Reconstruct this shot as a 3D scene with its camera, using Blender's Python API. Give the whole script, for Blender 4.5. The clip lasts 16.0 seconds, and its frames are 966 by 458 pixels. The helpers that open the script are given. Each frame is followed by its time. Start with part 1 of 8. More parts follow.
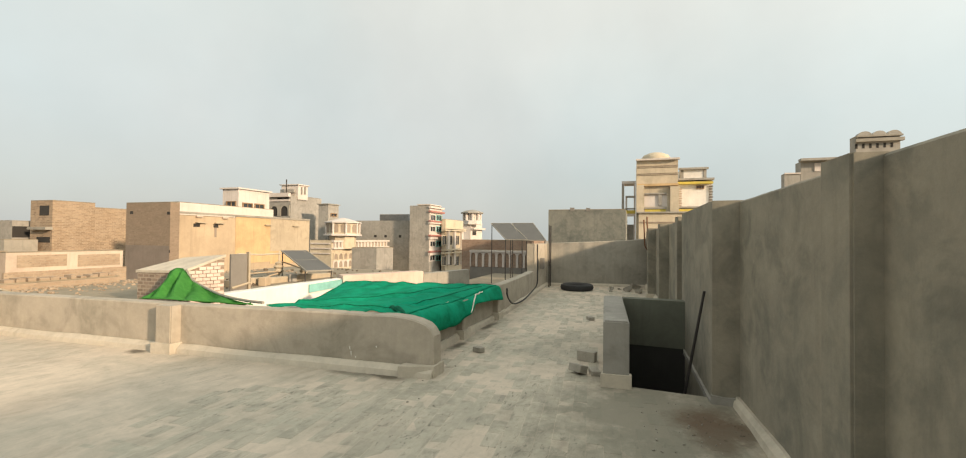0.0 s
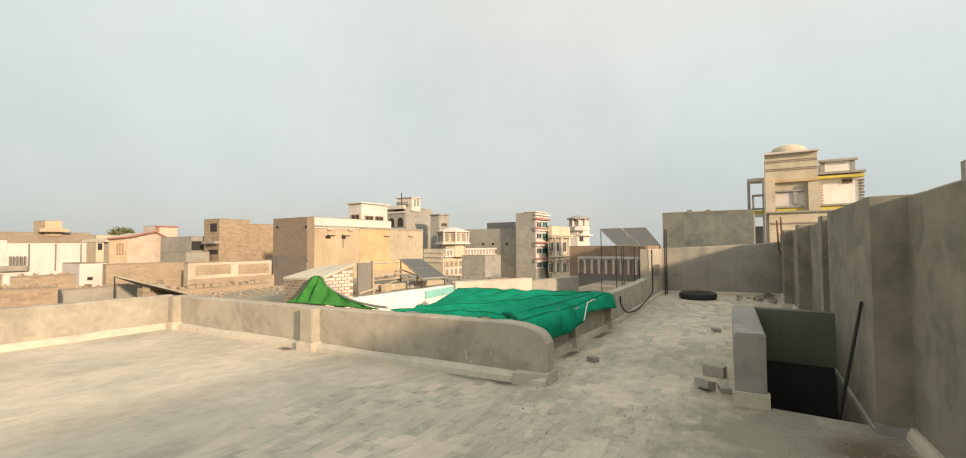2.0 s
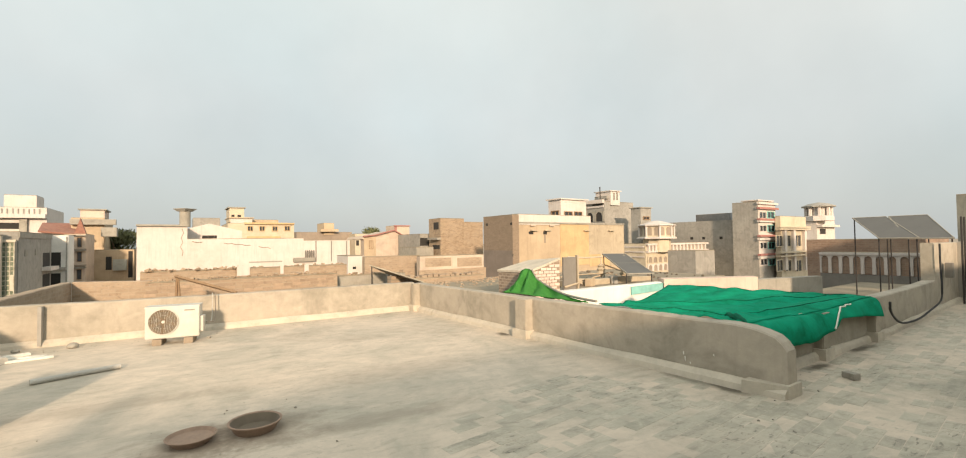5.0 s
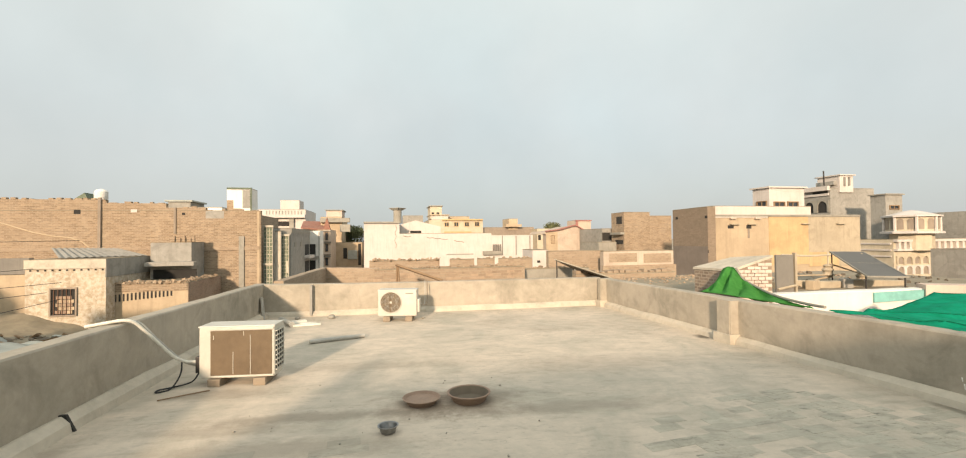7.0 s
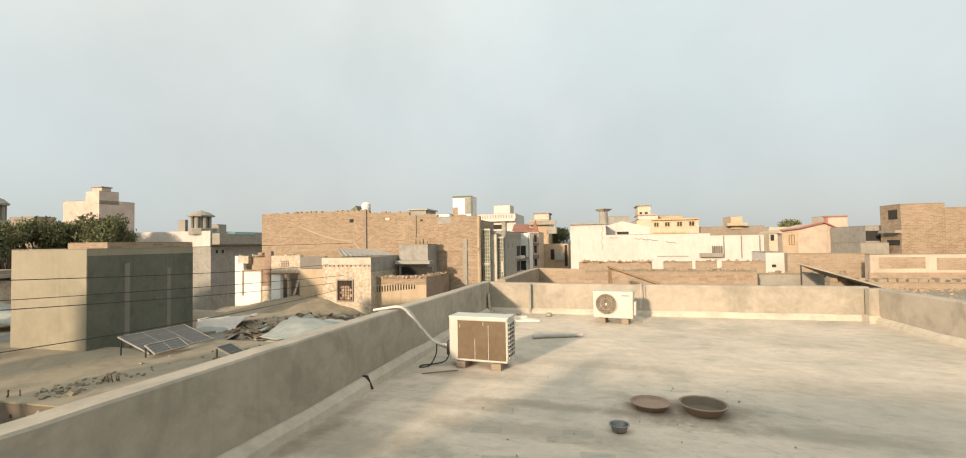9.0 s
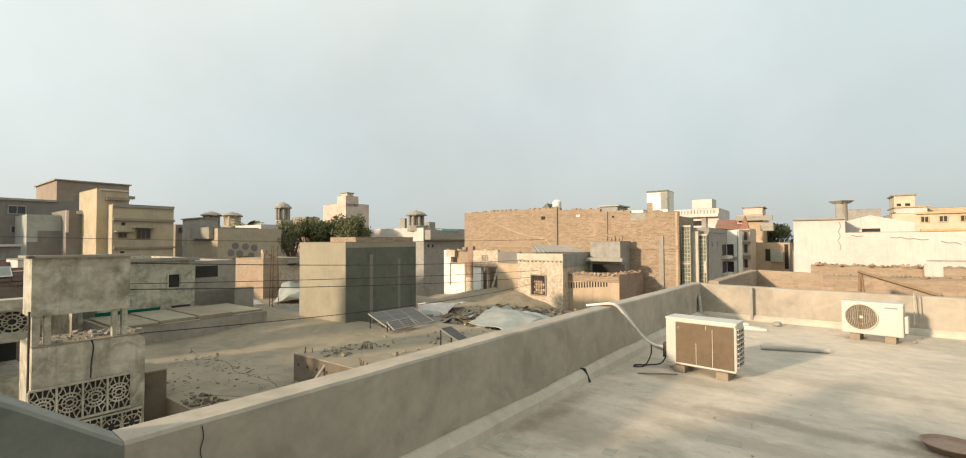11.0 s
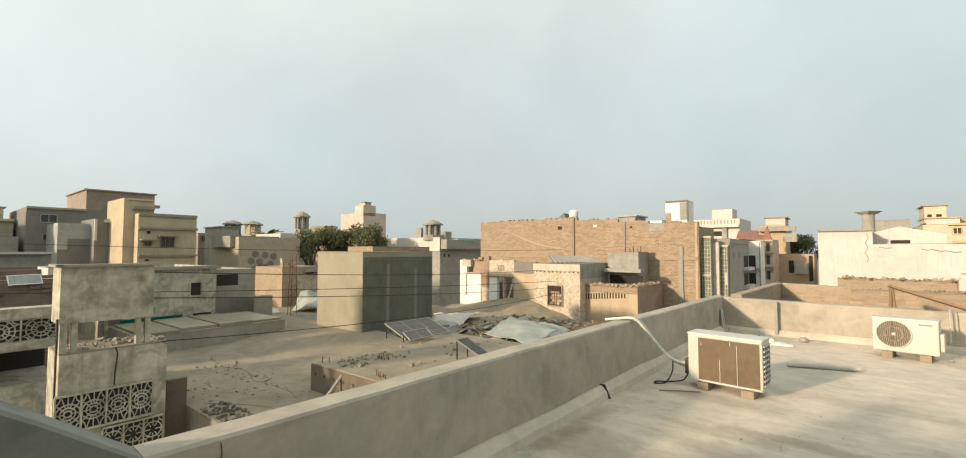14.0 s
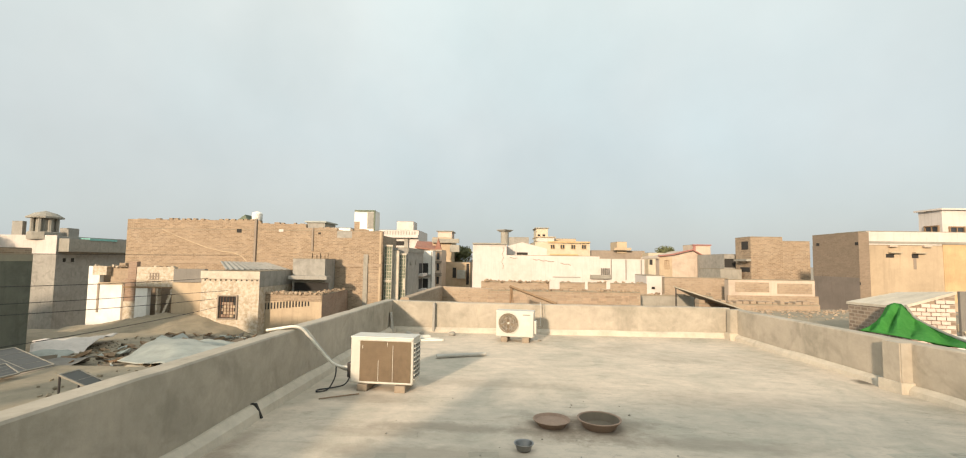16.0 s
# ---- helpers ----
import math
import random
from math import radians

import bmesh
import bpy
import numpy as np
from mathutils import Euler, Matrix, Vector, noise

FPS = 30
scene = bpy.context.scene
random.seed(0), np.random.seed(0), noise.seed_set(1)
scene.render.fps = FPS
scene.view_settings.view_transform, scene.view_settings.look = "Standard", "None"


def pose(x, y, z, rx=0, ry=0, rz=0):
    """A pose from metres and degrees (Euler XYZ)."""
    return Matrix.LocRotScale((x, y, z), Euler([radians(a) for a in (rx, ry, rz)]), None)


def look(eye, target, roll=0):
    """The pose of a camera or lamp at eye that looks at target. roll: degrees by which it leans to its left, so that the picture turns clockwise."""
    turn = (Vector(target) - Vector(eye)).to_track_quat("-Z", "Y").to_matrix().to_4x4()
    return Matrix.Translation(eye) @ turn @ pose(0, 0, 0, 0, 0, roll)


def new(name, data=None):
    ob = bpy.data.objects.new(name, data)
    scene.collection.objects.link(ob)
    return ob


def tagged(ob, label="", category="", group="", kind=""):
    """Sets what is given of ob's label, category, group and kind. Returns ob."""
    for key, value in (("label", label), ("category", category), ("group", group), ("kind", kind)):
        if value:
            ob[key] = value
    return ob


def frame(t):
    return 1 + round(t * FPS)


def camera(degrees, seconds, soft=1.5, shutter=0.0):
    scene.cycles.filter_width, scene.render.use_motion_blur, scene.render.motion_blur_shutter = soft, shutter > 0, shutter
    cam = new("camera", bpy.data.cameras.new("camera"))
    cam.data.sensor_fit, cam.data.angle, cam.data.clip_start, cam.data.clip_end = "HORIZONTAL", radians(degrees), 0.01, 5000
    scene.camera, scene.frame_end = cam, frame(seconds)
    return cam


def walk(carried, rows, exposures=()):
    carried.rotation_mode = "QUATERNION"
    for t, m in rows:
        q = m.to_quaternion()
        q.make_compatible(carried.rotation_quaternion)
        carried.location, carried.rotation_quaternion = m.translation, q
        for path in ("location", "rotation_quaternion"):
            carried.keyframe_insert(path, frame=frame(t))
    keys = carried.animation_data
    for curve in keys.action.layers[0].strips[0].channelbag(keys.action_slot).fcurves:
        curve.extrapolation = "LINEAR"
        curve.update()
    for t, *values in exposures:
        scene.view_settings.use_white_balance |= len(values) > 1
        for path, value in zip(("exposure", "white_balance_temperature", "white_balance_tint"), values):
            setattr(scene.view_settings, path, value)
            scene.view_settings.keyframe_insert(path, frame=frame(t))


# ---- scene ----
cam = camera(93.4, 16.0, 1.1)
PATH = [
    (0, (1.8, -0.165, 1.482), (3.639, 0.62, 1.52), 0.6),
    (0.5, (1.792, -0.147, 1.478), (3.573, 0.762, 1.498), 0.4),
    (1, (1.774, -0.142, 1.482), (3.502, 0.863, 1.53), 0.1),
    (1.5, (1.768, -0.131, 1.485), (3.442, 0.961, 1.531), -0.2),
    (2, (1.757, -0.129, 1.485), (3.367, 1.056, 1.553), -0.4),
    (2.5, (1.732, -0.129, 1.49), (3.258, 1.162, 1.554), -0.6),
    (3, (1.694, -0.13, 1.493), (3.114, 1.278, 1.537), -0.9),
    (3.2, (1.661, -0.121, 1.492), (3.028, 1.339, 1.529), -1.0),
    (5.3, (1.571, -0.116, 1.476), (2.491, 1.659, 1.531), -0.6),
    (5.5, (1.56, -0.101, 1.475), (2.437, 1.695, 1.526), -0.5),
    (6, (1.514, -0.105, 1.475), (2.191, 1.777, 1.508), -0.6),
    (6.5, (1.459, -0.141, 1.48), (1.96, 1.795, 1.511), -0.3),
    (7, (1.409, -0.199, 1.48), (1.647, 1.786, 1.522), -0.6),
    (7.5, (1.396, -0.234, 1.472), (1.355, 1.764, 1.547), -0.1),
    (8, (1.364, -0.265, 1.47), (1.14, 1.722, 1.51), -1.8),
    (8.2, (1.345, -0.289, 1.472), (1.037, 1.687, 1.523), -1.5),
    (10.3, (1.067, -0.524, 1.517), (0.01, 1.172, 1.593), -0.9),
    (10.5, (1.052, -0.565, 1.516), (-0.067, 1.091, 1.604), -0.5),
    (11, (1.01, -0.624, 1.497), (-0.312, 0.875, 1.551), -0.3),
    (11.5, (0.981, -0.68, 1.516), (-0.48, 0.685, 1.559), -0.4),
    (12, (0.972, -0.74, 1.534), (-0.614, 0.477, 1.586), 0.2),
    (12.5, (0.976, -0.796, 1.555), (-0.689, 0.31, 1.628), 0.5),
    (13, (0.971, -0.768, 1.561), (-0.677, 0.36, 1.652), 0.4),
    (13.5, (0.975, -0.698, 1.556), (-0.566, 0.574, 1.647), 0.2),
    (14, (0.977, -0.616, 1.532), (-0.396, 0.835, 1.627), -0.0),
    (14.5, (1.002, -0.546, 1.526), (-0.109, 1.112, 1.643), 0.5),
    (15, (1.061, -0.528, 1.526), (0.328, 1.328, 1.662), 0.1),
    (15.5, (1.135, -0.486, 1.522), (0.648, 1.448, 1.667), 0.9),
    (16, (1.142, -0.366, 1.507), (0.929, 1.618, 1.643), 0.8),
]
EXPOSURE = [(0, 0.04, 6900, 12), (3, 0.06, 6850, 12.5), (7.5, 0.05, 6700, 12), (10.5, 0.04, 6650, 11), (12.5, -0.14, 6500, 4), (13, -0.21, 6450, 3), (14, 0.01, 6550, 8), (15, 0.05, 6550, 11), (16, 0.06, 6550, 10.5)]
walk(cam, [(t, look(eye, target, roll)) for t, eye, target, roll in PATH], EXPOSURE)

# ---------------------------------------------------------------- light
ELEV, AZ = radians(15.9), radians(196.7)
world = bpy.data.worlds.new("world")
scene.world = world
world.use_nodes = True
wn, wl = world.node_tree.nodes, world.node_tree.links
sky = wn.new("ShaderNodeTexSky")
sky.sky_type = "NISHITA"
sky.sun_disc = False
sky.sun_elevation, sky.sun_rotation = ELEV, AZ
sky.altitude, sky.air_density, sky.dust_density, sky.ozone_density = 50, 1.0, 3.0, 1.0
# haze: a pale veil over the whole sky, whiter upward, with faint cloud
geo = wn.new("ShaderNodeTexCoord")
sep = wn.new("ShaderNodeSeparateXYZ")
wl.new(geo.outputs["Generated"], sep.inputs[0])
lift = wn.new("ShaderNodeMapRange")
lift.inputs[1].default_value, lift.inputs[2].default_value = 0.0, 0.8
wl.new(sep.outputs[2], lift.inputs[0])
veil = wn.new("ShaderNodeValToRGB")
stops = veil.color_ramp.elements
stops[0].position, stops[0].color = 0.0, (0.505, 0.545, 0.545, 1)
stops[-1].position, stops[-1].color = 1.0, (0.84, 0.88, 0.82, 1)
stops.new(0.30).color = (0.61, 0.66, 0.65, 1)
stops.new(0.62).color = (0.72, 0.765, 0.73, 1)
wl.new(lift.outputs[0], veil.inputs[0])
drift = wn.new("ShaderNodeTexNoise")
drift.inputs["Scale"].default_value, drift.inputs["Detail"].default_value = 1.6, 4
wl.new(geo.outputs["Generated"], drift.inputs["Vector"])
thin = wn.new("ShaderNodeMapRange")
thin.inputs[1].default_value, thin.inputs[2].default_value, thin.inputs[4].default_value = 0.45, 0.7, 0.5
wl.new(drift.outputs["Fac"], thin.inputs[0])
blue = wn.new("ShaderNodeMix")
blue.data_type, blue.blend_type = "RGBA", "MULTIPLY"
blue.inputs[7].default_value = (0.88, 1.0, 1.04, 1)
wl.new(thin.outputs[0], blue.inputs[0]), wl.new(veil.outputs[0], blue.inputs[6])
puff = wn.new("ShaderNodeTexNoise")
puff.inputs["Scale"].default_value, puff.inputs["Detail"].default_value, puff.inputs["Roughness"].default_value = 2.2, 5, 0.55
wl.new(geo.outputs["Generated"], puff.inputs["Vector"])
cloud = wn.new("ShaderNodeMapRange")
cloud.inputs[1].default_value, cloud.inputs[2].default_value, cloud.inputs[3].default_value, cloud.inputs[4].default_value = 0.35, 0.75, 0.93, 1.08
wl.new(puff.outputs["Fac"], cloud.inputs[0])
haze = wn.new("ShaderNodeVectorMath")
haze.operation = "SCALE"
wl.new(blue.outputs[2], haze.inputs[0])
# the hazy sky brightens towards the sun
side = wn.new("ShaderNodeVectorMath")
side.operation = "DOT_PRODUCT"
side.inputs[1].default_value = Vector((-1.1, -3.67, 1.09)).normalized()
wl.new(geo.outputs["Generated"], side.inputs[0])
glow = wn.new("ShaderNodeMapRange")
glow.inputs[1].default_value, glow.inputs[2].default_value, glow.inputs[3].default_value, glow.inputs[4].default_value = -0.2, 0.9, 1.0, 1.42
wl.new(side.outputs["Value"], glow.inputs[0])
gain = wn.new("ShaderNodeMath")
gain.operation = "MULTIPLY"
wl.new(glow.outputs[0], gain.inputs[0]), wl.new(cloud.outputs[0], gain.inputs[1])
wl.new(gain.outputs[0], haze.inputs["Scale"])
clear = wn.new("ShaderNodeVectorMath")
clear.operation = "SCALE"
clear.inputs["Scale"].default_value = 0.02
wl.new(sky.outputs[0], clear.inputs[0])
both = wn.new("ShaderNodeVectorMath")
wl.new(haze.outputs[0], both.inputs[0]), wl.new(clear.outputs[0], both.inputs[1])
bg = wn["Background"]
bg.inputs[1].default_value = 1.0
wl.new(both.outputs[0], bg.inputs[0])

sun = new("sun", bpy.data.lights.new("sun", "SUN"))
sun.data.energy, sun.data.angle, sun.data.color = 5.45, radians(3.0), (1.0, 0.785, 0.575)
sun.matrix_world = look((-11, -36.7, 10.9), (0, 0, 0))

# ---------------------------------------------------------------- materials


def nodes_of(name):
    m = bpy.data.materials.new(name)
    m.use_nodes = True
    return m, m.node_tree.nodes, m.node_tree.links, m.node_tree.nodes["Principled BSDF"]


def mixed(n, l, a, b, fac, kind="MIX"):
    """A colour mix of two sockets or colours."""
    x = n.new("ShaderNodeMix")
    x.data_type, x.blend_type = "RGBA", kind
    for sock, v in ((x.inputs[0], fac), (x.inputs[6], a), (x.inputs[7], b)):
        if isinstance(v, (int, float)):
            sock.default_value = v
        elif isinstance(v, (tuple, list)):
            sock.default_value = (*v[:3], 1)
        else:
            l.new(v, sock)
    return x.outputs[2]


def noise_of(n, l, vec, scale, detail=5.0, rough=0.6, distort=0.0):
    t = n.new("ShaderNodeTexNoise")
    t.inputs["Scale"].default_value, t.inputs["Detail"].default_value = scale, detail
    t.inputs["Roughness"].default_value, t.inputs["Distortion"].default_value = rough, distort
    l.new(vec, t.inputs["Vector"])
    return t.outputs["Fac"]


def ramp(n, l, fac, lo, hi):
    r = n.new("ShaderNodeMapRange")
    r.inputs[1].default_value, r.inputs[2].default_value = lo, hi
    l.new(fac, r.inputs[0])
    return r.outputs[0]


def bumped(n, l, b, height, strength, dist=0.01):
    k = n.new("ShaderNodeBump")
    k.inputs["Strength"].default_value, k.inputs["Distance"].default_value = strength, dist
    l.new(height, k.inputs["Height"])
    l.new(k.outputs[0], b.inputs["Normal"])


def surface(name, base, dark=None, light=None, big=0.7, fine=14.0, rough=0.9, bump=0.35, streaks=0.0, metal=0.0, spread=1.0, gloss=0.5, blotch=0.0):
    """Plaster, cement, paint, cloth or metal: two scales of patches, a fine grain and rain streaks."""
    m, n, l, b = nodes_of(name)
    dark = dark or tuple(c * 0.62 for c in base)
    light = light or tuple(min(1, c * 1.22) for c in base)
    vec = n.new("ShaderNodeTexCoord").outputs["Object"]
    p1 = ramp(n, l, noise_of(n, l, vec, big, 6, 0.62, 0.6), 0.36, 0.68)
    p2 = ramp(n, l, noise_of(n, l, vec, big * 4.3, 6, 0.7, 0.3), 0.40, 0.72)
    g = noise_of(n, l, vec, fine, 8, 0.75)
    c = mixed(n, l, base, dark, mul(n, l, p1, 0.75 * spread))
    c = mixed(n, l, c, light, mul(n, l, p2, 0.55 * spread))
    if blotch:
        s = ramp(n, l, noise_of(n, l, vec, 1.7, 4, 0.6, 1.4), 0.50, 0.66)
        c = mixed(n, l, c, tuple(x * 0.55 for x in dark), mul(n, l, s, blotch))
        s = ramp(n, l, noise_of(n, l, vec, 3.1, 5, 0.65, 0.8), 0.56, 0.70)
        c = mixed(n, l, c, light, mul(n, l, s, blotch))
    if streaks:
        mp = n.new("ShaderNodeMapping")
        mp.inputs["Scale"].default_value = (5, 5, 0.35)
        l.new(vec, mp.inputs[0])
        s = ramp(n, l, noise_of(n, l, mp.outputs[0], 1.6, 5, 0.65), 0.52, 0.75)
        c = mixed(n, l, c, tuple(x * 0.42 for x in base), mul(n, l, s, streaks))
    c = mixed(n, l, c, (1, 1, 1), mul(n, l, ramp(n, l, g, 0.2, 0.8), 0.16 * spread), "SOFT_LIGHT")
    l.new(c, b.inputs["Base Color"])
    b.inputs["Roughness"].default_value, b.inputs["Metallic"].default_value = rough, metal
    b.inputs["Specular IOR Level"].default_value = gloss
    if bump:
        bumped(n, l, b, g, bump)
    return m


def mul(n, l, sock, k):
    x = n.new("ShaderNodeMath")
    x.operation = "MULTIPLY"
    l.new(sock, x.inputs[0])
    x.inputs[1].default_value = k
    return x.outputs[0]


def masonry(name, c1, c2, mortar, w=0.24, h=0.085, patch=(0.55, 0.47, 0.36), patchy=0.35, bump=0.5):
    """Far brickwork on upright faces, with patches of old plaster."""
    m, n, l, b = nodes_of(name)
    vec = n.new("ShaderNodeTexCoord").outputs["Object"]
    sp = n.new("ShaderNodeSeparateXYZ")
    l.new(vec, sp.inputs[0])
    ad = n.new("ShaderNodeMath")
    l.new(sp.outputs[0], ad.inputs[0]), l.new(sp.outputs[1], ad.inputs[1])
    cb = n.new("ShaderNodeCombineXYZ")
    l.new(ad.outputs[0], cb.inputs[0]), l.new(sp.outputs[2], cb.inputs[1])
    t = n.new("ShaderNodeTexBrick")
    t.inputs["Scale"].default_value = 1
    t.inputs["Brick Width"].default_value, t.inputs["Row Height"].default_value = w, h
    t.inputs["Mortar Size"].default_value, t.inputs["Bias"].default_value = 0.009, 0.0
    for k, c in (("Color1", c1), ("Color2", c2), ("Mortar", mortar)):
        t.inputs[k].default_value = (*c, 1)
    l.new(cb.outputs[0], t.inputs["Vector"])
    big = ramp(n, l, noise_of(n, l, vec, 0.5, 6, 0.65, 0.8), 0.45, 0.7)
    mid = ramp(n, l, noise_of(n, l, vec, 3.0, 7, 0.7, 0.3), 0.3, 0.75)
    mp = n.new("ShaderNodeMapping")
    mp.inputs["Scale"].default_value = (1, 1, 2.6)
    l.new(vec, mp.inputs[0])
    speck = noise_of(n, l, mp.outputs[0], 8.5, 3, 0.7)
    c = mixed(n, l, t.outputs["Color"], patch, mul(n, l, big, patchy))
    c = mixed(n, l, c, tuple(x * 0.5 for x in c1), mul(n, l, mid, 0.35))
    c = mixed(n, l, c, tuple(x * 0.42 for x in c1), mul(n, l, ramp(n, l, speck, 0.56, 0.70), 0.5))
    c = mixed(n, l, c, tuple(min(1, x * 1.35) for x in c2), mul(n, l, ramp(n, l, speck, 0.43, 0.32), 0.3))
    veil2 = ramp(n, l, noise_of(n, l, vec, 0.22, 5, 0.6, 1.0), 0.38, 0.66)
    c = mixed(n, l, c, tuple(0.5 * (x + y) * 0.92 for x, y in zip(c1, c2)), mul(n, l, veil2, 0.4))
    l.new(c, b.inputs["Base Color"])
    b.inputs["Roughness"].default_value = 0.95
    bumped(n, l, b, t.outputs["Fac"], -bump, 0.012)
    return m


def tinted(name, base, spread=0.25, rough=0.9, wash=(0.45, 0.42, 0.36), washed=0.5, bump=0.4, spots=(), pits=0.0, scuff=0.4):
    """Paving and loose bricks: each piece its own tone, under a worn wash of cement and dust."""
    m, n, l, b = nodes_of(name)
    vec = n.new("ShaderNodeNewGeometry")
    pos = vec.outputs["Position"]
    ad = n.new("ShaderNodeMath")
    l.new(vec.outputs["Random Per Island"], ad.inputs[0])
    l.new(n.new("ShaderNodeObjectInfo").outputs["Random"], ad.inputs[1])
    fr = n.new("ShaderNodeMath")
    fr.operation = "FRACT"
    l.new(ad.outputs[0], fr.inputs[0])
    c = mixed(n, l, tuple(x * (1 - spread) for x in base), tuple(min(1, x * (1 + spread)) for x in base), fr.outputs[0])
    w1 = ramp(n, l, noise_of(n, l, pos, 0.9, 7, 0.68, 0.7), 0.32, 0.58)
    w2 = ramp(n, l, noise_of(n, l, pos, 6.0, 7, 0.7, 0.3), 0.35, 0.7)
    c = mixed(n, l, c, wash, mul(n, l, w1, washed))
    c = mixed(n, l, c, tuple(x * 0.6 for x in base), mul(n, l, w2, 0.28))
    # scuffed streaks along the courses
    cs = n.new("ShaderNodeMapping")
    cs.inputs["Rotation"].default_value = (0, 0, -0.168)
    cs.inputs["Scale"].default_value = (2.8, 8.0, 4.0)
    l.new(pos, cs.inputs[0])
    w3 = noise_of(n, l, cs.outputs[0], 1.0, 6, 0.7, 0.4)
    c = mixed(n, l, c, tuple(x * 0.55 for x in base), mul(n, l, ramp(n, l, w3, 0.53, 0.66), scuff))
    c = mixed(n, l, c, tuple(min(1, x * 1.25) for x in wash), mul(n, l, ramp(n, l, w3, 0.46, 0.33), 0.55 * scuff))
    st = ramp(n, l, noise_of(n, l, pos, 0.42, 5, 0.6, 1.2), 0.56, 0.72)
    c = mixed(n, l, c, (0.20, 0.165, 0.12), mul(n, l, st, 0.35))
    pit = ramp(n, l, noise_of(n, l, cs.outputs[0], 3.1, 4, 0.75, 0.5), 0.57, 0.65)
    pm = n.new("ShaderNodeMath")
    pm.operation = "MULTIPLY"
    l.new(pit, pm.inputs[0]), l.new(ramp(n, l, noise_of(n, l, pos, 0.7, 3, 0.6), 0.42, 0.58), pm.inputs[1])
    c = mixed(n, l, c, tuple(x * 0.4 for x in base), mul(n, l, pm.outputs[0], pits))
    if pits > 0.5:
        # single bricks worn bare of their wash, in patches
        bare = n.new("ShaderNodeMath")
        bare.operation = "MULTIPLY"
        l.new(ramp(n, l, fr.outputs[0], 0.58, 0.66), bare.inputs[0])
        l.new(ramp(n, l, noise_of(n, l, pos, 1.1, 6, 0.7, 0.4), 0.44, 0.56), bare.inputs[1])
        bare2 = n.new("ShaderNodeMath")
        bare2.operation = "MULTIPLY"
        l.new(bare.outputs[0], bare2.inputs[0]), l.new(ramp(n, l, noise_of(n, l, pos, 9.0, 5, 0.7), 0.34, 0.52), bare2.inputs[1])
        c = mixed(n, l, c, (base[0] * 0.54, base[1] * 0.55, base[2] * 0.53), mul(n, l, bare2.outputs[0], 0.4))
    g = noise_of(n, l, pos, 60, 6, 0.75)
    rag = noise_of(n, l, pos, 3.2, 6, 0.7)
    for x, y, rx, ry, k, tone in spots:
        mp = n.new("ShaderNodeMapping")
        mp.inputs["Location"].default_value = (-x / rx, -y / ry, 0)
        mp.inputs["Scale"].default_value = (1 / rx, 1 / ry, 0)
        l.new(pos, mp.inputs[0])
        ln = n.new("ShaderNodeVectorMath")
        ln.operation = "LENGTH"
        l.new(mp.outputs[0], ln.inputs[0])
        sm = n.new("ShaderNodeMath")
        sm.operation = "MULTIPLY_ADD"
        l.new(rag, sm.inputs[0])
        sm.inputs[1].default_value = 1.6
        l.new(ln.outputs["Value"], sm.inputs[2])
        c = mixed(n, l, c, tone, mul(n, l, ramp(n, l, sm.outputs[0], 1.75, 1.15), k))
    c = mixed(n, l, c, (1, 1, 1), mul(n, l, ramp(n, l, g, 0.25, 0.8), 0.14), "SOFT_LIGHT")
    l.new(c, b.inputs["Base Color"])
    b.inputs["Roughness"].default_value = rough
    bumped(n, l, b, g, bump, 0.004)
    return m


# the dark grey by the tall wall is painted shade together with dirt
MUD, SOOT, SHADE_DIRT, SCREED = (0.125, 0.084, 0.052), (0.21, 0.175, 0.13), (0.195, 0.185, 0.142), (0.10, 0.085, 0.06)
SPOTS = [(1.33, 3.95, 0.5, 0.42, 0.6, MUD), (1.8, 3.98, 0.6, 0.46, 0.6, MUD), (5.95, 0.0, 1.8, 1.2, 0.85, SHADE_DIRT), (5.9, -0.42, 0.5, 0.38, 0.95, MUD), (5.86, -0.6, 0.3, 0.2, 0.95, MUD), (5.54, -0.48, 0.26, 0.18, 0.9, MUD), (4.6, -0.6, 1.6, 0.5, 0.5, SHADE_DIRT), (8.2, 1.3, 1.6, 0.5, 0.3, SHADE_DIRT), (5.88, 2.72, 0.13, 0.36, 0.95, SCREED), (5.8, 3.1, 0.09, 0.4, 0.6, SCREED), (5.42, 6.1, 0.16, 0.2, 0.9, SCREED), (7.45, 2.6, 0.34, 0.11, 0.95, SCREED), (8.9, 2.74, 0.4, 0.1, 0.95, SCREED), (0.35, 3.79, 1.3, 0.16, 0.6, SOOT),
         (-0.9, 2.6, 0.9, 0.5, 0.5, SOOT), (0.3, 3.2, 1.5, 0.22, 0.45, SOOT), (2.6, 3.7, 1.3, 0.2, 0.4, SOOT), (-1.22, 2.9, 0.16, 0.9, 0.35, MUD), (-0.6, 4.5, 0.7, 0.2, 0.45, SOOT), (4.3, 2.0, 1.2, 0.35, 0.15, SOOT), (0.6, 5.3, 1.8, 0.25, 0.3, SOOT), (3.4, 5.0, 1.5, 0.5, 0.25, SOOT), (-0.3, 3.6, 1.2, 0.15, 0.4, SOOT)]
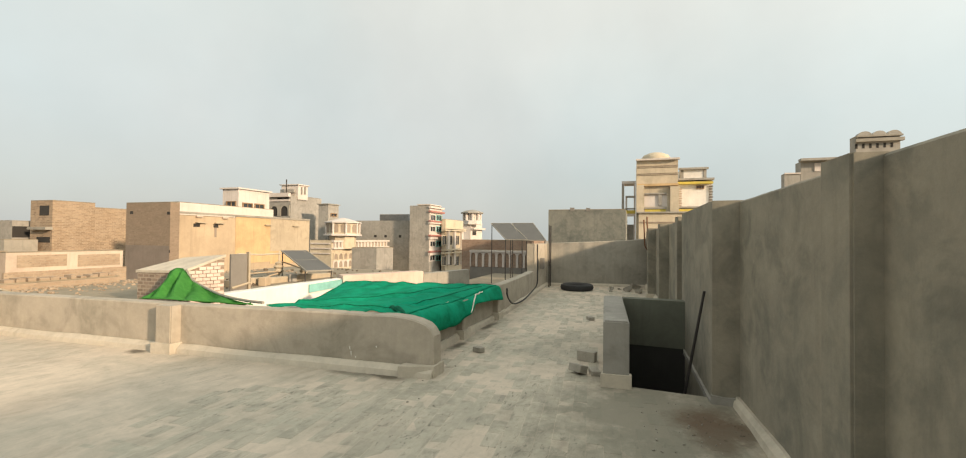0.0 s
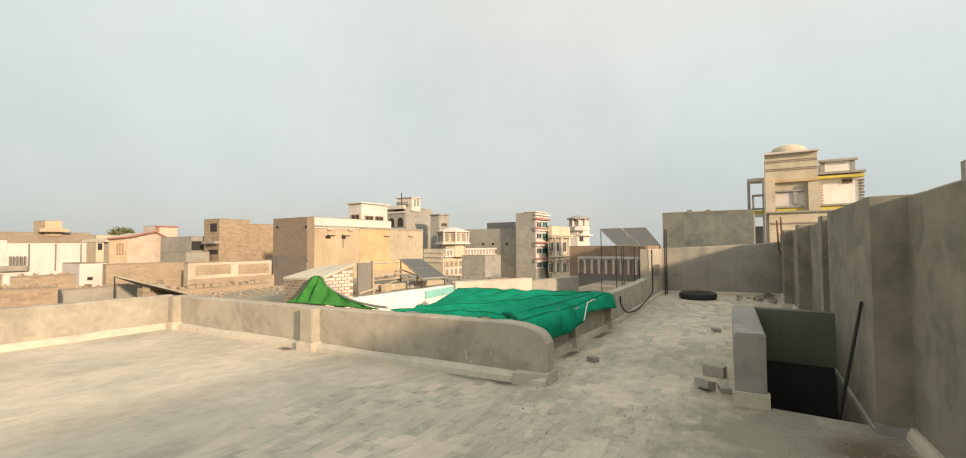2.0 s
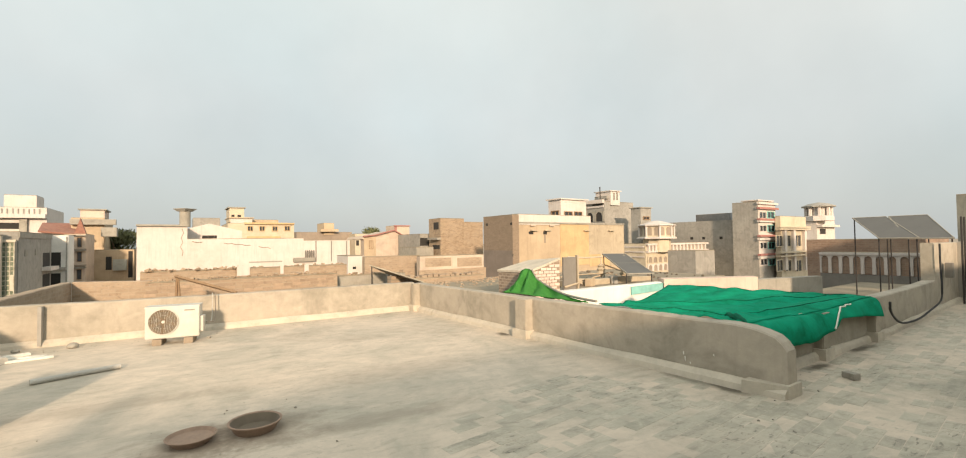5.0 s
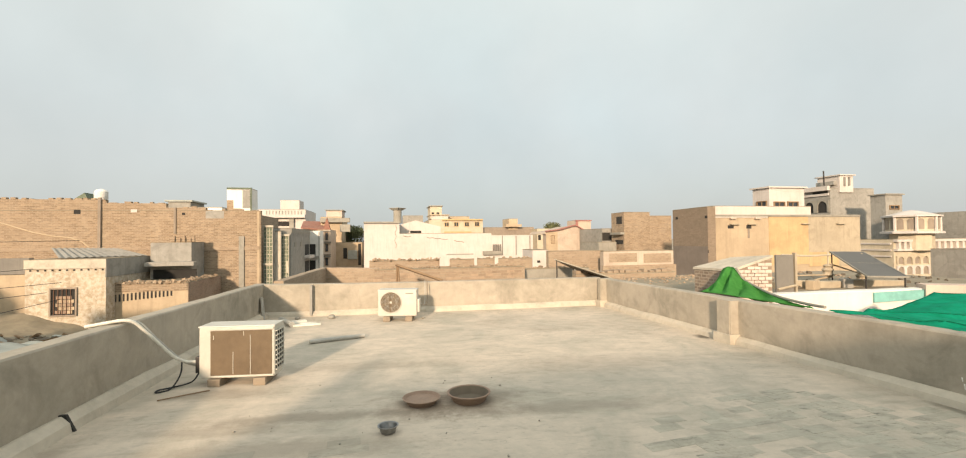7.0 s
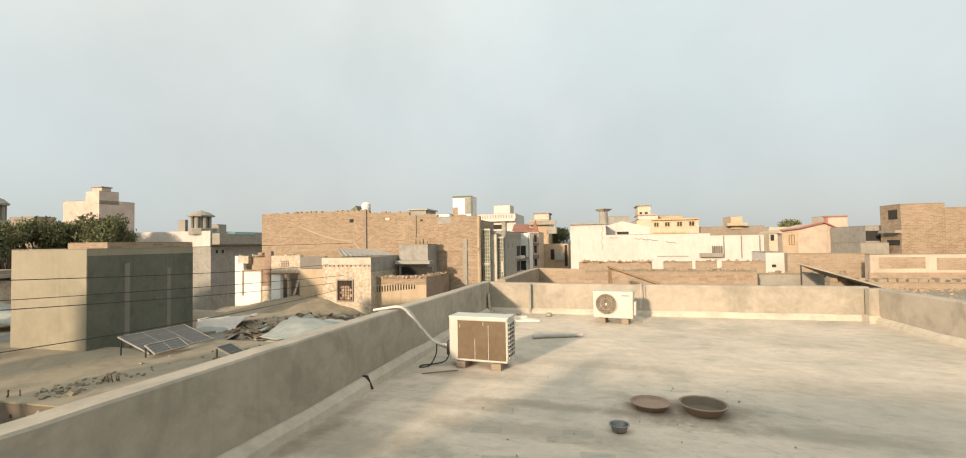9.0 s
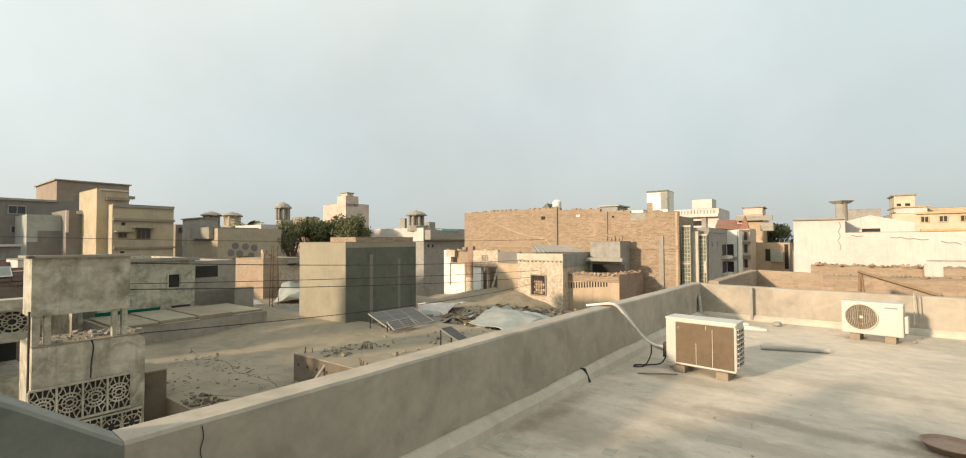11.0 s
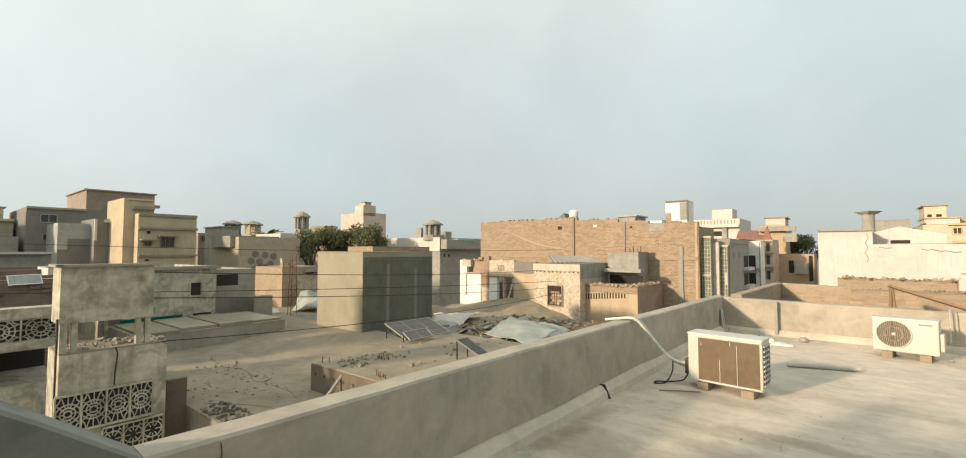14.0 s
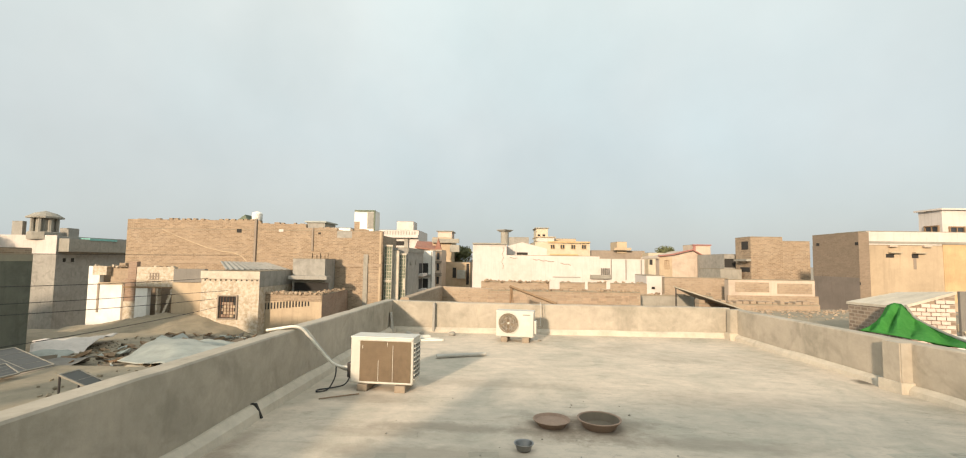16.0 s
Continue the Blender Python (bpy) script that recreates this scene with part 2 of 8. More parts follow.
M = dict(
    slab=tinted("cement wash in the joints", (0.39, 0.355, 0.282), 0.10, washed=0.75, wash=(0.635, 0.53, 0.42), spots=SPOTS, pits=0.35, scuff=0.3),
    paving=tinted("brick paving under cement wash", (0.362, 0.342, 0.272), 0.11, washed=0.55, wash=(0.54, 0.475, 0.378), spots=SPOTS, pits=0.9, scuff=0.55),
    plaster=surface("cement plaster", (0.36, 0.315, 0.25), dark=(0.24, 0.22, 0.17), light=(0.45, 0.39, 0.31), big=0.8, fine=20, streaks=0.18, spread=1.1, blotch=0.33),
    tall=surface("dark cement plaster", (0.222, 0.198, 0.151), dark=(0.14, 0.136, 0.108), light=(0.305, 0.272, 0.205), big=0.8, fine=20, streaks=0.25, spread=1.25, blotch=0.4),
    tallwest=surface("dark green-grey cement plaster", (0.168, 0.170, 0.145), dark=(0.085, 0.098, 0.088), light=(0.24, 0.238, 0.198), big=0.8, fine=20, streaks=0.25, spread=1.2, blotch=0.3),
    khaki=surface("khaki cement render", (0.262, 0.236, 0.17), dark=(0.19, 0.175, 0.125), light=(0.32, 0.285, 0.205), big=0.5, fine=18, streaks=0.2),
    skirt=surface("pale cement skirting", (0.50, 0.445, 0.355), big=1.5, fine=25, streaks=0.2),
    cement=surface("bare cement", (0.29, 0.27, 0.225), big=0.5, fine=18, streaks=0.3, blotch=0.25),
    greycem=surface("grey cement render", (0.30, 0.285, 0.25), big=0.4, fine=18, streaks=0.35, blotch=0.3),
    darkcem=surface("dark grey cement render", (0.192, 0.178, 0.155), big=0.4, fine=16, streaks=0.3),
    tan=surface("tan plaster", (0.43, 0.335, 0.225), big=0.3, fine=12, streaks=0.3),
    sandgrey=surface("sandy grey plaster", (0.40, 0.335, 0.24), dark=(0.30, 0.25, 0.175), light=(0.47, 0.39, 0.275), big=0.4, fine=12, streaks=0.3, blotch=0.25),
    rosebrown=surface("dull grey-brown render", (0.20, 0.165, 0.135), big=0.4, fine=12, streaks=0.3),
    hutbrick=masonry("old brown hut brick", (0.20, 0.15, 0.11), (0.34, 0.26, 0.19), (0.40, 0.34, 0.27), w=0.117, h=0.06, patchy=0.2),
    orange=surface("orange plaster", (0.52, 0.36, 0.19), big=0.4, fine=12, streaks=0.25),
    white=surface("old white paint", (0.525, 0.48, 0.44), dark=(0.44, 0.385, 0.325), big=0.35, fine=12, streaks=0.3),
    cream=surface("cream paint", (0.50, 0.43, 0.315), big=0.4, fine=12, streaks=0.25),
    yellow=surface("yellow paint", (0.43, 0.36, 0.24), big=0.4, fine=12, streaks=0.3),
    rose=surface("dusty rose plaster", (0.485, 0.395, 0.31), big=0.4, fine=12, streaks=0.3),
    pink=surface("pink paint", (0.56, 0.44, 0.36), big=0.4, fine=12, streaks=0.3),
    peel=surface("peeling whitewash", (0.40, 0.33, 0.235), dark=(0.285, 0.22, 0.145), light=(0.66, 0.61, 0.52), big=1.5, fine=9, streaks=0.2, spread=1.35),
    brown=surface("brown render", (0.27, 0.22, 0.17), big=0.4, fine=12, streaks=0.3),
    dust=surface("dusty mud roof", (0.242, 0.203, 0.14), dark=(0.15, 0.128, 0.088), light=(0.315, 0.265, 0.187), big=0.35, fine=9, bump=0.6, blotch=0.25),
    ground=surface("dusty ground", (0.30, 0.25, 0.19), big=0.1, fine=4, bump=0.6),
    brick=masonry("tan brickwork", (0.222, 0.158, 0.102), (0.37, 0.272, 0.178), (0.38, 0.312, 0.228), patchy=0.28),
    brickdk=masonry("dark brickwork", (0.225, 0.17, 0.12), (0.275, 0.21, 0.15), (0.24, 0.19, 0.14), patch=(0.24, 0.19, 0.135)),
    brickold=masonry("old brick wall", (0.29, 0.21, 0.14), (0.37, 0.285, 0.20), (0.34, 0.28, 0.21), patch=(0.44, 0.36, 0.26), patchy=0.55),
    brickred=masonry("red brickwork", (0.26, 0.105, 0.075), (0.33, 0.15, 0.10), (0.25, 0.17, 0.13), patch=(0.30, 0.2, 0.15)),
    oldwash=surface("dirty old whitewash", (0.375, 0.35, 0.265), dark=(0.16, 0.152, 0.105), light=(0.60, 0.56, 0.46), big=0.9, fine=9, streaks=0.55, spread=1.3, blotch=0.5),
    mudwall=surface("brown mud plaster", (0.27, 0.215, 0.155), big=0.4, fine=10, streaks=0.25, blotch=0.15),
    muted=surface("dull green-grey cement", (0.118, 0.122, 0.092), big=0.5, fine=14, streaks=0.4, blotch=0.3),
    chalk=surface("bright whitewash", (0.74, 0.72, 0.66), big=0.6, fine=14, streaks=0.15, spread=0.7),
    rosedk=surface("dull rose-brown paint", (0.34, 0.235, 0.20), big=0.4, fine=12, streaks=0.3),
    brickdeep=masonry("dark red-brown brickwork", (0.16, 0.112, 0.092), (0.23, 0.17, 0.135), (0.15, 0.12, 0.10), patch=(0.22, 0.18, 0.145)),
    earth=surface("dark earth and brick rubble", (0.13, 0.105, 0.075), big=1.5, fine=10, bump=0.8, blotch=0.3),
    tarpdk=surface("dark green seam", (0.002, 0.105, 0.058), rough=0.85, big=3, fine=40, gloss=0.08),
    brickdull=masonry("dull red brickwork", (0.25, 0.165, 0.115), (0.33, 0.22, 0.155), (0.31, 0.25, 0.19)),
    glass=surface("dark window", (0.035, 0.04, 0.045), rough=0.25, bump=0, big=2),
    # near-black that paints the shade inside openings, gaps and hollows
    void=surface("painted shade of openings", (0.03, 0.028, 0.025), rough=0.95, bump=0),
    wood=surface("weathered wood", (0.23, 0.15, 0.085), big=3, fine=40),
    steel=surface("galvanised steel", (0.25, 0.25, 0.245), rough=0.36, metal=0.9, big=5, fine=40, bump=0.1),
    iron=surface("dark iron", (0.05, 0.045, 0.042), rough=0.6, metal=0.5, big=6, fine=50, bump=0.2),
    rust=surface("rusty iron", (0.16, 0.075, 0.04), rough=0.85, metal=0.2, big=6, fine=50),
    rubber=surface("black rubber", (0.022, 0.022, 0.022), rough=0.75, big=4, fine=30),
    tarp=surface("green tarpaulin", (0.0015, 0.225, 0.122), dark=(0.001, 0.10, 0.048), light=(0.003, 0.31, 0.185), rough=0.9, big=1.0, fine=60, bump=0.15, gloss=0.03, spread=1.2),
    netting=surface("green cloth", (0.04, 0.19, 0.035), dark=(0.025, 0.12, 0.022), light=(0.08, 0.28, 0.06), rough=0.9, big=1.5, fine=60, bump=0.2, gloss=0.1),
    sheet=surface("pale plastic sheet", (0.32, 0.335, 0.295), rough=0.6, big=1.0, fine=20),
    panel=surface("dusty solar cells", (0.105, 0.105, 0.098), rough=0.6, gloss=0.3, big=1, fine=6, bump=0.0, spread=0.5),
    alu=surface("aluminium frame", (0.62, 0.62, 0.60), rough=0.45, metal=0.7, big=5, fine=30, bump=0.1),
    acwhite=surface("off-white enamel", (0.49, 0.475, 0.415), dark=(0.37, 0.34, 0.28), rough=0.45, big=2.5, fine=30, bump=0.05, streaks=0.12, spread=0.7),
    coil=surface("dusty condenser coil", (0.155, 0.112, 0.068), rough=0.8, big=3, fine=60, bump=0.4),
    clay=surface("fired clay", (0.29, 0.20, 0.145), dark=(0.19, 0.135, 0.10), big=4, fine=40),
    pvc=surface("grey pvc pipe", (0.42, 0.40, 0.35), rough=0.6, big=3, fine=30),
    hose=surface("white foam lagging", (0.70, 0.67, 0.58), rough=0.85, big=6, fine=50),
    turq=surface("turquoise paint", (0.22, 0.50, 0.45), big=1.5, fine=14, streaks=0.2),
    red=surface("faded red paint", (0.33, 0.15, 0.125), big=1.0, fine=14),
    yelband=surface("bright yellow paint", (0.55, 0.44, 0.09), big=1.0, fine=14),
    leaf=surface("dusty leaves", (0.11, 0.12, 0.05), dark=(0.06, 0.07, 0.032), light=(0.17, 0.175, 0.085), big=2.0, fine=12, bump=0.0),
    greentile=surface("dusty green tiles", (0.115, 0.14, 0.095), dark=(0.05, 0.07, 0.045), light=(0.24, 0.26, 0.19), big=6, fine=30, spread=1.2),
    bark=surface("bark", (0.14, 0.10, 0.07), big=4, fine=30),
)
brickloose = tinted("loose grey brick", (0.27, 0.245, 0.20), 0.2, washed=0.3)
pinkbrick = tinted("pink-washed brick", (0.60, 0.46, 0.38), 0.18, washed=0.35, wash=(0.68, 0.60, 0.52))

# ---------------------------------------------------------------- building helpers


def mesh_of(bm, mat, name="mesh", smooth=False):
    bmesh.ops.recalc_face_normals(bm, faces=bm.faces)
    me = bpy.data.meshes.new(name)
    bm.to_mesh(me)
    bm.free()
    me.materials.append(M[mat] if isinstance(mat, str) else mat)
    if smooth:
        for p in me.polygons:
            p.use_smooth = True
        me.set_sharp_from_angle(angle=radians(38))
    return me


def part(name, bm, mat, parent, label="", smooth=False):
    ob = new(name, bm if isinstance(bm, bpy.types.Mesh) else mesh_of(bm, mat, name, smooth))
    ob.parent = parent
    return tagged(ob, label)


def thing(name, label, category, m=None, group="", kind=""):
    ob = new(name)
    ob.empty_display_size = 0.2
    if m is not None:
        ob.matrix_world = m
    return tagged(ob, label, category, group, kind)


def solo(name, bm, mat, label, category, m=None, group="", kind="", smooth=False):
    ob = new(name, mesh_of(bm, mat, name, smooth))
    if m is not None:
        ob.matrix_world = m
    return tagged(ob, label, category, group, kind)


def prism(bm, pts, z0, z1):
    """An upright prism on the outline pts; z0 and z1 are one height or one for each corner."""
    k = len(pts)
    a = [bm.verts.new((*p[:2], z0 if isinstance(z0, (int, float)) else z0[i])) for i, p in enumerate(pts)]
    b = [bm.verts.new((*p[:2], z1 if isinstance(z1, (int, float)) else z1[i])) for i, p in enumerate(pts)]
    bm.faces.new(a[::-1]), bm.faces.new(b)
    for i in range(k):
        bm.faces.new((a[i], a[(i + 1) % k], b[(i + 1) % k], b[i]))
    return a, b


def box(bm, x0, x1, y0, y1, z0, z1, bevel=0.0):
    a, b = prism(bm, ((x0, y0), (x1, y0), (x1, y1), (x0, y1)), z0, z1)
    if bevel:
        es = list({e for v in a + b for e in v.link_edges})
        bmesh.ops.bevel(bm, geom=es, offset=bevel, segments=2, profile=0.6, affect="EDGES", clamp_overlap=True)
    return bm


def boxed(*a, bevel=0.0):
    return box(bmesh.new(), *a, bevel=bevel)


def tube(bm, pts, r, k=8):
    """A round bar or pipe along pts; r is one radius or one for each point."""
    pts = [Vector(p) for p in pts]
    rings = []
    for i, p in enumerate(pts):
        d = (pts[min(i + 1, len(pts) - 1)] - pts[max(i - 1, 0)]).normalized()
        s = d.orthogonal().normalized() if abs(d.z) > 0.95 else d.cross(Vector((0, 0, 1))).normalized()
        t = d.cross(s)
        q = r if isinstance(r, (int, float)) else r[i]
        rings.append([bm.verts.new(p + (s * math.cos(2 * math.pi * j / k) + t * math.sin(2 * math.pi * j / k)) * q) for j in range(k)])
    for a, b in zip(rings, rings[1:]):
        for j in range(k):
            bm.faces.new((a[j], a[(j + 1) % k], b[(j + 1) % k], b[j]))
    bm.faces.new(rings[0][::-1]), bm.faces.new(rings[-1])
    return bm


def curve(pts, k=6):
    """Points along a smooth curve through pts."""
    p = [Vector(q) for q in pts]
    p = [p[0] * 2 - p[1]] + p + [p[-1] * 2 - p[-2]]
    out = []
    for i in range(1, len(p) - 2):
        a, b, c, d = p[i - 1:i + 3]
        for j in range(k):
            t = j / k
            out.append(0.5 * (2 * b + (c - a) * t + (2 * a - 5 * b + 4 * c - d) * t * t + (3 * b - a - 3 * c + d) * t ** 3))
    return out + [p[-2]]


def lathe(bm, prof, k=24, cap=True):
    """A turned body from (radius, height) pairs."""
    rings = [[bm.verts.new((r * math.cos(2 * math.pi * j / k), r * math.sin(2 * math.pi * j / k), z)) for j in range(k)] for r, z in prof]
    for a, b in zip(rings, rings[1:]):
        for j in range(k):
            bm.faces.new((a[j], a[(j + 1) % k], b[(j + 1) % k], b[j]))
    if cap:
        bm.faces.new(rings[0][::-1])
    bm.faces.new(rings[-1])
    return bm


def wall_bm(a, b, thick, z0, z1):
    """A wall whose seen face runs from a to b and whose body lies to the right of that way. z1: one height, or rows of (share of the length, height)."""
    a, b = Vector(a), Vector(b)
    d = (b - a).normalized()
    nrm = Vector((d.y, -d.x)) * thick
    rows = [(0, z1), (1, z1)] if isinstance(z1, (int, float)) else z1
    span = (b - a).length
    fine = []
    for (s, z), (s2, z2) in zip(rows, rows[1:]):
        k = max(1, int((s2 - s) * span / 0.22))
        for j in range(k):
            s3 = s + (s2 - s) * j / k
            wear = 0.010 * abs(noise.noise(Vector((s3 * span * 2.3, a.x, a.y)))) + 0.006 * max(0, noise.noise(Vector((s3 * span * 7, a.y, 5))))
            fine.append((s3, z + (z2 - z) * j / k - (wear if j else 0)))
    rows = fine + [rows[-1]]
    bm = bmesh.new()
    secs = []
    for s, z in rows:
        p = a.lerp(b, s)
        secs.append([bm.verts.new((*q, h)) for q, h in ((p, z0), (p, z - 0.015), (p + nrm * 0.07, z), (p + nrm * 0.93, z), (p + nrm, z - 0.015), (p + nrm, z0))])
    for p, q in zip(secs, secs[1:]):
        for j in range(6):
            bm.faces.new((p[j], p[(j + 1) % 6], q[(j + 1) % 6], q[j]))
    bm.faces.new(secs[0][::-1]), bm.faces.new(secs[-1])
    return bm


def structure(name, bm, mat, label=""):
    return tagged(new(name, mesh_of(bm, mat, name)), label, name.split("_")[0], kind="structure")


TOWN = radians(5)
TOWN_M = Matrix.Rotation(TOWN, 4, "Z")


def town(u, v, z=0.0):
    """A place in the grid of the town, which is turned against the roof."""
    return TOWN_M @ Vector((u, v, z))

# ---------------------------------------------------------------- the roof


def yS(x):
    return -0.81 + 0.135 * (x - 5.5)


def zS(x):
    return 1.833 + (7.1 - x) * 0.0115


def yP(x):
    """The face of the parapet along the passage."""
    return 2.694 + 0.0638 * (x - 6.19) if x < 10.2 else 2.95 + 0.1235 * (x - 10.2)


def xW(y):
    return -1.26 - 0.055 * y


NE = (5.16, 9.46)
SW = (xW(-1.82), -1.82)
E_END = (6.05, 2.2)

floor = thing("floor", "dusty roof floor of cement-washed brick paving", "floor", kind="structure")
bm = bmesh.new()
prism(bm, ((-1.3, -2.1), (6.62, yS(6.62) - 0.2), (6.62, 2.83), (6.05, 2.83), (5.4, 9.6), (-1.88, 9.2)), -0.25, -0.0012)
prism(bm, ((6.62, 0.4), (8.55, 0.66), (8.55, 2.95), (6.62, 2.83)), -0.25, -0.0012)
prism(bm, ((8.55, yS(8.55) - 0.2), (16.9, 0.5), (16.1, 3.8), (8.55, 2.95)), -0.25, -0.0012)
part("screed", bm, "slab", floor)
bm = bmesh.new()
prism(bm, ((-1.28, -2.05), (6.55, yS(6.55) - 0.15), (6.55, 2.83), (6.1, 2.83), (5.45, 9.6), (-1.87, 9.2)), -7, -0.26)
prism(bm, ((10.4, yS(10.4) - 0.15), (16.9, 0.5), (16.1, 3.9), (10.4, 3.12)), -7, -0.26)
prism(bm, ((6.55, 0.52), (10.4, 1.06), (10.4, 3.12), (6.55, 2.83)), -7, -0.26)
structure("wall_below", bm, "cement", "plain walls of the house below the roof")

structure("wall_west", wall_bm((xW(9.2), 9.2), (xW(-0.2), -0.2), 0.19, -0.25, [(0, 0.645), (0.12, 0.66), (0.3, 0.672), (0.45, 0.692), (0.6, 0.698), (0.72, 0.71), (0.85, 0.712), (1, 0.716)]), "plaster", "low cement-plastered parapet with a worn top")
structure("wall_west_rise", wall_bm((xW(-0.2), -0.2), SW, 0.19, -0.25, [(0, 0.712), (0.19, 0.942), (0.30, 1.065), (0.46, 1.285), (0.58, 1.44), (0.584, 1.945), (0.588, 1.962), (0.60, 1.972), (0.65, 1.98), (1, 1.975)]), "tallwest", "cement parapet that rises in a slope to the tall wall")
structure("wall_north", wall_bm(NE, (-1.86, 9.04), 0.2, -0.2, [(0, 0.60), (0.3, 0.607), (0.6, 0.605), (0.85, 0.62), (1, 0.64)]), "plaster", "low cement-plastered parapet in the sun")
structure("wall_east", wall_bm(E_END, NE, 0.2, -0.2, [(0, 0.43), (0.006, 0.50), (0.014, 0.55), (0.028, 0.585), (0.045, 0.61), (0.07, 0.622), (0.2, 0.615), (0.5, 0.595), (1, 0.585)]), "plaster", "low cement-plastered parapet with a rounded end")
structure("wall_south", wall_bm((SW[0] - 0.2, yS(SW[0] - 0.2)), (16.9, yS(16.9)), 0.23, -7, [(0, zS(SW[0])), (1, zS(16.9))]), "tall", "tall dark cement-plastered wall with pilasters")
structure("wall_passage", wall_bm((10.2, 2.95), (6.19, 2.694), 0.18, -0.2, [(0, 0.59), (0.4, 0.575), (1, 0.57)]), "plaster", "low cement-plastered parapet along the passage")
structure("wall_passage_middle", wall_bm((13.62, 3.372), (10.2, 2.95), 0.18, -0.2, [(0, 0.60), (0.5, 0.585), (1, 0.59)]), "plaster", "low cement-plastered parapet along the passage")
structure("wall_passage_end", wall_bm((15.95, 3.66), (13.62, 3.372), 0.2, -0.2, [(0, 1.32), (1, 1.335)]), "plaster", "tall end piece of the cement wall along the passage")
structure("wall_far", wall_bm((16.75, 0.6), (15.95, 3.66), 0.2, -0.2, [(0, 1.52), (0.2, 1.45), (1, 1.33)]), "cement", "bare cement wall that ends the passage")

D_S = Vector((1, 0.135)).normalized()
N_S = Vector((-D_S.y, D_S.x))


def pilaster(name, p, d, nrm, w, proud, z, mat):
    """An upright rib on a wall, with a pale foot."""
    p, d, nrm = Vector(p), Vector(d).normalized(), Vector(nrm).normalized()
    a, b = p - nrm * 0.03, p + d * w - nrm * 0.03
    bm = bmesh.new()
    lo, hi = prism(bm, (a, b, b + nrm * (proud + 0.03), a + nrm * (proud + 0.03)), -0.05, z)
    bmesh.ops.bevel(bm, geom=[e for e in {e for v in lo + hi for e in v.link_edges} if abs(e.verts[0].co.z - e.verts[1].co.z) > 0.1], offset=0.012, segments=2, affect="EDGES")
    rib = tagged(new(name, mesh_of(bm, mat, name)), "cement-plastered pilaster on the wall", "pilaster", "pilasters", "structure")
    bm = bmesh.new()
    prism(bm, (a - d * 0.03, b + d * 0.03, b + d * 0.03 + nrm * (proud + 0.06), a - d * 0.03 + nrm * (proud + 0.06)), -0.03, 0.13)
    part("foot", bm, "skirt", rib)
    return rib


for x, w, proud in ((4.26, 0.30, 0.12), (8.95, 0.26, 0.18), (11.4, 0.26, 0.18), (13.9, 0.26, 0.18)):
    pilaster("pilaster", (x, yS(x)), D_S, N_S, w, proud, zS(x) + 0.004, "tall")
d_e = (Vector(NE) - Vector(E_END)).normalized()
for s, w in ((3.45, 0.25), (7.06, 0.14)):
    pilaster("pilaster", Vector(E_END) + d_e * s, d_e, (-d_e.y, d_e.x), w, 0.14, 0.59, "plaster")
d_p = Vector((4.01, 0.256)).normalized()
for x in (7.80, 9.47):
    pilaster("pilaster", (x, yP(x)), d_p, (d_p.y, -d_p.x), 0.2, 0.10, 0.56, "plaster")

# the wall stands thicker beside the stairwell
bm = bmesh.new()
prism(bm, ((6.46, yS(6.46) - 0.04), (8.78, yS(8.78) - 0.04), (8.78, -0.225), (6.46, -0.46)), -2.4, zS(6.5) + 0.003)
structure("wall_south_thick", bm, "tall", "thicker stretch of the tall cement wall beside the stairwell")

# skirtings: a sloped band of pale cement along the feet of the walls


def skirting(a, b, side, w=0.08, h=0.12, mat="skirt"):
    a, b = Vector(a), Vector(b)
    d = (b - a).normalized()
    nrm = Vector((-d.y, d.x)) * side
    bm = bmesh.new()
    k = max(2, int((b - a).length / 0.5))
    secs = []
    for i in range(k + 1):
        p = a.lerp(b, i / k)
        ww, hh = w * random.uniform(0.85, 1.15), h * random.uniform(0.9, 1.1)
        secs.append([bm.verts.new((*q, z)) for q, z in ((p - nrm * 0.02, -0.03), (p - nrm * 0.02, hh), (p + nrm * 0.025, hh), (p + nrm * ww * 0.8, hh * 0.55), (p + nrm * ww, -0.03))])
    for s, t in zip(secs, secs[1:]):
        for j in range(5):
            bm.faces.new((s[j], s[(j + 1) % 5], t[(j + 1) % 5], t[j]))
    bm.faces.new(secs[0][::-1]), bm.faces.new(secs[-1])
    return structure("skirting", bm, mat, "pale cement skirting band")


skirting((xW(9.0), 9.0), (xW(-1.7), -1.7), 1, 0.105, 0.12)
skirting((NE[0], NE[1]), (-1.86, 9.04), 1, 0.09, 0.1)
skirting((E_END[0], E_END[1]), NE, 1, 0.09, 0.1)
skirting((SW[0], yS(SW[0])), (6.46, yS(6.46)), 1, 0.075, 0.09)
skirting((6.46, -0.46), (8.76, -0.227), 1, 0.022, 0.03, "greycem")
skirting((6.46, yS(6.46)), (6.46, -0.45), 1, 0.03, 0.07, "greycem")
skirting((8.7, yS(8.7)), (16.6, yS(16.6)), 1)
skirting((10.2, 2.95), (6.2, 2.694), 1, 0.07, 0.09)
skirting((15.95, 3.66), (10.2, 2.95), 1, 0.07, 0.09)
skirting((16.75, 0.6), (15.95, 3.66), 1, 0.06, 0.08)
bm = bmesh.new()
q = Vector(E_END)
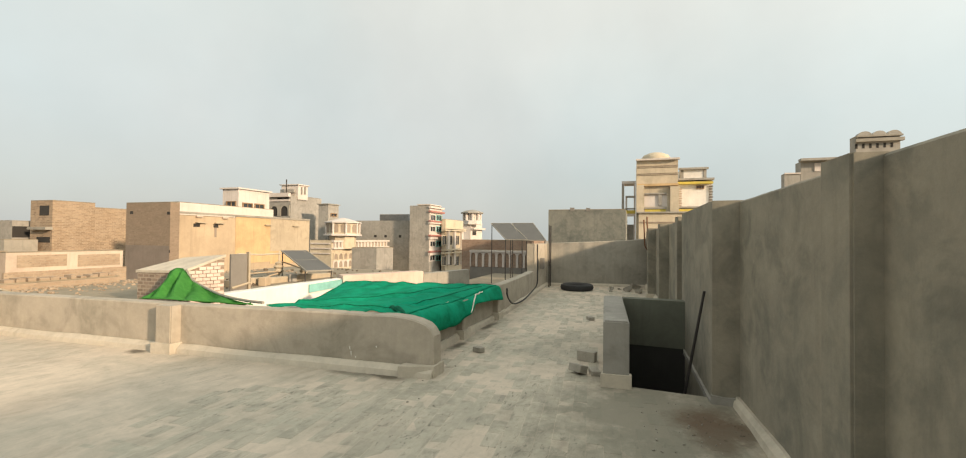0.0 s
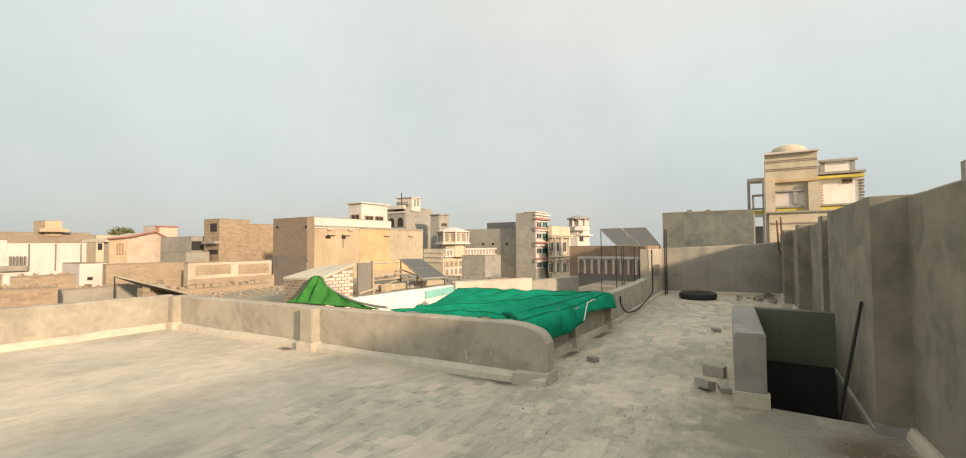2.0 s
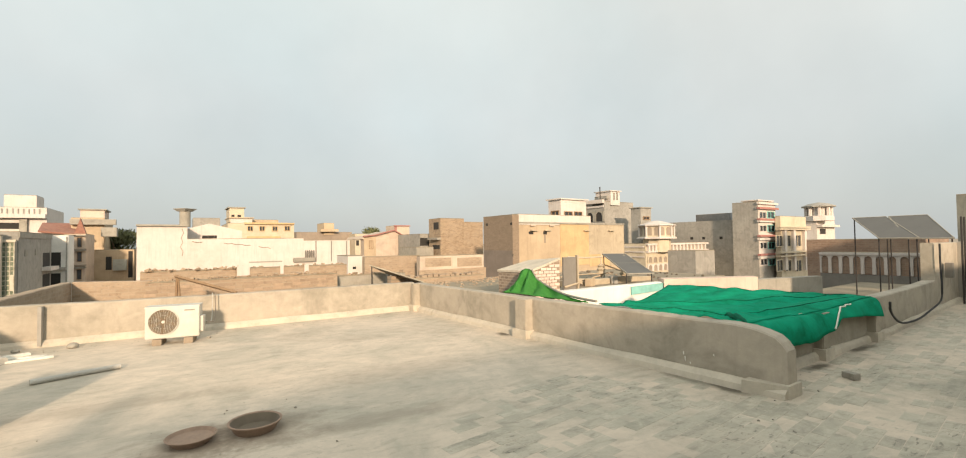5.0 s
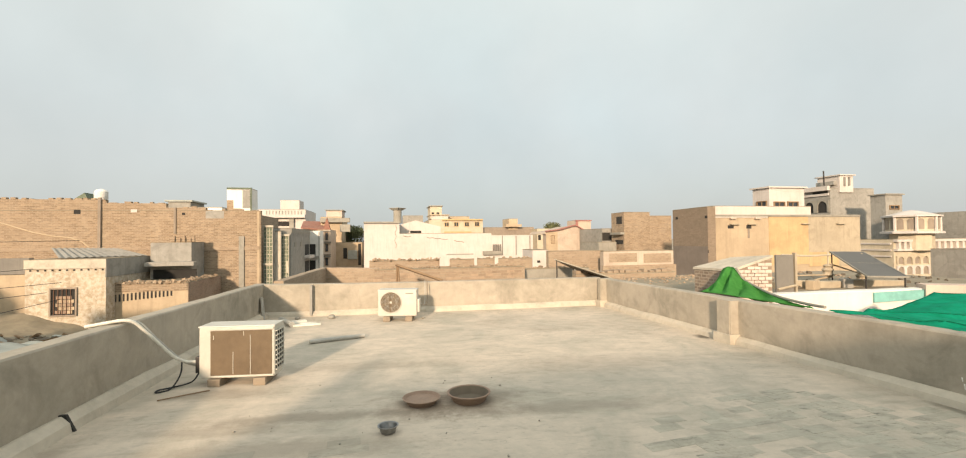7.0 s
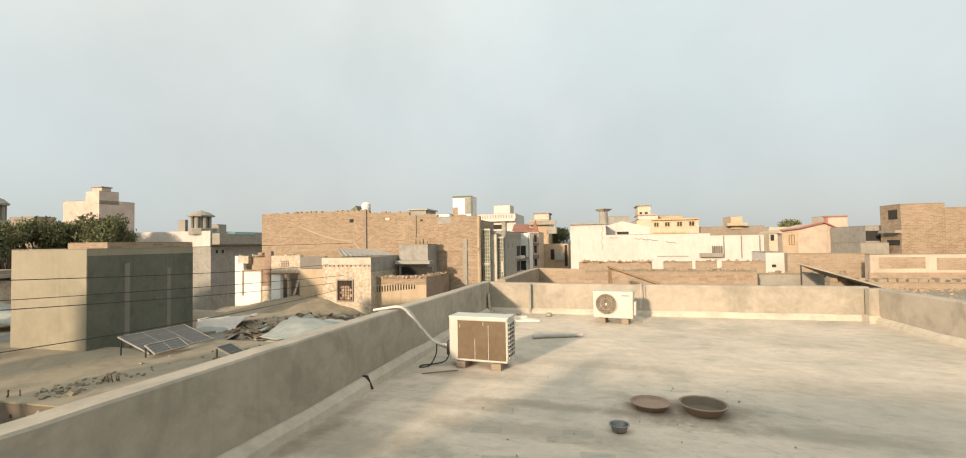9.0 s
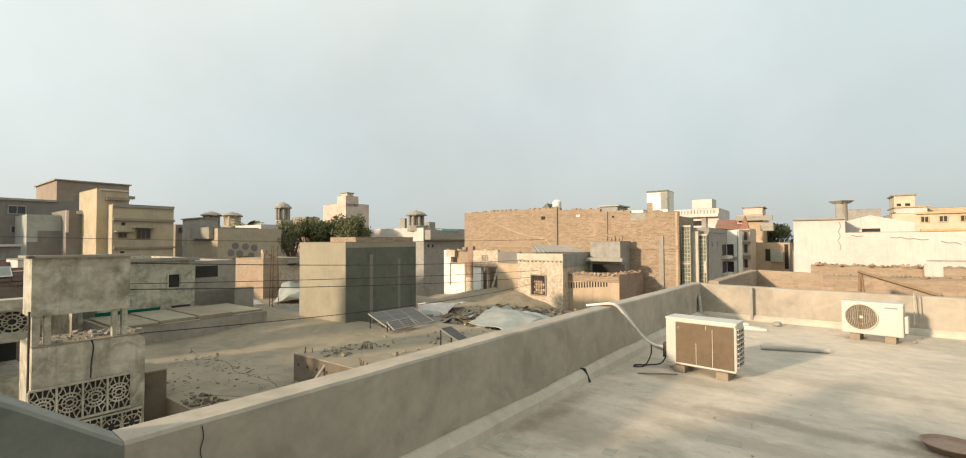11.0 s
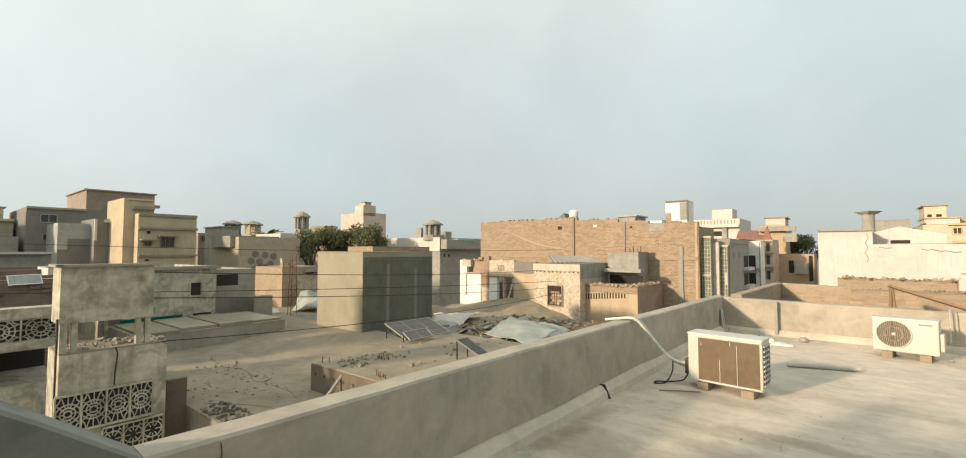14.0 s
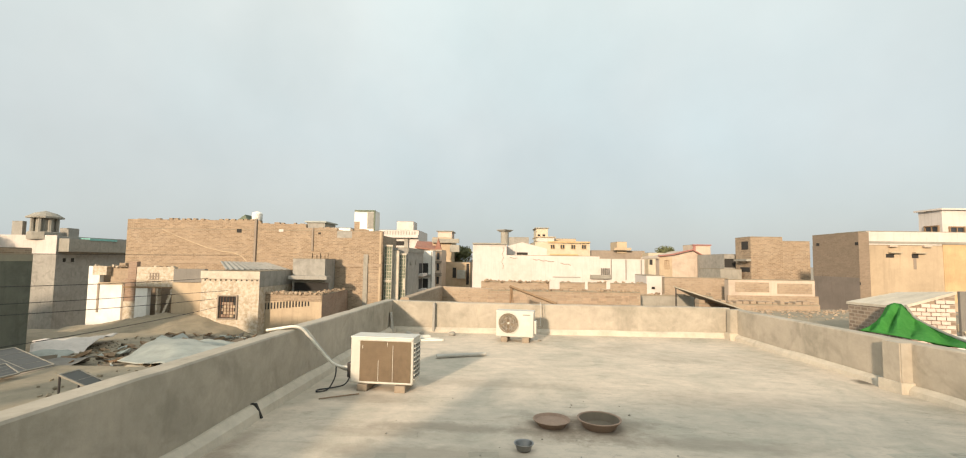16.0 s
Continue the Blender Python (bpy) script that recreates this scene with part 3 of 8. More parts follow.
prism(bm, (q + Vector((-0.02, -0.02)), q + Vector((0.24, 0.0)), q + Vector((0.22, 0.34)), q + Vector((-0.17, 0.34))), -0.03, 0.125)
bmesh.ops.bevel(bm, geom=[e for e in bm.edges], offset=0.006, segments=1, affect="EDGES")
structure("skirting", bm, "skirt", "pale cement block at the foot of the parapet's end")

# stairwell
well = thing("stairwell", "open stairwell with low cement walls round it", "stairwell", kind="structure")
bm = bmesh.new()
prism(bm, ((6.55, 0.27), (8.62, 0.56), (8.62, 0.82), (6.52, 0.52)), -0.24, 0.66)
bmesh.ops.bevel(bm, geom=[e for e in bm.edges if e.verts[0].co.z > 0.1 and e.verts[1].co.z > 0.1], offset=0.015, segments=2, affect="EDGES")
part("side_wall", bm, "greycem", well)
bm = bmesh.new()
prism(bm, ((6.53, 0.245), (6.62, 0.255), (6.60, 0.54), (6.49, 0.54)), -0.02, 0.13)
part("foot", bm, "skirt", well)
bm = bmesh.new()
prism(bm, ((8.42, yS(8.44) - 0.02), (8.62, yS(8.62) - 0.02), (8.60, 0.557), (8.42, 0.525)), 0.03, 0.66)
part("end_wall", bm, "muted", well)
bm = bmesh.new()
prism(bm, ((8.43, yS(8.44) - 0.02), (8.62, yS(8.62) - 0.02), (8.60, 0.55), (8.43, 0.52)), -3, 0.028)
# near-black colour paints the shade down in the stairwell
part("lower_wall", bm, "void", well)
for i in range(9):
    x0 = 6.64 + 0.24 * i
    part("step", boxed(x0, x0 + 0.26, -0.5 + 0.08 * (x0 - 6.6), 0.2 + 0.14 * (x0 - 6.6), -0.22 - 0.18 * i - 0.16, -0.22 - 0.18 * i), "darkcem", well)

# ---------------------------------------------------------------- on the roof


def ac_unit(m, front):
    """An outdoor unit on bricks. front: whether its fan or its coil faces -y."""
    W, H, D, g = (0.70, 0.475, 0.27, 0.09) if front else (0.745, 0.53, 0.29, 0.075)
    ob = thing("air_conditioner", "off-white outdoor air conditioner unit on two bricks" if front else "off-white outdoor air conditioner unit, dusty brown coil side", "air conditioner", m, "air conditioners")
    part("casing", boxed(0, W, 0, D, g, g + H, bevel=0.018), "acwhite", ob)
    part("lid", boxed(-0.004, W + 0.004, -0.004, D + 0.004, g + H - 0.014, g + H + 0.004, bevel=0.006), "acwhite", ob)
    if front:
        cx, cz, R = 0.235, g + H * 0.53, 0.19
        bm = bmesh.new()
        bmesh.ops.create_circle(bm, cap_ends=True, segments=40, radius=R, matrix=Matrix.Translation((cx, -0.004, cz)) @ Matrix.Rotation(radians(90), 4, "X"))
        part("fan_opening", bm, "coil", ob)
        bm = bmesh.new()
        for k in range(5):
            a = radians(72 * k)
            pts = [Vector((cx + math.cos(a + da) * r, -0.008 - dz, cz + math.sin(a + da) * r)) for r, da, dz in ((0.05, 0, 0), (0.165, -0.1, 0), (0.165, 0.75, 0.004), (0.06, 0.7, 0.004))]
            bm.faces.new([bm.verts.new(p) for p in pts])
        part("fan", bm, "earth", ob)
        bm = bmesh.new()
        for rr, th in ((0.19, 0.008), (0.10, 0.0016)):
            tube(bm, [(cx + rr * math.cos(j * math.pi / 18), -0.016, cz + rr * math.sin(j * math.pi / 18)) for j in range(37)], th, 6)
        for k in range(-8, 9):
            dx = k * 0.021
            hz = math.sqrt(max(0.0, 0.19 ** 2 - dx * dx))
            tube(bm, [(cx + dx + 0.02 * (1 - (j / 4 - 1) ** 2) * (1 if k >= 0 else -1), -0.016, cz + hz * (j / 4 - 1)) for j in range(9)], 0.0016, 5)
        tube(bm, [(cx, -0.019, cz), (cx, -0.012, cz)], 0.022, 16)
        tagged(part("grille", bm, "acwhite", ob), kind="stuff")
        part("maker_plate", boxed(0.50, 0.64, -0.004, 0.002, g + H - 0.075, g + H - 0.055), "cement", ob)
        part("valve_cover", boxed(W, W + 0.045, 0.05, 0.24, g + 0.06, g + 0.3, bevel=0.01), "acwhite", ob)
    else:
        coil = part("coil", boxed(0.115, W - 0.028, -0.006, 0.01, g + 0.03, g + H - 0.045), "coil", ob, "dusty brown coil")
        bm = bmesh.new()
        for i in range(49):
            z = g + 0.036 + i * 0.0092
            box(bm, 0.12, W - 0.033, -0.009, -0.0055, z, z + 0.0035)
        tagged(part("fin_pack", bm, "coil", coil), kind="stuff")
        for x, za, zb in ((0.335, 0.04, 0.27), (0.505, 0.035, 0.44), (0.44, 0.43, 0.475), (0.145, 0.40, 0.44)):
            part("fin_scratch", boxed(x, x + 0.0035, -0.0125, -0.0085, g + za, g + zb), "hose", coil)
        for z in (g + 0.012, g + H - 0.038):
            part("rail", boxed(0.10, W - 0.01, -0.012, 0.0, z, z + 0.016, bevel=0.004), "acwhite", ob)
        part("valve_cover", boxed(-0.05, 0.0, 0.03, 0.18, g + 0.05, g + 0.22, bevel=0.01), "iron", ob)
    bm = bmesh.new()
    for i in range(9):
        z = g + 0.06 + i * 0.05
        box(bm, W + 0.001, W + 0.014, 0.02, D - 0.02, z, z + 0.012)
    for y in (0.05, 0.12, 0.19, 0.25):
        box(bm, W + 0.001, W + 0.010, y, y + 0.008, g + 0.05, g + H - 0.06)
    if not front:
        part("side_grille", bm, "acwhite", ob)
        # black sheet paints the shaded inside behind the side grille
        part("side_coil", boxed(W - 0.004, W + 0.001, 0.03, D - 0.03, g + 0.05, g + H - 0.06), "void", ob)
    else:
        bm.free()
    for x in (0.1, W - 0.2):
        part("foot_brick", boxed(x, x + 0.12, -0.04, D + 0.02, 0.0, g, bevel=0.006), "mudwall", ob, "brown brick under the unit")
    return ob


ac_unit(pose(-0.93, 4.79, 0, 0, 0, -1), False)
ac_unit(pose(0.49, 8.24, 0, 0, 0, -6), True)


def dish(x, y, r, h, full=False):
    inner = [(r * 0.95, h), (r * 0.89, h * 0.8), (r * 0.82, h * 0.55), (0.01, h * 0.5)] if full else [(r * 0.95, h), (r * 0.90, h * 0.93), (r * 0.76, h * 0.3), (r * 0.72, h * 0.16), (0.01, h * 0.14)]
    bm = lathe(bmesh.new(), [(r * 0.70, 0), (r * 0.74, h * 0.1), (r * 0.90, h * 0.75), (r * 0.98, h * 0.84), (r, h * 0.95)] + inner, 40)
    ob = solo("clay_dish", bm, "clay", "shallow brown clay dish filled with dry soil" if full else "wide empty brown clay dish on the floor", "dish", pose(x, y, 0), "clay dishes", smooth=True)
    # in the empty dish this dark skin paints the shade of the hollow
    part("inside", lathe(bmesh.new(), [(r * 0.84, h * 0.62), (r * 0.5, h * 0.58), (r * 0.2, h * 0.7), (0.01, h * 0.74)] if full else [(r * 0.89, h * 0.915), (r * 0.755, h * 0.305), (r * 0.715, h * 0.165), (0.01, h * 0.15)], 40, False), "clay" if full else "earth", ob, "inner skin, dry soil when full, painted shade when empty", smooth=True)
    return ob


dish(1.335, 3.98, 0.172, 0.06, True)
dish(1.766, 3.99, 0.20, 0.085)
solo("steel_bowl", lathe(bmesh.new(), [(0.040, 0), (0.056, 0.010), (0.070, 0.054), (0.080, 0.058), (0.080, 0.062), (0.068, 0.060), (0.052, 0.014), (0.01, 0.007)], 32), "steel", "small round steel bowl on the floor", "bowl", pose(1.09, 3.38, 0), smooth=True)

solo("pipe", tube(bmesh.new(), [(-0.29, 6.58, 0.03), (0.43, 6.90, 0.03)], 0.03, 16), "pvc", "short grey plastic pipe lying on the floor", "pipe", group="pipes")
solo("pipe", tube(bmesh.new(), [(-1.28, 8.52, 0.05), (-0.92, 7.95, 0.045)], 0.045, 14), "pvc", "short pale pipe lying in the corner of the parapet", "pipe", group="pipes")
solo("board", boxed(-0.02, 0.02, -0.06, 0.06, 0, 0.42, bevel=0.005), "pvc", "narrow grey board leaning in the corner of the parapet", "board", pose(-1.66, 8.78, 0.0, -8, -6, 12), "boards")
for x, y, w, d, a in ((-0.85, 8.2, 0.55, 0.10, -8), (-0.72, 8.05, 0.5, 0.09, 14), (-1.0, 8.4, 0.4, 0.12, 30)):
    solo("board", boxed(-w / 2, w / 2, -d / 2, d / 2, 0, 0.03, bevel=0.006), "hose", "short pale board lying on the floor", "board", pose(x, y, 0.0, 0, 0, a), "boards")
for x, y, s, a in ((-0.42, 8.72, 0.075, 20), (-1.05, 8.75, 0.05, 50), (1.3, 8.42, 0.035, 10)):
    bm = bmesh.new()
    bmesh.ops.create_icosphere(bm, subdivisions=2, radius=s)
    for v in bm.verts:
        v.co *= 1 + 0.25 * noise.noise(v.co * 9 + Vector((x, y, 0)))
        v.co.z *= 0.6
    solo("stone", bm, "cement", "rough lump of broken cement on the floor", "stone", pose(x, y, s * 0.45, 0, 0, a), "stones")


def loose_brick(x, y, a, z=0.0, rx=0, size=(0.23, 0.11, 0.075)):
    w, d, h = size
    return solo("loose_brick", boxed(-w / 2, w / 2, -d / 2, d / 2, 0, h, bevel=0.006), brickloose, "loose grey brick lying on the passage floor", "brick", pose(x, y, z, rx, 0, a), "loose bricks")


loose_brick(7.24, 2.2, 72, size=(0.13, 0.09, 0.065))
loose_brick(7.42, 0.84, 80, size=(0.22, 0.11, 0.12))
loose_brick(6.84, 0.84, 60, 0.02, 14, size=(0.17, 0.12, 0.08))
loose_brick(6.92, 0.67, 20, size=(0.2, 0.1, 0.05))
loose_brick(10.25, 1.29, 30, size=(0.16, 0.1, 0.06))


def tyre(x, y):
    bm = lathe(bmesh.new(), [(0.33, 0.03), (0.40, 0.0), (0.455, 0.03), (0.47, 0.09), (0.455, 0.15), (0.40, 0.18), (0.33, 0.15), (0.30, 0.13), (0.30, 0.05)], 48)
    for fc in [fc for fc in bm.faces if len(fc.verts) > 4]:
        bm.faces.remove(fc)
    rings = sorted({round(v.co.z, 3) for v in bm.verts})
    bmesh.ops.bridge_loops(bm, edges=[e for e in bm.edges if e.is_boundary])
    return solo("tyre", bm, "rubber", "old black car tyre lying flat on the floor", "tyre", pose(x, y, 0), smooth=True)


tyre(15.0, 2.5)
solo("iron_bar", tube(bmesh.new(), [(6.98, -0.19, -0.40), (6.80, -0.412, 0.976)], [0.015, 0.013], 8), "iron", "dark iron bar leaning in the stairwell", "bar")

# ---------------------------------------------------------------- the town
ground = bmesh.new()
prism(ground, ((-1500, -1500), (1500, -1500), (1500, 1500), (-1500, 1500)), -7.3, -7.0)
structure("ground", ground, "ground", "dusty ground between the houses")


class House:
    """A flat-roofed house in the town's grid: walls, roof, and windows set in its faces."""

    def __init__(self, label, u0, u1, v0, v1, z1, mat, roof="dust", z0=-7.0, rim=0.0, cap=None, name="house", kerb=0.0):
        self.c = ((u0 + u1) / 2, (v0 + v1) / 2)
        self.u0, self.u1, self.v0, self.v1, self.z0, self.z1 = u0 - self.c[0], u1 - self.c[0], v0 - self.c[1], v1 - self.c[1], z0, z1
        self.ob = thing(name, label, "house" if name == "house" else name.replace("_", " "), TOWN_M @ Matrix.Translation((*self.c, z0)))
        self.h = z1 - z0
        a, b, c, d = self.u0, self.u1, self.v0, self.v1
        self.wall = part("wall", boxed(a, b, c, d, 0, self.h - rim), mat, self.ob)
        if rim:
            for q in ((a, b, c, c + 0.2), (a, b, d - 0.2, d), (a, a + 0.2, c + 0.2, d - 0.2), (b - 0.2, b, c + 0.2, d - 0.2)):
                part("parapet", boxed(*q, self.h - rim, self.h), mat, self.ob)
        t = self.h - rim if rim and not cap else self.h
        o = min(0.14, 0.08 * min(b - a, d - c) + 0.03) if cap else -0.21 if rim else 0.0
        if cap:
            part("roof", boxed(a - o, b + o, c - o, d + o, t, t + 0.09), cap, self.ob)
        else:
            part("roof", boxed(a - o, b + o, c - o, d + o, t + 0.004, t + 0.03), roof, self.ob)

    def at(self, face, p, q, z0, z1, proud, back=0.02):
        """The extent of a block on a face, from p to q along it (grid values)."""
        z0, z1 = z0 - self.z0, z1 - self.z0
        if face == "S":
            return (p - self.c[0], q - self.c[0], self.v0 - proud, self.v0 + back, z0, z1)
        if face == "N":
            return (p - self.c[0], q - self.c[0], self.v1 - back, self.v1 + proud, z0, z1)
        if face == "W":
            return (self.u0 - proud, self.u0 + back, p - self.c[1], q - self.c[1], z0, z1)
        return (self.u1 - back, self.u1 + proud, p - self.c[1], q - self.c[1], z0, z1)

    def block(self, name, face, p, q, z0, z1, proud, mat, label=""):
        return part(name, boxed(*self.at(face, p, q, z0, z1, proud)), mat, self.ob, label)

    def window(self, face, p, w, z, h, frame_mat="wood", bars=1, sill=True, shade=0.0, pane="glass"):
        """A window with its middle at p; z is its foot. Frame and bars stand proud of the pane."""
        e = min(0.06, w * 0.12)

        def bit(p0, p1, q0, q1, proud):
            return boxed(*self.at(face, p0, p1, q0, q1, proud))

        l, r = p - w / 2, p + w / 2
        fr = bmesh.new()
        outer, inner = ((l - e, z - e), (r + e, z - e), (r + e, z + h + e), (l - e, z + h + e)), ((l, z), (r, z), (r, z + h), (l, z + h))
        rings = []
        for off, loop in ((-0.01, outer), (0.07, outer), (0.07, inner), (-0.01, inner)):
            row = []
            for s, zz in loop:
                x0, x1, y0, y1, q0, _ = self.at(face, s, s, zz, zz, off, 0)
                row.append(fr.verts.new((x0 if face != "E" else x1, y0 if face != "N" else y1, q0)))
            rings.append(row)
        for i in range(4):
            for j in range(4):
                fr.faces.new((rings[i][j], rings[i][(j + 1) % 4], rings[(i + 1) % 4][(j + 1) % 4], rings[(i + 1) % 4][j]))
        win = part("window", fr, frame_mat, self.ob)
        part("pane", bit(l, r, z, z + h, 0.008), pane, win)
        for k in range(bars):
            x = l + w * (k + 1) / (bars + 1)
            part("bar", bit(x - 0.02, x + 0.02, z, z + h, 0.05), frame_mat, win)
        if shade:
            part("shade", bit(l - 0.25, r + 0.25, z + h + 0.1, z + h + 0.18, shade), "cement", win)
        return win

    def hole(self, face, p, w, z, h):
        # a flat black sheet on the wall, painting the shade of an opening
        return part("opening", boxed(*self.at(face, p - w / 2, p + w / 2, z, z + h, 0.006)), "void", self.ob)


def arch_row(h, face, p0, p1, z0, z1, k, mat, back="void", proud=0.08):
    """An arcade: piers and round arches standing before a dark or coloured back."""
    h.block("backing", face, p0, p1, z0, z1, 0.01, back)
    step = (p1 - p0) / k
    for i in range(k):
        a = p0 + i * step
        r = step * 0.34
        cx, cz = a + step / 2, z1 - r - 0.08 * (z1 - z0)
        bm = bmesh.new()
        pts = [(a, z0), (a, z1), (a + step, z1), (a + step, z0), (cx + r, z0)] + [(cx + r * math.cos(math.pi * j / 8), cz + r * math.sin(math.pi * j / 8)) for j in range(9)] + [(cx - r, z0)]
        vs = []
        for off in (proud, 0.012):
            row = []
            for s, z in pts:
                x0, x1, y0, y1, zz, _ = h.at(face, s, s + 0.001, z, z + 1, off, 0)
                row.append(bm.verts.new((x0, y0 if face == "S" else (y0 if face != "N" else y1), zz) if face in "SN" else (x0 if face == "W" else x1, y0, zz)))
            vs.append(row)
        bm.faces.new(vs[0])
        for j in range(len(pts)):
            q = (j + 1) % len(pts)
            bm.faces.new((vs[0][j], vs[0][q], vs[1][q], vs[1][j]))
        part("arch", bm, mat, h.ob)


def kiosk(u, v, z, r, h, label, mat="cream", dome=True, k=8, cap="cement"):
    """A small domed roof turret on pillars."""
    ob = thing("roof_turret", label, "turret", TOWN_M @ Matrix.Translation((u, v, z)))
    part("base", lathe(bmesh.new(), [(r * 1.1, 0), (r * 1.1, h * 0.22), (r, h * 0.24)], k), mat, ob)
    for j in range(k):
        a = 2 * math.pi * (j + 0.5) / k
        x, y = r * 0.85 * math.cos(a), r * 0.85 * math.sin(a)
        part("pillar", tube(bmesh.new(), [(x, y, h * 0.22), (x, y, h * 0.68)], r * 0.14, 6), mat, ob)
    part("core", lathe(bmesh.new(), [(r * 0.74, h * 0.22), (r * 0.74, h * 0.66)], k), mat, ob)
    part("eave", lathe(bmesh.new(), [(r * 1.25, h * 0.66), (r * 1.25, h * 0.71), (r, h * 0.73)], k), cap, ob)
    part("dome", lathe(bmesh.new(), [(r, h * 0.72), (r * 0.93, h * 0.82), (r * 0.7, h * 0.92), (r * 0.35, h * 0.98), (0.03, h)] if dome else [(r * 1.2, h * 0.71), (r * 0.75, h * 0.82), (r * 0.3, h * 0.87), (0.03, h * 0.9)], 16), cap, ob, smooth=dome)
    return ob



House("wide low house with a dusty bare roof", -24.0, -1.95, 2.75, 13.2, -1.48, "dust")
House("deep dusty yard roof beside the carved house", -8.79, -1.95, 0.6, 2.745, -2.7, "dust")
# dark earth colour, also standing in for shade on the south face
rough = House("raised rough roof slab with broken edges", -8.15, -2.2, 4.78, 9.3, -0.9, "earth", z0=-1.476, name="roof_slab")
for i in range(12):
    rough.block("putlog_hole", "S", -8.0 + i * 0.33, -7.94 + i * 0.33, -1.12, -1.06, 0.003, "void")
House("low old house with a cluttered roof", -24, -2.6, 13.22, 18.4, -1.75, "dust")
strip = House("low raised roof strip with cement planks", -17.7, -14.8, 3.4, 7.75, -0.95, "cement", z0=-1.476, name="roof_slab")
House("low roofs behind the passage", 9.6, 24, 3.0, 6.3, -0.35, "darkcem")
House("cement roof beyond the courtyard", 6.42, 16.0, 7.4, 12.0, 0.28, "dust")
House("dusty roofs between the houses", 5.9, 16.0, 12.05, 17.1, -0.4, "dust")
House("low roof behind the parapet", -1.4, 5.85, 9.6, 18, -0.5, "dust")
# west
h = House("pink painted house with a red-brown lower storey", -53.07, -45.07, -4.01, -1.39, 5.20, "pink", rim=0.5)
h.window("E", -3.64, 0.19, 4.12, 0.31)
h.block("ledge", "E", -3.95, -1.33, 3.17, 3.41, 0.15, "white")
h = House("rose-brown lower front of the pink house", -46.07, -44.07, -3.88, -1.22, 3.14, "rosedk")
h.window("E", -3.17, 0.64, 2.33, 0.51, bars=2)
h.window("E", -2.10, 0.54, 2.29, 0.37)
h.hole("E", -3.20, 0.20, 1.57, 0.14)
h = House("small tank stand on the pink house", -47.09, -45.09, -2.39, -1.44, 5.92, "greycem", cap="cement", name="tank_stand", z0=4.97)
h = House("low brown house behind the roofs", -47.10, -41.10, -1.28, 1.02, 2.78, "brown")
h = House("pale far tower house with ledges", -83.06, -79.06, 0.87, 2.95, 6.43, "white", cap="cement")
h.block("ledge", "E", 0.42, 2.81, 4.90, 5.24, 0.8, "cement")
h.window("E", 2.12, 0.89, 3.74, 0.35)
h = House("cream house with a narrow top room", -54.97, -48.97, 1.59, 4.23, 3.86, "cream", rim=0.3)
h.block("pillar", "E", 3.12, 3.27, 2.61, 3.83, 0.3, "white")
h.block("ledge", "E", 1.59, 4.23, 3.77, 3.95, 0.3, "white")
h.hole("E", 2.64, 0.33, 2.70, 1.15)
h = House("cream top room with a pale ledge", -52.96, -49.96, 2.23, 3.75, 4.84, "cream", cap="cement", name="roof_room", z0=3.61)
h.block("ledge", "E", 2.24, 3.76, 4.36, 4.45, 0.2, "white")
h = House("grey cement balcony wall below the cream house", -47.48, -44.98, 1.18, 4.12, 2.51, "greycem")
h.hole("E", 1.95, 1.44, 1.63, 0.40)
h = House("dark grey cement house with small windows", -53.44, -44.44, 4.40, 10.02, 4.67, "darkcem", rim=0.25)
h.window("E", 5.57, 0.83, 3.62, 0.51, frame_mat="cement")
h.window("E", 5.61, 0.59, 2.30, 0.40, frame_mat="cement")
h.block("coping", "E", 4.40, 7.63, 4.55, 4.70, 0.12, "cement")
h = House("tall brown rendered top storey with a pale slab", -51.87, -44.87, 7.70, 12.14, 6.24, "brown", cap="cement", name="roof_room", z0=4.29)
h.block("ledge", "E", 12.00, 12.41, 5.12, 5.35, 0.5, "cement")
h = House("pale grey cement annexe", -44.47, -40.47, 5.48, 7.40, 3.41, "sheet", rim=0.2)
h.block("dark_coat", "E", 6.0, 7.38, 0.2, 2.35, 0.02, "darkcem")
h.block("dark_coat", "E", 5.5, 6.0, 0.2, 1.6, 0.02, "darkcem")
h = House("grey cement annexe with bright edges", -43.15, -39.15, 7.15, 8.73, 3.72, "darkcem", rim=0.3)
h.block("edge", "E", 7.12, 7.26, 2.23, 3.69, 0.12, "white")
h.block("coping", "E", 7.64, 8.58, 3.47, 3.67, 0.06, "white")
h = House("slim yellow stair tower with a ledge", -39.90, -35.90, 7.95, 9.60, 4.98, "yellow")
h.block("ledge", "E", 8.37, 9.61, 4.29, 4.47, 0.25, "brown")
h.block("coping", "E", 8.13, 9.60, 4.88, 4.99, 0.1, "cream")
h = House("yellow painted house with shaded windows", -39.95, -34.95, 8.51, 11.91, 3.96, "yellow", rim=0.3)
h.block("coping", "E", 8.51, 11.91, 3.81, 4.00, 0.12, "cement")
h.block("ledge", "E", 8.53, 11.93, 2.94, 3.09, 0.2, "brown")
h.block("ledge", "E", 8.57, 11.97, 1.13, 1.26, 0.15, "brown")
h.window("E", 10.16, 0.71, 1.80, 0.58, shade=0.5, bars=2)
h.window("E", 9.05, 0.37, 1.88, 0.22, shade=0.4)
h.hole("E", 9.08, 0.21, 2.63, 0.20)
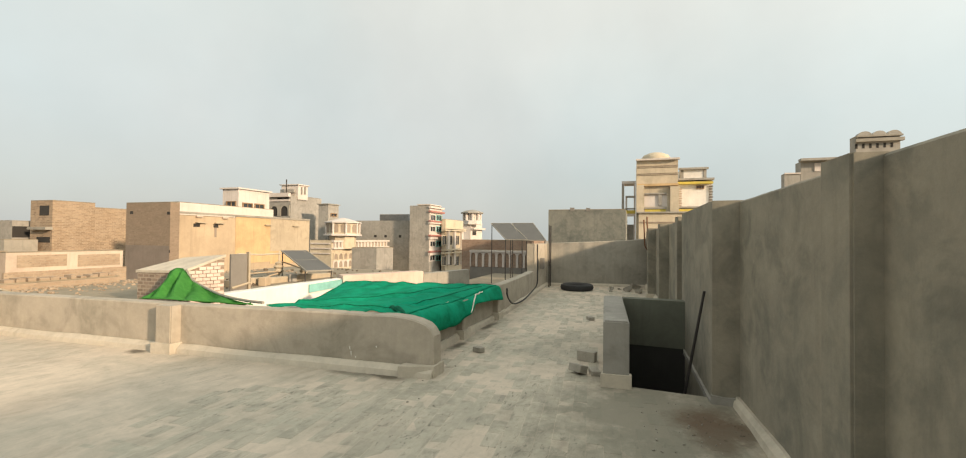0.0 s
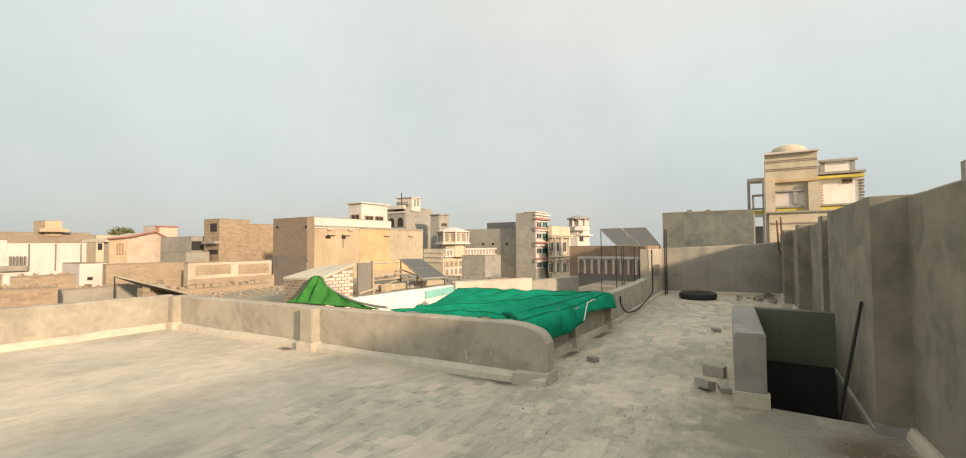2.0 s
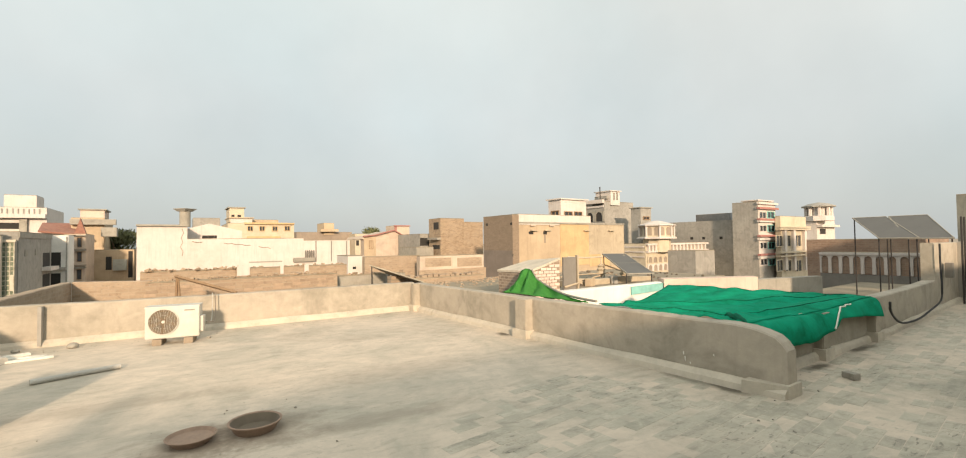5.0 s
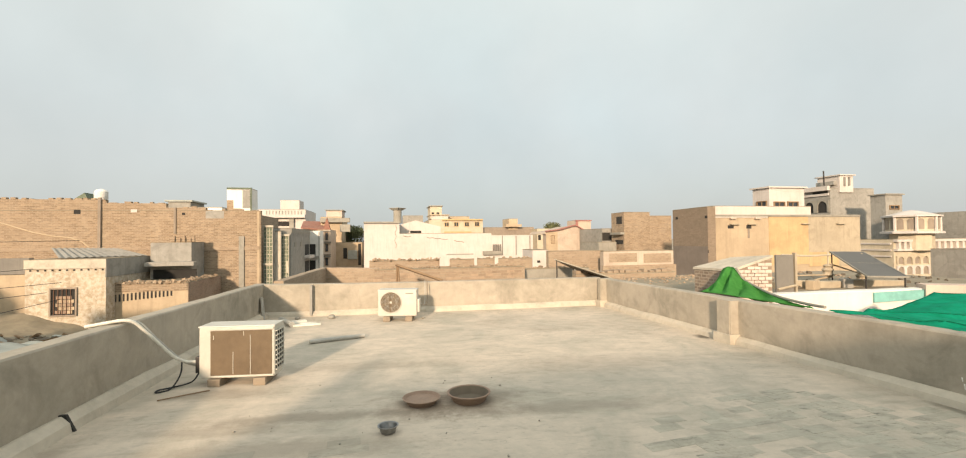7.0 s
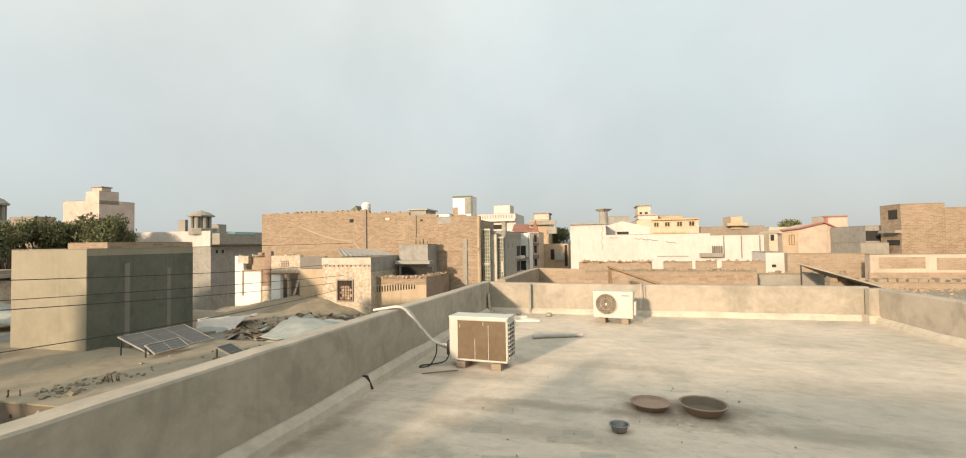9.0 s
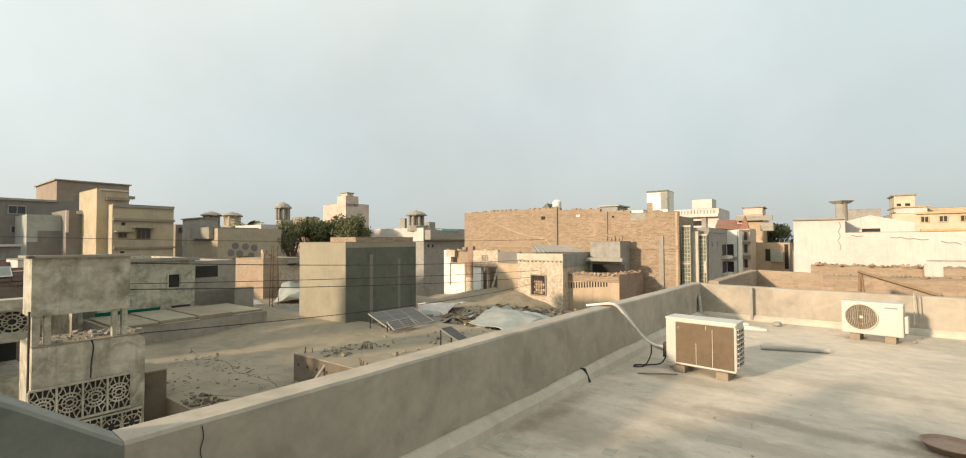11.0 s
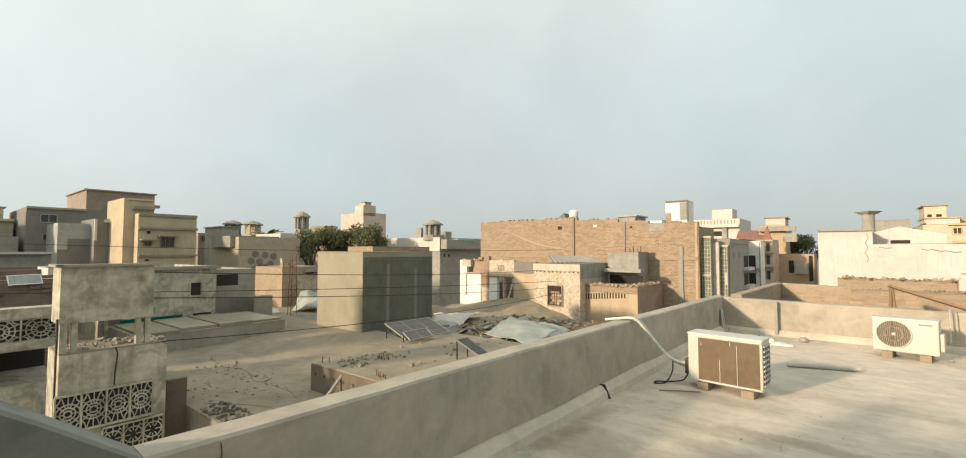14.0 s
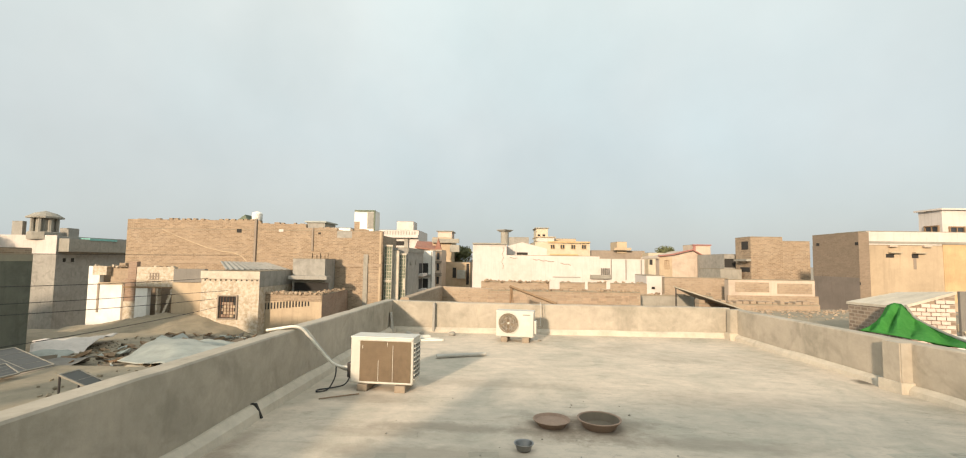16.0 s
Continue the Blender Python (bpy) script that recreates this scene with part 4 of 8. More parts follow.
h.hole("E", 9.05, 0.21, 0.85, 0.13)
h = House("far brown house with a balcony", -56.50, -51.50, 17.90, 19.85, 3.34, "brown")
h.window("E", 18.42, 0.43, 2.55, 0.48)
h.hole("E", 19.50, 0.65, 1.48, 0.86)
h = House("far grey tower with a small pitched cap", -49.20, -45.20, 17.69, 19.23, 3.77, "greycem", cap="cement")
h = House("long low grey roof shed with a pale edge", -32.03, -27.03, -0.84, 3.30, 1.43, "greycem")
h.block("edge", "E", -0.84, 3.30, 1.38, 1.48, 0.25, "white")
h = House("low pale roofs by the grey shed", -31.09, -26.09, -2.80, -0.73, 1.38, "cement")
h.block("edge", "E", -2.80, -0.73, 1.35, 1.41, 0.2, "white")
h = House("low dark red brick house", -25.09, -21.09, -2.42, 2.89, 0.88, "brickdeep", rim=0.3)
h = House("old red brick parapets of a low roof", -19.08, -16.08, -1.66, 2.04, 0.76, "brickdeep", rim=0.4)
rough_brick = mesh_of(boxed(-0.05, 0.05, -0.11, 0.11, 0.0, 0.075, bevel=0.008), "brickdeep", "brick")
for z, keep in ((0.79, 0.62), (0.52, 0.5), (0.40, 0.35), (0.22, 0.5)):
    for i in range(16):
        if random.random() < keep:
            b = part("brick", rough_brick, None, h.ob)
            b.matrix_local = Matrix.Translation((h.u1 - (0.08 if z > 0.7 else -0.02) + random.uniform(-0.03, 0.02), h.v0 + 0.14 + i * 0.228, z - h.z0)) @ Matrix.Rotation(random.uniform(-0.2, 0.2), 4, "Z")
h = House("small white room on the brick roof", -21.84, -19.84, 2.21, 2.73, 0.95, "white", name="roof_room", z0=0.16)
h.block("screen", "E", 2.45, 2.70, 0.51, 0.88, 0.03, "greycem")
PANEL_WEST = [(-16.14, 0.90, 0.87), (-16.14, 1.55, 0.89), (-15.97, 1.58, 0.62), (-15.97, 0.93, 0.62)]
RODS = [((-19.10, -1.31, 0.89), (-19.10, -1.47, 4.30)), ((-19.10, -1.12, 0.89), (-19.10, -1.05, 4.27)), ((-19.10, -0.80, 1.01), (-19.10, -0.58, 3.60))]
h = House("small cement block on the brick roof", -13.70, -13.10, -1.41, -1.17, 0.76, "cement", name="cement_block", z0=0.46)
h = House("slim dark cement wall end", -16.57, -15.07, -2.10, -1.88, 3.45, "greycem")
# house with carved screens
House("old pale plaster house with carved cement screens", -9.75, -8.81, 0.84, 2.30, -0.13, "oldwash", rim=0.0)
h = House("old plaster parapet room on short posts", -9.45, -8.83, 0.82, 2.07, 1.27, "oldwash", roof="cement", name="roof_room", z0=0.36)
h.block("slab", "E", 0.74, 2.2, 1.27, 1.31, 0.07, "cement")
h.block("slab", "S", -9.5, -8.76, 1.272, 1.308, 0.06, "cement")
h2 = House("long pale plaster house with a small window", -21.8, -17.8, 3.3, 6.6, 0.95, "oldwash", rim=0.2)
h2.window("E", 5.9, 0.34, -0.10, 0.46, bars=0, frame_mat="oldwash", pane="void")
h2.block("coping", "E", 3.25, 6.65, 0.86, 0.97, 0.12, "cement")
h2.block("green_dado", "E", 3.7, 5.5, -0.93, -0.76, 0.012, "tarpdk", "green painted foot of the wall")
h2.hole("E", 6.15, 0.6, -0.9, 0.14)
h2.block("stain", "E", 3.4, 3.75, -0.9, 0.3, 0.006, "muted")
LATTICE_U = -8.81
SCREEN_LOW = (0.80, 2.08, -1.36, -0.75)
SCREEN_ARCS = (1.40, 2.25, -1.86, -1.39)
BALCONY_U = -11.01
BALCONY_SCREEN = (-1.01, 1.19, -0.15, 0.28)
BALCONY_BEAM = (-1.25, 1.21, 0.28, 0.47)
BALCONY_FOOT = (-1.23, 1.23, -0.30, -0.15)
BALCONY_VOID = (-1.22, 1.25, -0.96, -0.30)
LAT_POSTS = [(0.84, 0.93, -0.10, 0.30), (0.98, 1.06, -0.10, 0.30), (1.84, 1.91, -0.10, 0.30), (1.97, 2.05, -0.10, 0.30)]
h = House("square dark brown cement tank beside the carved house", -9.93, -9.13, 2.41, 2.75, -0.93, "earth", name="cement_tank", z0=-2.11)
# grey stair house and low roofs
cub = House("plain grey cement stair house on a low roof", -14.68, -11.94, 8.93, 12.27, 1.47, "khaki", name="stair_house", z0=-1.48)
# shade of the side turned from the sun, painted into a green-grey coat
cub.block("dark_coat", "E", 8.95, 12.25, -1.40, 1.30, 0.012, "muted", "green-grey cement coat, darkened as the shaded side")
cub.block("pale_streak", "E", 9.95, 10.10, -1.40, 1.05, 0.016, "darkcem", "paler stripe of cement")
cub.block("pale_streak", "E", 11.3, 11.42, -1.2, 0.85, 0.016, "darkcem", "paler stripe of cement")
h = House("far grey house below the turrets", -45.24, -39.24, 16.65, 22.19, 2.69, "sandgrey")
DOTS = [(18.07, 1.21), (18.92, 1.14), (19.68, 1.02), (17.71, 0.63), (18.44, 0.55), (19.41, 0.34), (18.03, -0.07), (19.71, -0.41), (17.62, -0.39), (19.50, -0.96)]
dotted = h
h.window("E", 18.69, 0.81, -0.61, 0.88)
h = House("cream upper part of the grey house", -44.00, -40.00, 16.27, 20.53, 2.78, "cement", name="roof_room", z0=1.83)
h = House("far long white hall among trees", -55.77, -49.77, 25.78, 30.99, 3.51, "white")
h = House("small brown stair room", -48.98, -45.98, 29.03, 30.59, 4.37, "brown")
TURRETS = [((-47.00, 19.39, 3.11), 0.8, 2.1), ((-62.63, 28.53, 3.53), 1.15, 2.8), ((-52.80, 30.13, 3.79), 0.85, 3.5)]
House("tall pink tower house, stepped, with a bare cement side", -47.44, -43.05, 32.21, 35.57, 5.98, "pink")
h = House("upper step of the pink tower house", -44.66, -43.05, 32.20, 34.01, 6.85, "pink", name="roof_room", z0=5.63)
h = House("cap room of the pink tower house", -44.49, -43.35, 32.64, 33.50, 7.23, "pink", cap="cement", name="roof_room", z0=6.55)
House("far plain house below a turret", -64.6, -60.6, 26.6, 30.5, 3.25, "cement")
PALM = (-58.24, 28.45, 4.02)
bw = House("broad grey house with a pale long balcony", -38.35, -30.16, 31.70, 38.26, 2.82, "greycem", rim=0.3)
bw.block("pale_band", "S", -38.35, -30.16, 1.5, 2.86, 0.05, "white")
bw.block("balcony", "E", 31.79, 38.26, 1.69, 2.64, 0.8, "cement")
bw.block("rail", "E", 33.41, 35.92, 2.57, 2.72, 0.85, "turq")
bw.hole("E", 32.34, 0.23, 0.93, 0.28)
bw.hole("E", 33.00, 0.24, 0.93, 0.29)
h = House("small grey room on the pale house", -33.68, -32.91, 31.79, 32.08, 3.84, "greycem", name="roof_room", z0=2.84)
h = House("low grey room on the pale house", -32.53, -31.80, 34.28, 35.16, 3.51, "greycem", name="roof_room", z0=2.56)
TURRET_BIG = (-31.73, 32.27, 2.86); TURRET_BIG_TOP = (-31.74, 32.26, 4.90)
h = House("low tan wall with bricks stacked on it", -18.95, -16.95, 13.25, 17.10, 1.71, "brick")
h = House("broken pale house wall with ragged top", -25.51, -22.51, 11.68, 14.09, 0.62, "brickold")
h.block("plaster", "E", 12.55, 13.96, -0.9, 0.25, 0.02, "peel")
h.block("eave", "E", 12.9, 14.05, 0.35, 0.5, 0.3, "greycem")
h.hole("E", 13.28, 0.5, 0.1, 0.22)
for i in range(12):
    v = 11.7 + 0.13 * (i % 6)
    part("ragged_brick", boxed(h.u1 - 0.3, h.u1 - random.uniform(0, 0.12), v - h.c[1], v + random.uniform(0.1, 0.2) - h.c[1], h.h + 0.03 + 0.2 * (i // 6), h.h + 0.03 + 0.2 * (i // 6) + random.uniform(0.12, 0.3) * (1 - (i % 6) / 8)), random.choice(("brickold", "peel")), h.ob)
MAST = ((-18.26, 9.95, -0.34), (-18.26, 9.95, 1.36))
h = House("low grey house with a dark opening", -21.2, -18.2, 6.61, 8.22, 0.80, "cement", rim=0.1)
h.hole("E", 7.18, 0.79, 0.16, 0.44)
House("low cement wall behind the roof strip", -18.6, -18.2, 6.62, 9.0, -0.40, "cement", name="cement_wall", z0=-1.476)
TREES = [(-40.24, 23.88, 2.01), (-41.07, 26.32, 2.27), (-40.20, 27.62, 2.39), (-38.61, 28.13, 2.50), (-36.10, 28.12, 2.58)]
# big brick house and the houses before it
big = House("large long house of bare tan brick", -21.04, -5.44, 26.71, 26.98, 3.12, "brick")
for u0, u1, z in ((-21.04, -12.9, 3.70), (-12.9, -10.1, 3.52), (-10.1, -8.2, 3.30)):
    part("upper_wall", boxed(u0 - big.c[0], u1 - big.c[0], big.v0, big.v1, big.h + 0.031, z + 7), "brick", big.ob)
House("rear part of the large brick house", -21.0, -6.3, 27.0, 34.71, 3.05, "brick")
big.hole("S", -14.16, 0.30, 2.95, 0.23)
big.hole("S", -9.27, 0.15, 2.91, 0.12)
big.block("patch", "S", -11.74, -11.46, 3.04, 3.20, 0.02, "white")
big.block("drain_pipe", "S", -13.2, -13.07, 1.21, 3.80, 0.1, "brown")
big.block("band", "S", -10.49, -5.5, 0.99, 1.19, 0.05, "brickold")
big.block("pillar", "S", -6.54, -6.28, -1.44, 1.74, 0.08, "cement")
big.block("recess", "S", -8.2, -7.3, 2.72, 3.12, 0.01, "greycem")
big.block("corner", "S", -5.62, -5.50, -1.33, 3.09, 0.04, "tan")
big.block("band", "S", -18.46, -10.48, 1.06, 1.23, 0.03, "brickold")
big.block("drain_pipe", "S", -9.72, -9.62, 1.9, 3.3, 0.06, "brown")
h = House("white water tank room with peeling paint", -7.9, -6.62, 29.08, 30.6, 4.62, "chalk", name="tank_room", z0=3.08)
h.block("panel", "S", -7.05, -6.64, 3.45, 4.52, 0.03, "greycem")
h.block("frame", "S", -6.62, -6.54, 3.2, 4.66, 0.04, "greentile")
h.block("frame", "S", -7.9, -6.54, 4.56, 4.66, 0.05, "greentile")
h.block("bare_patch", "S", -7.9, -7.55, 3.08, 3.9, 0.012, "brick")
h.block("pier", "S", -7.9, -7.1, 2.6, 3.4, 0.25, "brick")
h = House("grey roof shed on the brick house", -11.02, -9.84, 29.08, 31.08, 3.80, "greycem", cap="sheet", name="roof_shed", z0=3.08)
h = House("white roof shed on the brick house", -9.7, -7.95, 28.4, 30.4, 3.42, "chalk", name="roof_shed", z0=3.06)
DISH_TENT = (-14.19, 27.36, 3.96); TANK_WHITE = (-13.37, 27.22, 4.08)
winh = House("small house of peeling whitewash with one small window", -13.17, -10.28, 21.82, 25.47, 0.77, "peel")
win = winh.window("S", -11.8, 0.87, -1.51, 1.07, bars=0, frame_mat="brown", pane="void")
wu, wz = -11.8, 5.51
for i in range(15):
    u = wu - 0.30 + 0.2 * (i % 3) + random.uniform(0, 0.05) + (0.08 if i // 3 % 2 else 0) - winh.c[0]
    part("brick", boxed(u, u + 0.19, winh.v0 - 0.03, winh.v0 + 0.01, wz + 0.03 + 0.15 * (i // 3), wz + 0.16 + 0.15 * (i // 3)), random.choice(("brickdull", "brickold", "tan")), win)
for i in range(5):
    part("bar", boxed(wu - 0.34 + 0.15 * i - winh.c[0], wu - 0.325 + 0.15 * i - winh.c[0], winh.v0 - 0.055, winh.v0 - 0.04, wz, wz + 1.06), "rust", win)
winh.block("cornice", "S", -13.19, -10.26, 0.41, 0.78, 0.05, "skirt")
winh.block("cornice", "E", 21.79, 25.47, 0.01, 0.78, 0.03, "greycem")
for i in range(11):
    # small black squares, painted as a row of shaded holes
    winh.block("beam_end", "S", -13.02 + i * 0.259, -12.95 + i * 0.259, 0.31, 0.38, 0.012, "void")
# black strip paints the shade beneath the overhanging foot
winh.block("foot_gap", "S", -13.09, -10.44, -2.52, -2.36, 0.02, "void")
wing = House("low old brick wing with a row of slots", -10.56, -7.42, 22.5, 26.6, -0.38, "tan")
wing.block("brick_top", "S", -10.53, -7.44, -0.7, -0.38, 0.02, "brick")
wing.block("brick_side", "E", 22.52, 26.58, -2.18, -0.38, 0.015, "brickdull")
for i in range(15):
    wing.hole("S", -10.27 + 0.156 * i, 0.075, -1.13 + 0.014 * i, 0.32)
h = House("grey cement room with bricks on its roof", -10.07, -8.25, 25.04, 26.66, 1.43, "greycem")
h.block("ledge", "S", -10.02, -7.89, 0.31, 0.5, 0.7, "greycem")
h.hole("S", -8.98, 1.93, -0.35, 0.46)
ROOF_BRICKS = [(-9.2, 25.15, 1.47), (-8.97, 25.23, 1.47), (-8.79, 25.3, 1.47), (-8.56, 25.4, 1.47), (-8.41, 25.45, 1.48)]
WIN_SHEET = [(-13.37, 23.63, 1.24), (-11.83, 25.7, 1.18), (-10.3, 25.24, 0.81), (-12.11, 22.02, 0.84)]
ruin = thing("ruined_house", "ruined whitewashed house with broken walls and gaping doorways", "house", TOWN_M @ Matrix.Translation((-16.19, 22.16, -2.3)))


def ruin_bit(name, u0, u1, z0, z1, mat, v0=0.0, deep=0.26, label=""):
    return part(name, boxed(u0 + 16.19, u1 + 16.19, v0, v0 + deep, z0 + 2.3, z1 + 2.3), mat, ruin, label)


for q in ((-19.15, -18.95, -2.23, 0.93, "chalk"), (-18.95, -18.24, 0.49, 0.93, "peel"), (-18.95, -18.58, -2.23, 0.49, "chalk"), (-18.58, -17.41, -2.23, 0.06, "chalk"), (-17.41, -17.29, -2.23, 0.12, "brown"),
          (-17.29, -16.7, -2.23, -0.8, "peel"), (-16.7, -16.1, -2.23, -0.08, "chalk"), (-16.7, -14.79, -0.08, 0.93, "peel"), (-15.65, -15.57, -2.23, -0.08, "peel"), (-14.88, -14.79, -2.23, -0.08, "wood")):
    ruin_bit("wall", *q)
ruin_bit("wall", -18.24, -16.7, -0.45, 0.93, "brickold", 0.28)
ruin_bit("wall", -17.63, -17.32, 0.93, 1.11, "brick", 0.02)
ruin_bit("wall", -17.13, -16.72, 0.26, 1.18, "brickdull", -0.01)
ruin_bit("wall", -17.32, -16.77, -0.8, 0.35, "brickdull", 0.03)
ruin_bit("ledge", -18.61, -17.34, 0.03, 0.12, "tan", -0.05)
ruin_bit("ledge", -17.34, -14.81, -0.13, -0.05, "wood", -0.04)
ruin_bit("jamb", -18.64, -18.54, -1.37, 0.03, "brown", -0.03)
ruin_bit("shutter", -14.76, -13.2, 0.2, 0.86, "darkcem", -0.08)
ruin_bit("wall", -14.76, -13.2, -2.23, 0.18, "tan", -0.12)
ruin_bit("back_wall", -19.07, -13.32, -2.23, 0.58, "brickdk", 2.4)
ruin_bit("side_wall", -19.15, -18.89, -2.23, 0.7, "brickold", 0.27, 2.1)
ruin_bit("floor", -18.84, -13.32, -2.23, -1.77, "earth", 0.3, 2.1)
z = -1.49
for i in range(11):
    w = random.uniform(0.03, 0.12)
    ruin_bit("broken_edge", -15.25 + 0.046 * i - w, -15.2 + 0.046 * i, z, z + 0.135, "peel", -0.01, 0.2)
    z += 0.13
for i in range(4):
    ruin_bit("vent_bar", -16.02 + i * 0.138, -15.96 + i * 0.138, 0.29, 0.63, "brown", -0.02, 0.02)
for z in (0.29, 0.45, 0.61):
    ruin_bit("vent_bar", -16.06, -15.56, z, z + 0.03, "brown", -0.025, 0.02)
for i in range(24):
    u = -19.07 + i * 0.178
    ruin_bit("ragged_brick", u, u + random.uniform(0.07, 0.15), 0.91, 0.93 + random.choice((0.0, 0.03, 0.06, 0.09)), random.choice(("brickold", "peel")), 0.02, 0.2)
# sloping drift of earth before the ruin
bm = bmesh.new()
rows = []
for i in range(61):
    row = []
    for j in range(15):
        u, v = -19.4 + i * 0.152, 18.3 + j * 0.262
        k = max(0.0, min(1.0, (v - 18.3) / 3.6)) ** 0.8 * (0.35 + 0.65 * max(0.0, min(1.0, (u + 18.6) / 3.4))) * max(0.0, min(1.0, (-10.4 - u) / 2.8))
        row.append(bm.verts.new(town(u, v, -2.28 + 0.92 * k + 0.10 * noise.noise(Vector((u * 1.1, v * 1.1, 2))) + 0.05 * noise.noise(Vector((u * 4, v * 4, 7))))))
    rows.append(row)
for p_, q_ in zip(rows, rows[1:]):
    for j in range(14):
        bm.faces.new((p_[j], q_[j], q_[j + 1], p_[j + 1]))
tagged(solo("earth_drift", bm, "dust", "sloping drift of brown earth before the ruined house", "earth", smooth=True), kind="structure")
House("lower roofs before the ruined house", -22, -5.5, 18.42, 22.3, -2.3, "dust")
crack_line = [(-18.9, 3.1), (-18.0, 2.72), (-17.0, 2.35), (-16.0, 2.0), (-15.2, 1.82), (-14.4, 1.72), (-13.9, 1.5), (-13.6, 1.22)]
for i in range(40):
    u = -20.9 + i * 0.385 + random.uniform(0, 0.1)
    top = 3.70 if u < -13.2 else 3.52 if u < -10.4 else 3.30 if u < -8.5 else 3.14
    if random.random() < 0.62:
        part("ragged_brick", boxed(u - big.c[0], u + random.uniform(0.12, 0.34) - big.c[0], big.v0 + 0.01, big.v0 + 0.2, top + 6.98, top + 7 + random.choice((0.035, 0.07, 0.09))), "brick", big.ob)
part("pale_crack", tube(bmesh.new(), [(u - big.c[0], big.v0 - 0.005, z + 7) for u, z in crack_line], 0.035, 5), "tan", big.ob, "pale line of mortar down the brick")
# the lane to the north


def tile_front(u0, u1, v, z0, z1, label, cols, rows):
    """A slim house front faced with green patterned tiles between pale bars."""
    h = House(label, u0, u1, v, v + 0.28, z1, "cement")
    h.block("tiles", "S", u0 + 0.03, u1 - 0.03, z0, z1 - 0.06, 0.03, "greentile")
    for i in range(cols + 1):
        x = u0 + 0.03 + (u1 - u0 - 0.06) * i / cols
        h.block("screen_bar", "S", x - 0.018, x + 0.018, z0, z1 - 0.05, 0.05, "oldwash")
    for i in range(rows + 1):
        z = z0 + (z1 - 0.06 - z0) * i / rows
        h.block("screen_bar", "S", u0 + 0.03, u1 - 0.03, z - 0.02, z + 0.02, 0.045, "oldwash")
    h.block("coping", "S", u0 - 0.03, u1 + 0.03, z1 - 0.05, z1 + 0.05, 0.1, "skirt")
    return h


h = tile_front(-5.43, -4.93, 27.2, -1.0, 2.3, "tall narrow house front with green patterned tiles", 3, 15)
h.block("ledge", "S", -5.43, -4.93, 0.12, 0.22, 0.14, "skirt")
h = House("pale cement pillar between tiled house fronts", -4.99, -4.62, 27.6, 27.9, 2.0, "skirt")
h = tile_front(-4.68, -4.24, 28.0, -1.0, 1.8, "narrow house front with green patterned tiles", 3, 13)
h.block("window", "S", -4.38, -4.28, -0.4, 0.3, 0.06, "skirt")
h = House("long blue-grey cement house along the lane", -5.40, -4.20, 28.3, 34.9, 2.2, "greycem")
h.block("band", "E", 28.3, 34.9, 1.95, 2.2, 0.04, "cement")
for v in (29.3, 31.2):
    h.block("vent", "E", v, v + 0.5, 1.1, 1.4, 0.03, "cement")
for z in (-0.7, 0.45):
    h.block("opening", "E", 32.9, 34.5, z, z + 0.75, 0.01, "void")
    h.block("balcony", "E", 32.7, 34.8, z - 0.2, z, 0.35, "white")
h = House("pale blue-white house front on the lane", -4.35, -3.52, 35.2, 37.0, 2.18, "chalk")
h.hole("S", -4.05, 0.42, 0.35, 0.85)
h.hole("S", -4.05, 0.42, -0.75, 0.75)
h.block("balcony", "S", -4.35, -3.6, 0.18, 0.34, 0.3, "greycem")
h.block("pipe", "S", -3.62, -3.57, -1.0, 2.1, 0.06, "greycem")
h = House("carved brown house front with tall windows on the lane", -4.30, -3.25, 39.2, 43.2, 2.33, "rose")
for z in (-0.6, 0.55, 1.5):
    h.window("S", -4.05, 0.2, z, 0.6, bars=0, shade=0.2)
    h.window("S", -3.55, 0.2, z, 0.6, bars=0, shade=0.2)
h.block("ledge", "S", -4.32, -3.2, 1.28, 1.38, 0.2, "brown")
h.block("ledge", "S", -4.32, -3.2, 0.25, 0.35, 0.2, "brown")
gb_v = 43.0
bm = bmesh.new()
for q0 in (0, 0.5):
    f0 = [bm.verts.new(town(u, gb_v + q0, z)) for u, z in ((-4.35, 2.4), (-3.7, 2.4), (-4.02, 3.55))]
    bm.faces.new(f0)
vs3 = list(bm.verts)
for j in range(3):
    bm.faces.new((vs3[j], vs3[(j + 1) % 3], vs3[3 + (j + 1) % 3], vs3[3 + j]))
solo("gable", bm, "brickred", "small pointed red-brown gable above the lane", "gable")
tw2 = House("tall far white house with a railed roof", -14.84, -8.38, 58.27, 66.27, 5.22, "white")
tw2.block("ledge", "S", -14.83, -8.38, 4.23, 4.60, 0.6, "white")
for i in range(12):
    tw2.block("baluster", "S", -12.84 + 0.356 * i, -12.76 + 0.356 * i, 4.63, 5.09, 0.08, "greycem")
tw2.hole("S", -11.49, 2.69, 3.23, 0.57)
tw2.block("pillar", "S", -10.18, -9.67, 2.74, 4.13, 0.3, "cement")
h = House("white stair room on the far house", -11.53, -9.32, 59.59, 62.59, 6.46, "white", name="roof_room", z0=4.97)
h = House("white house with a red-brown roof", -6.61, -4.92, 45.20, 50.20, 2.60, "white")
h.window("S", -5.92, 0.24, 1.76, 0.50)
h.window("S", -5.11, 0.21, 1.66, 0.50)
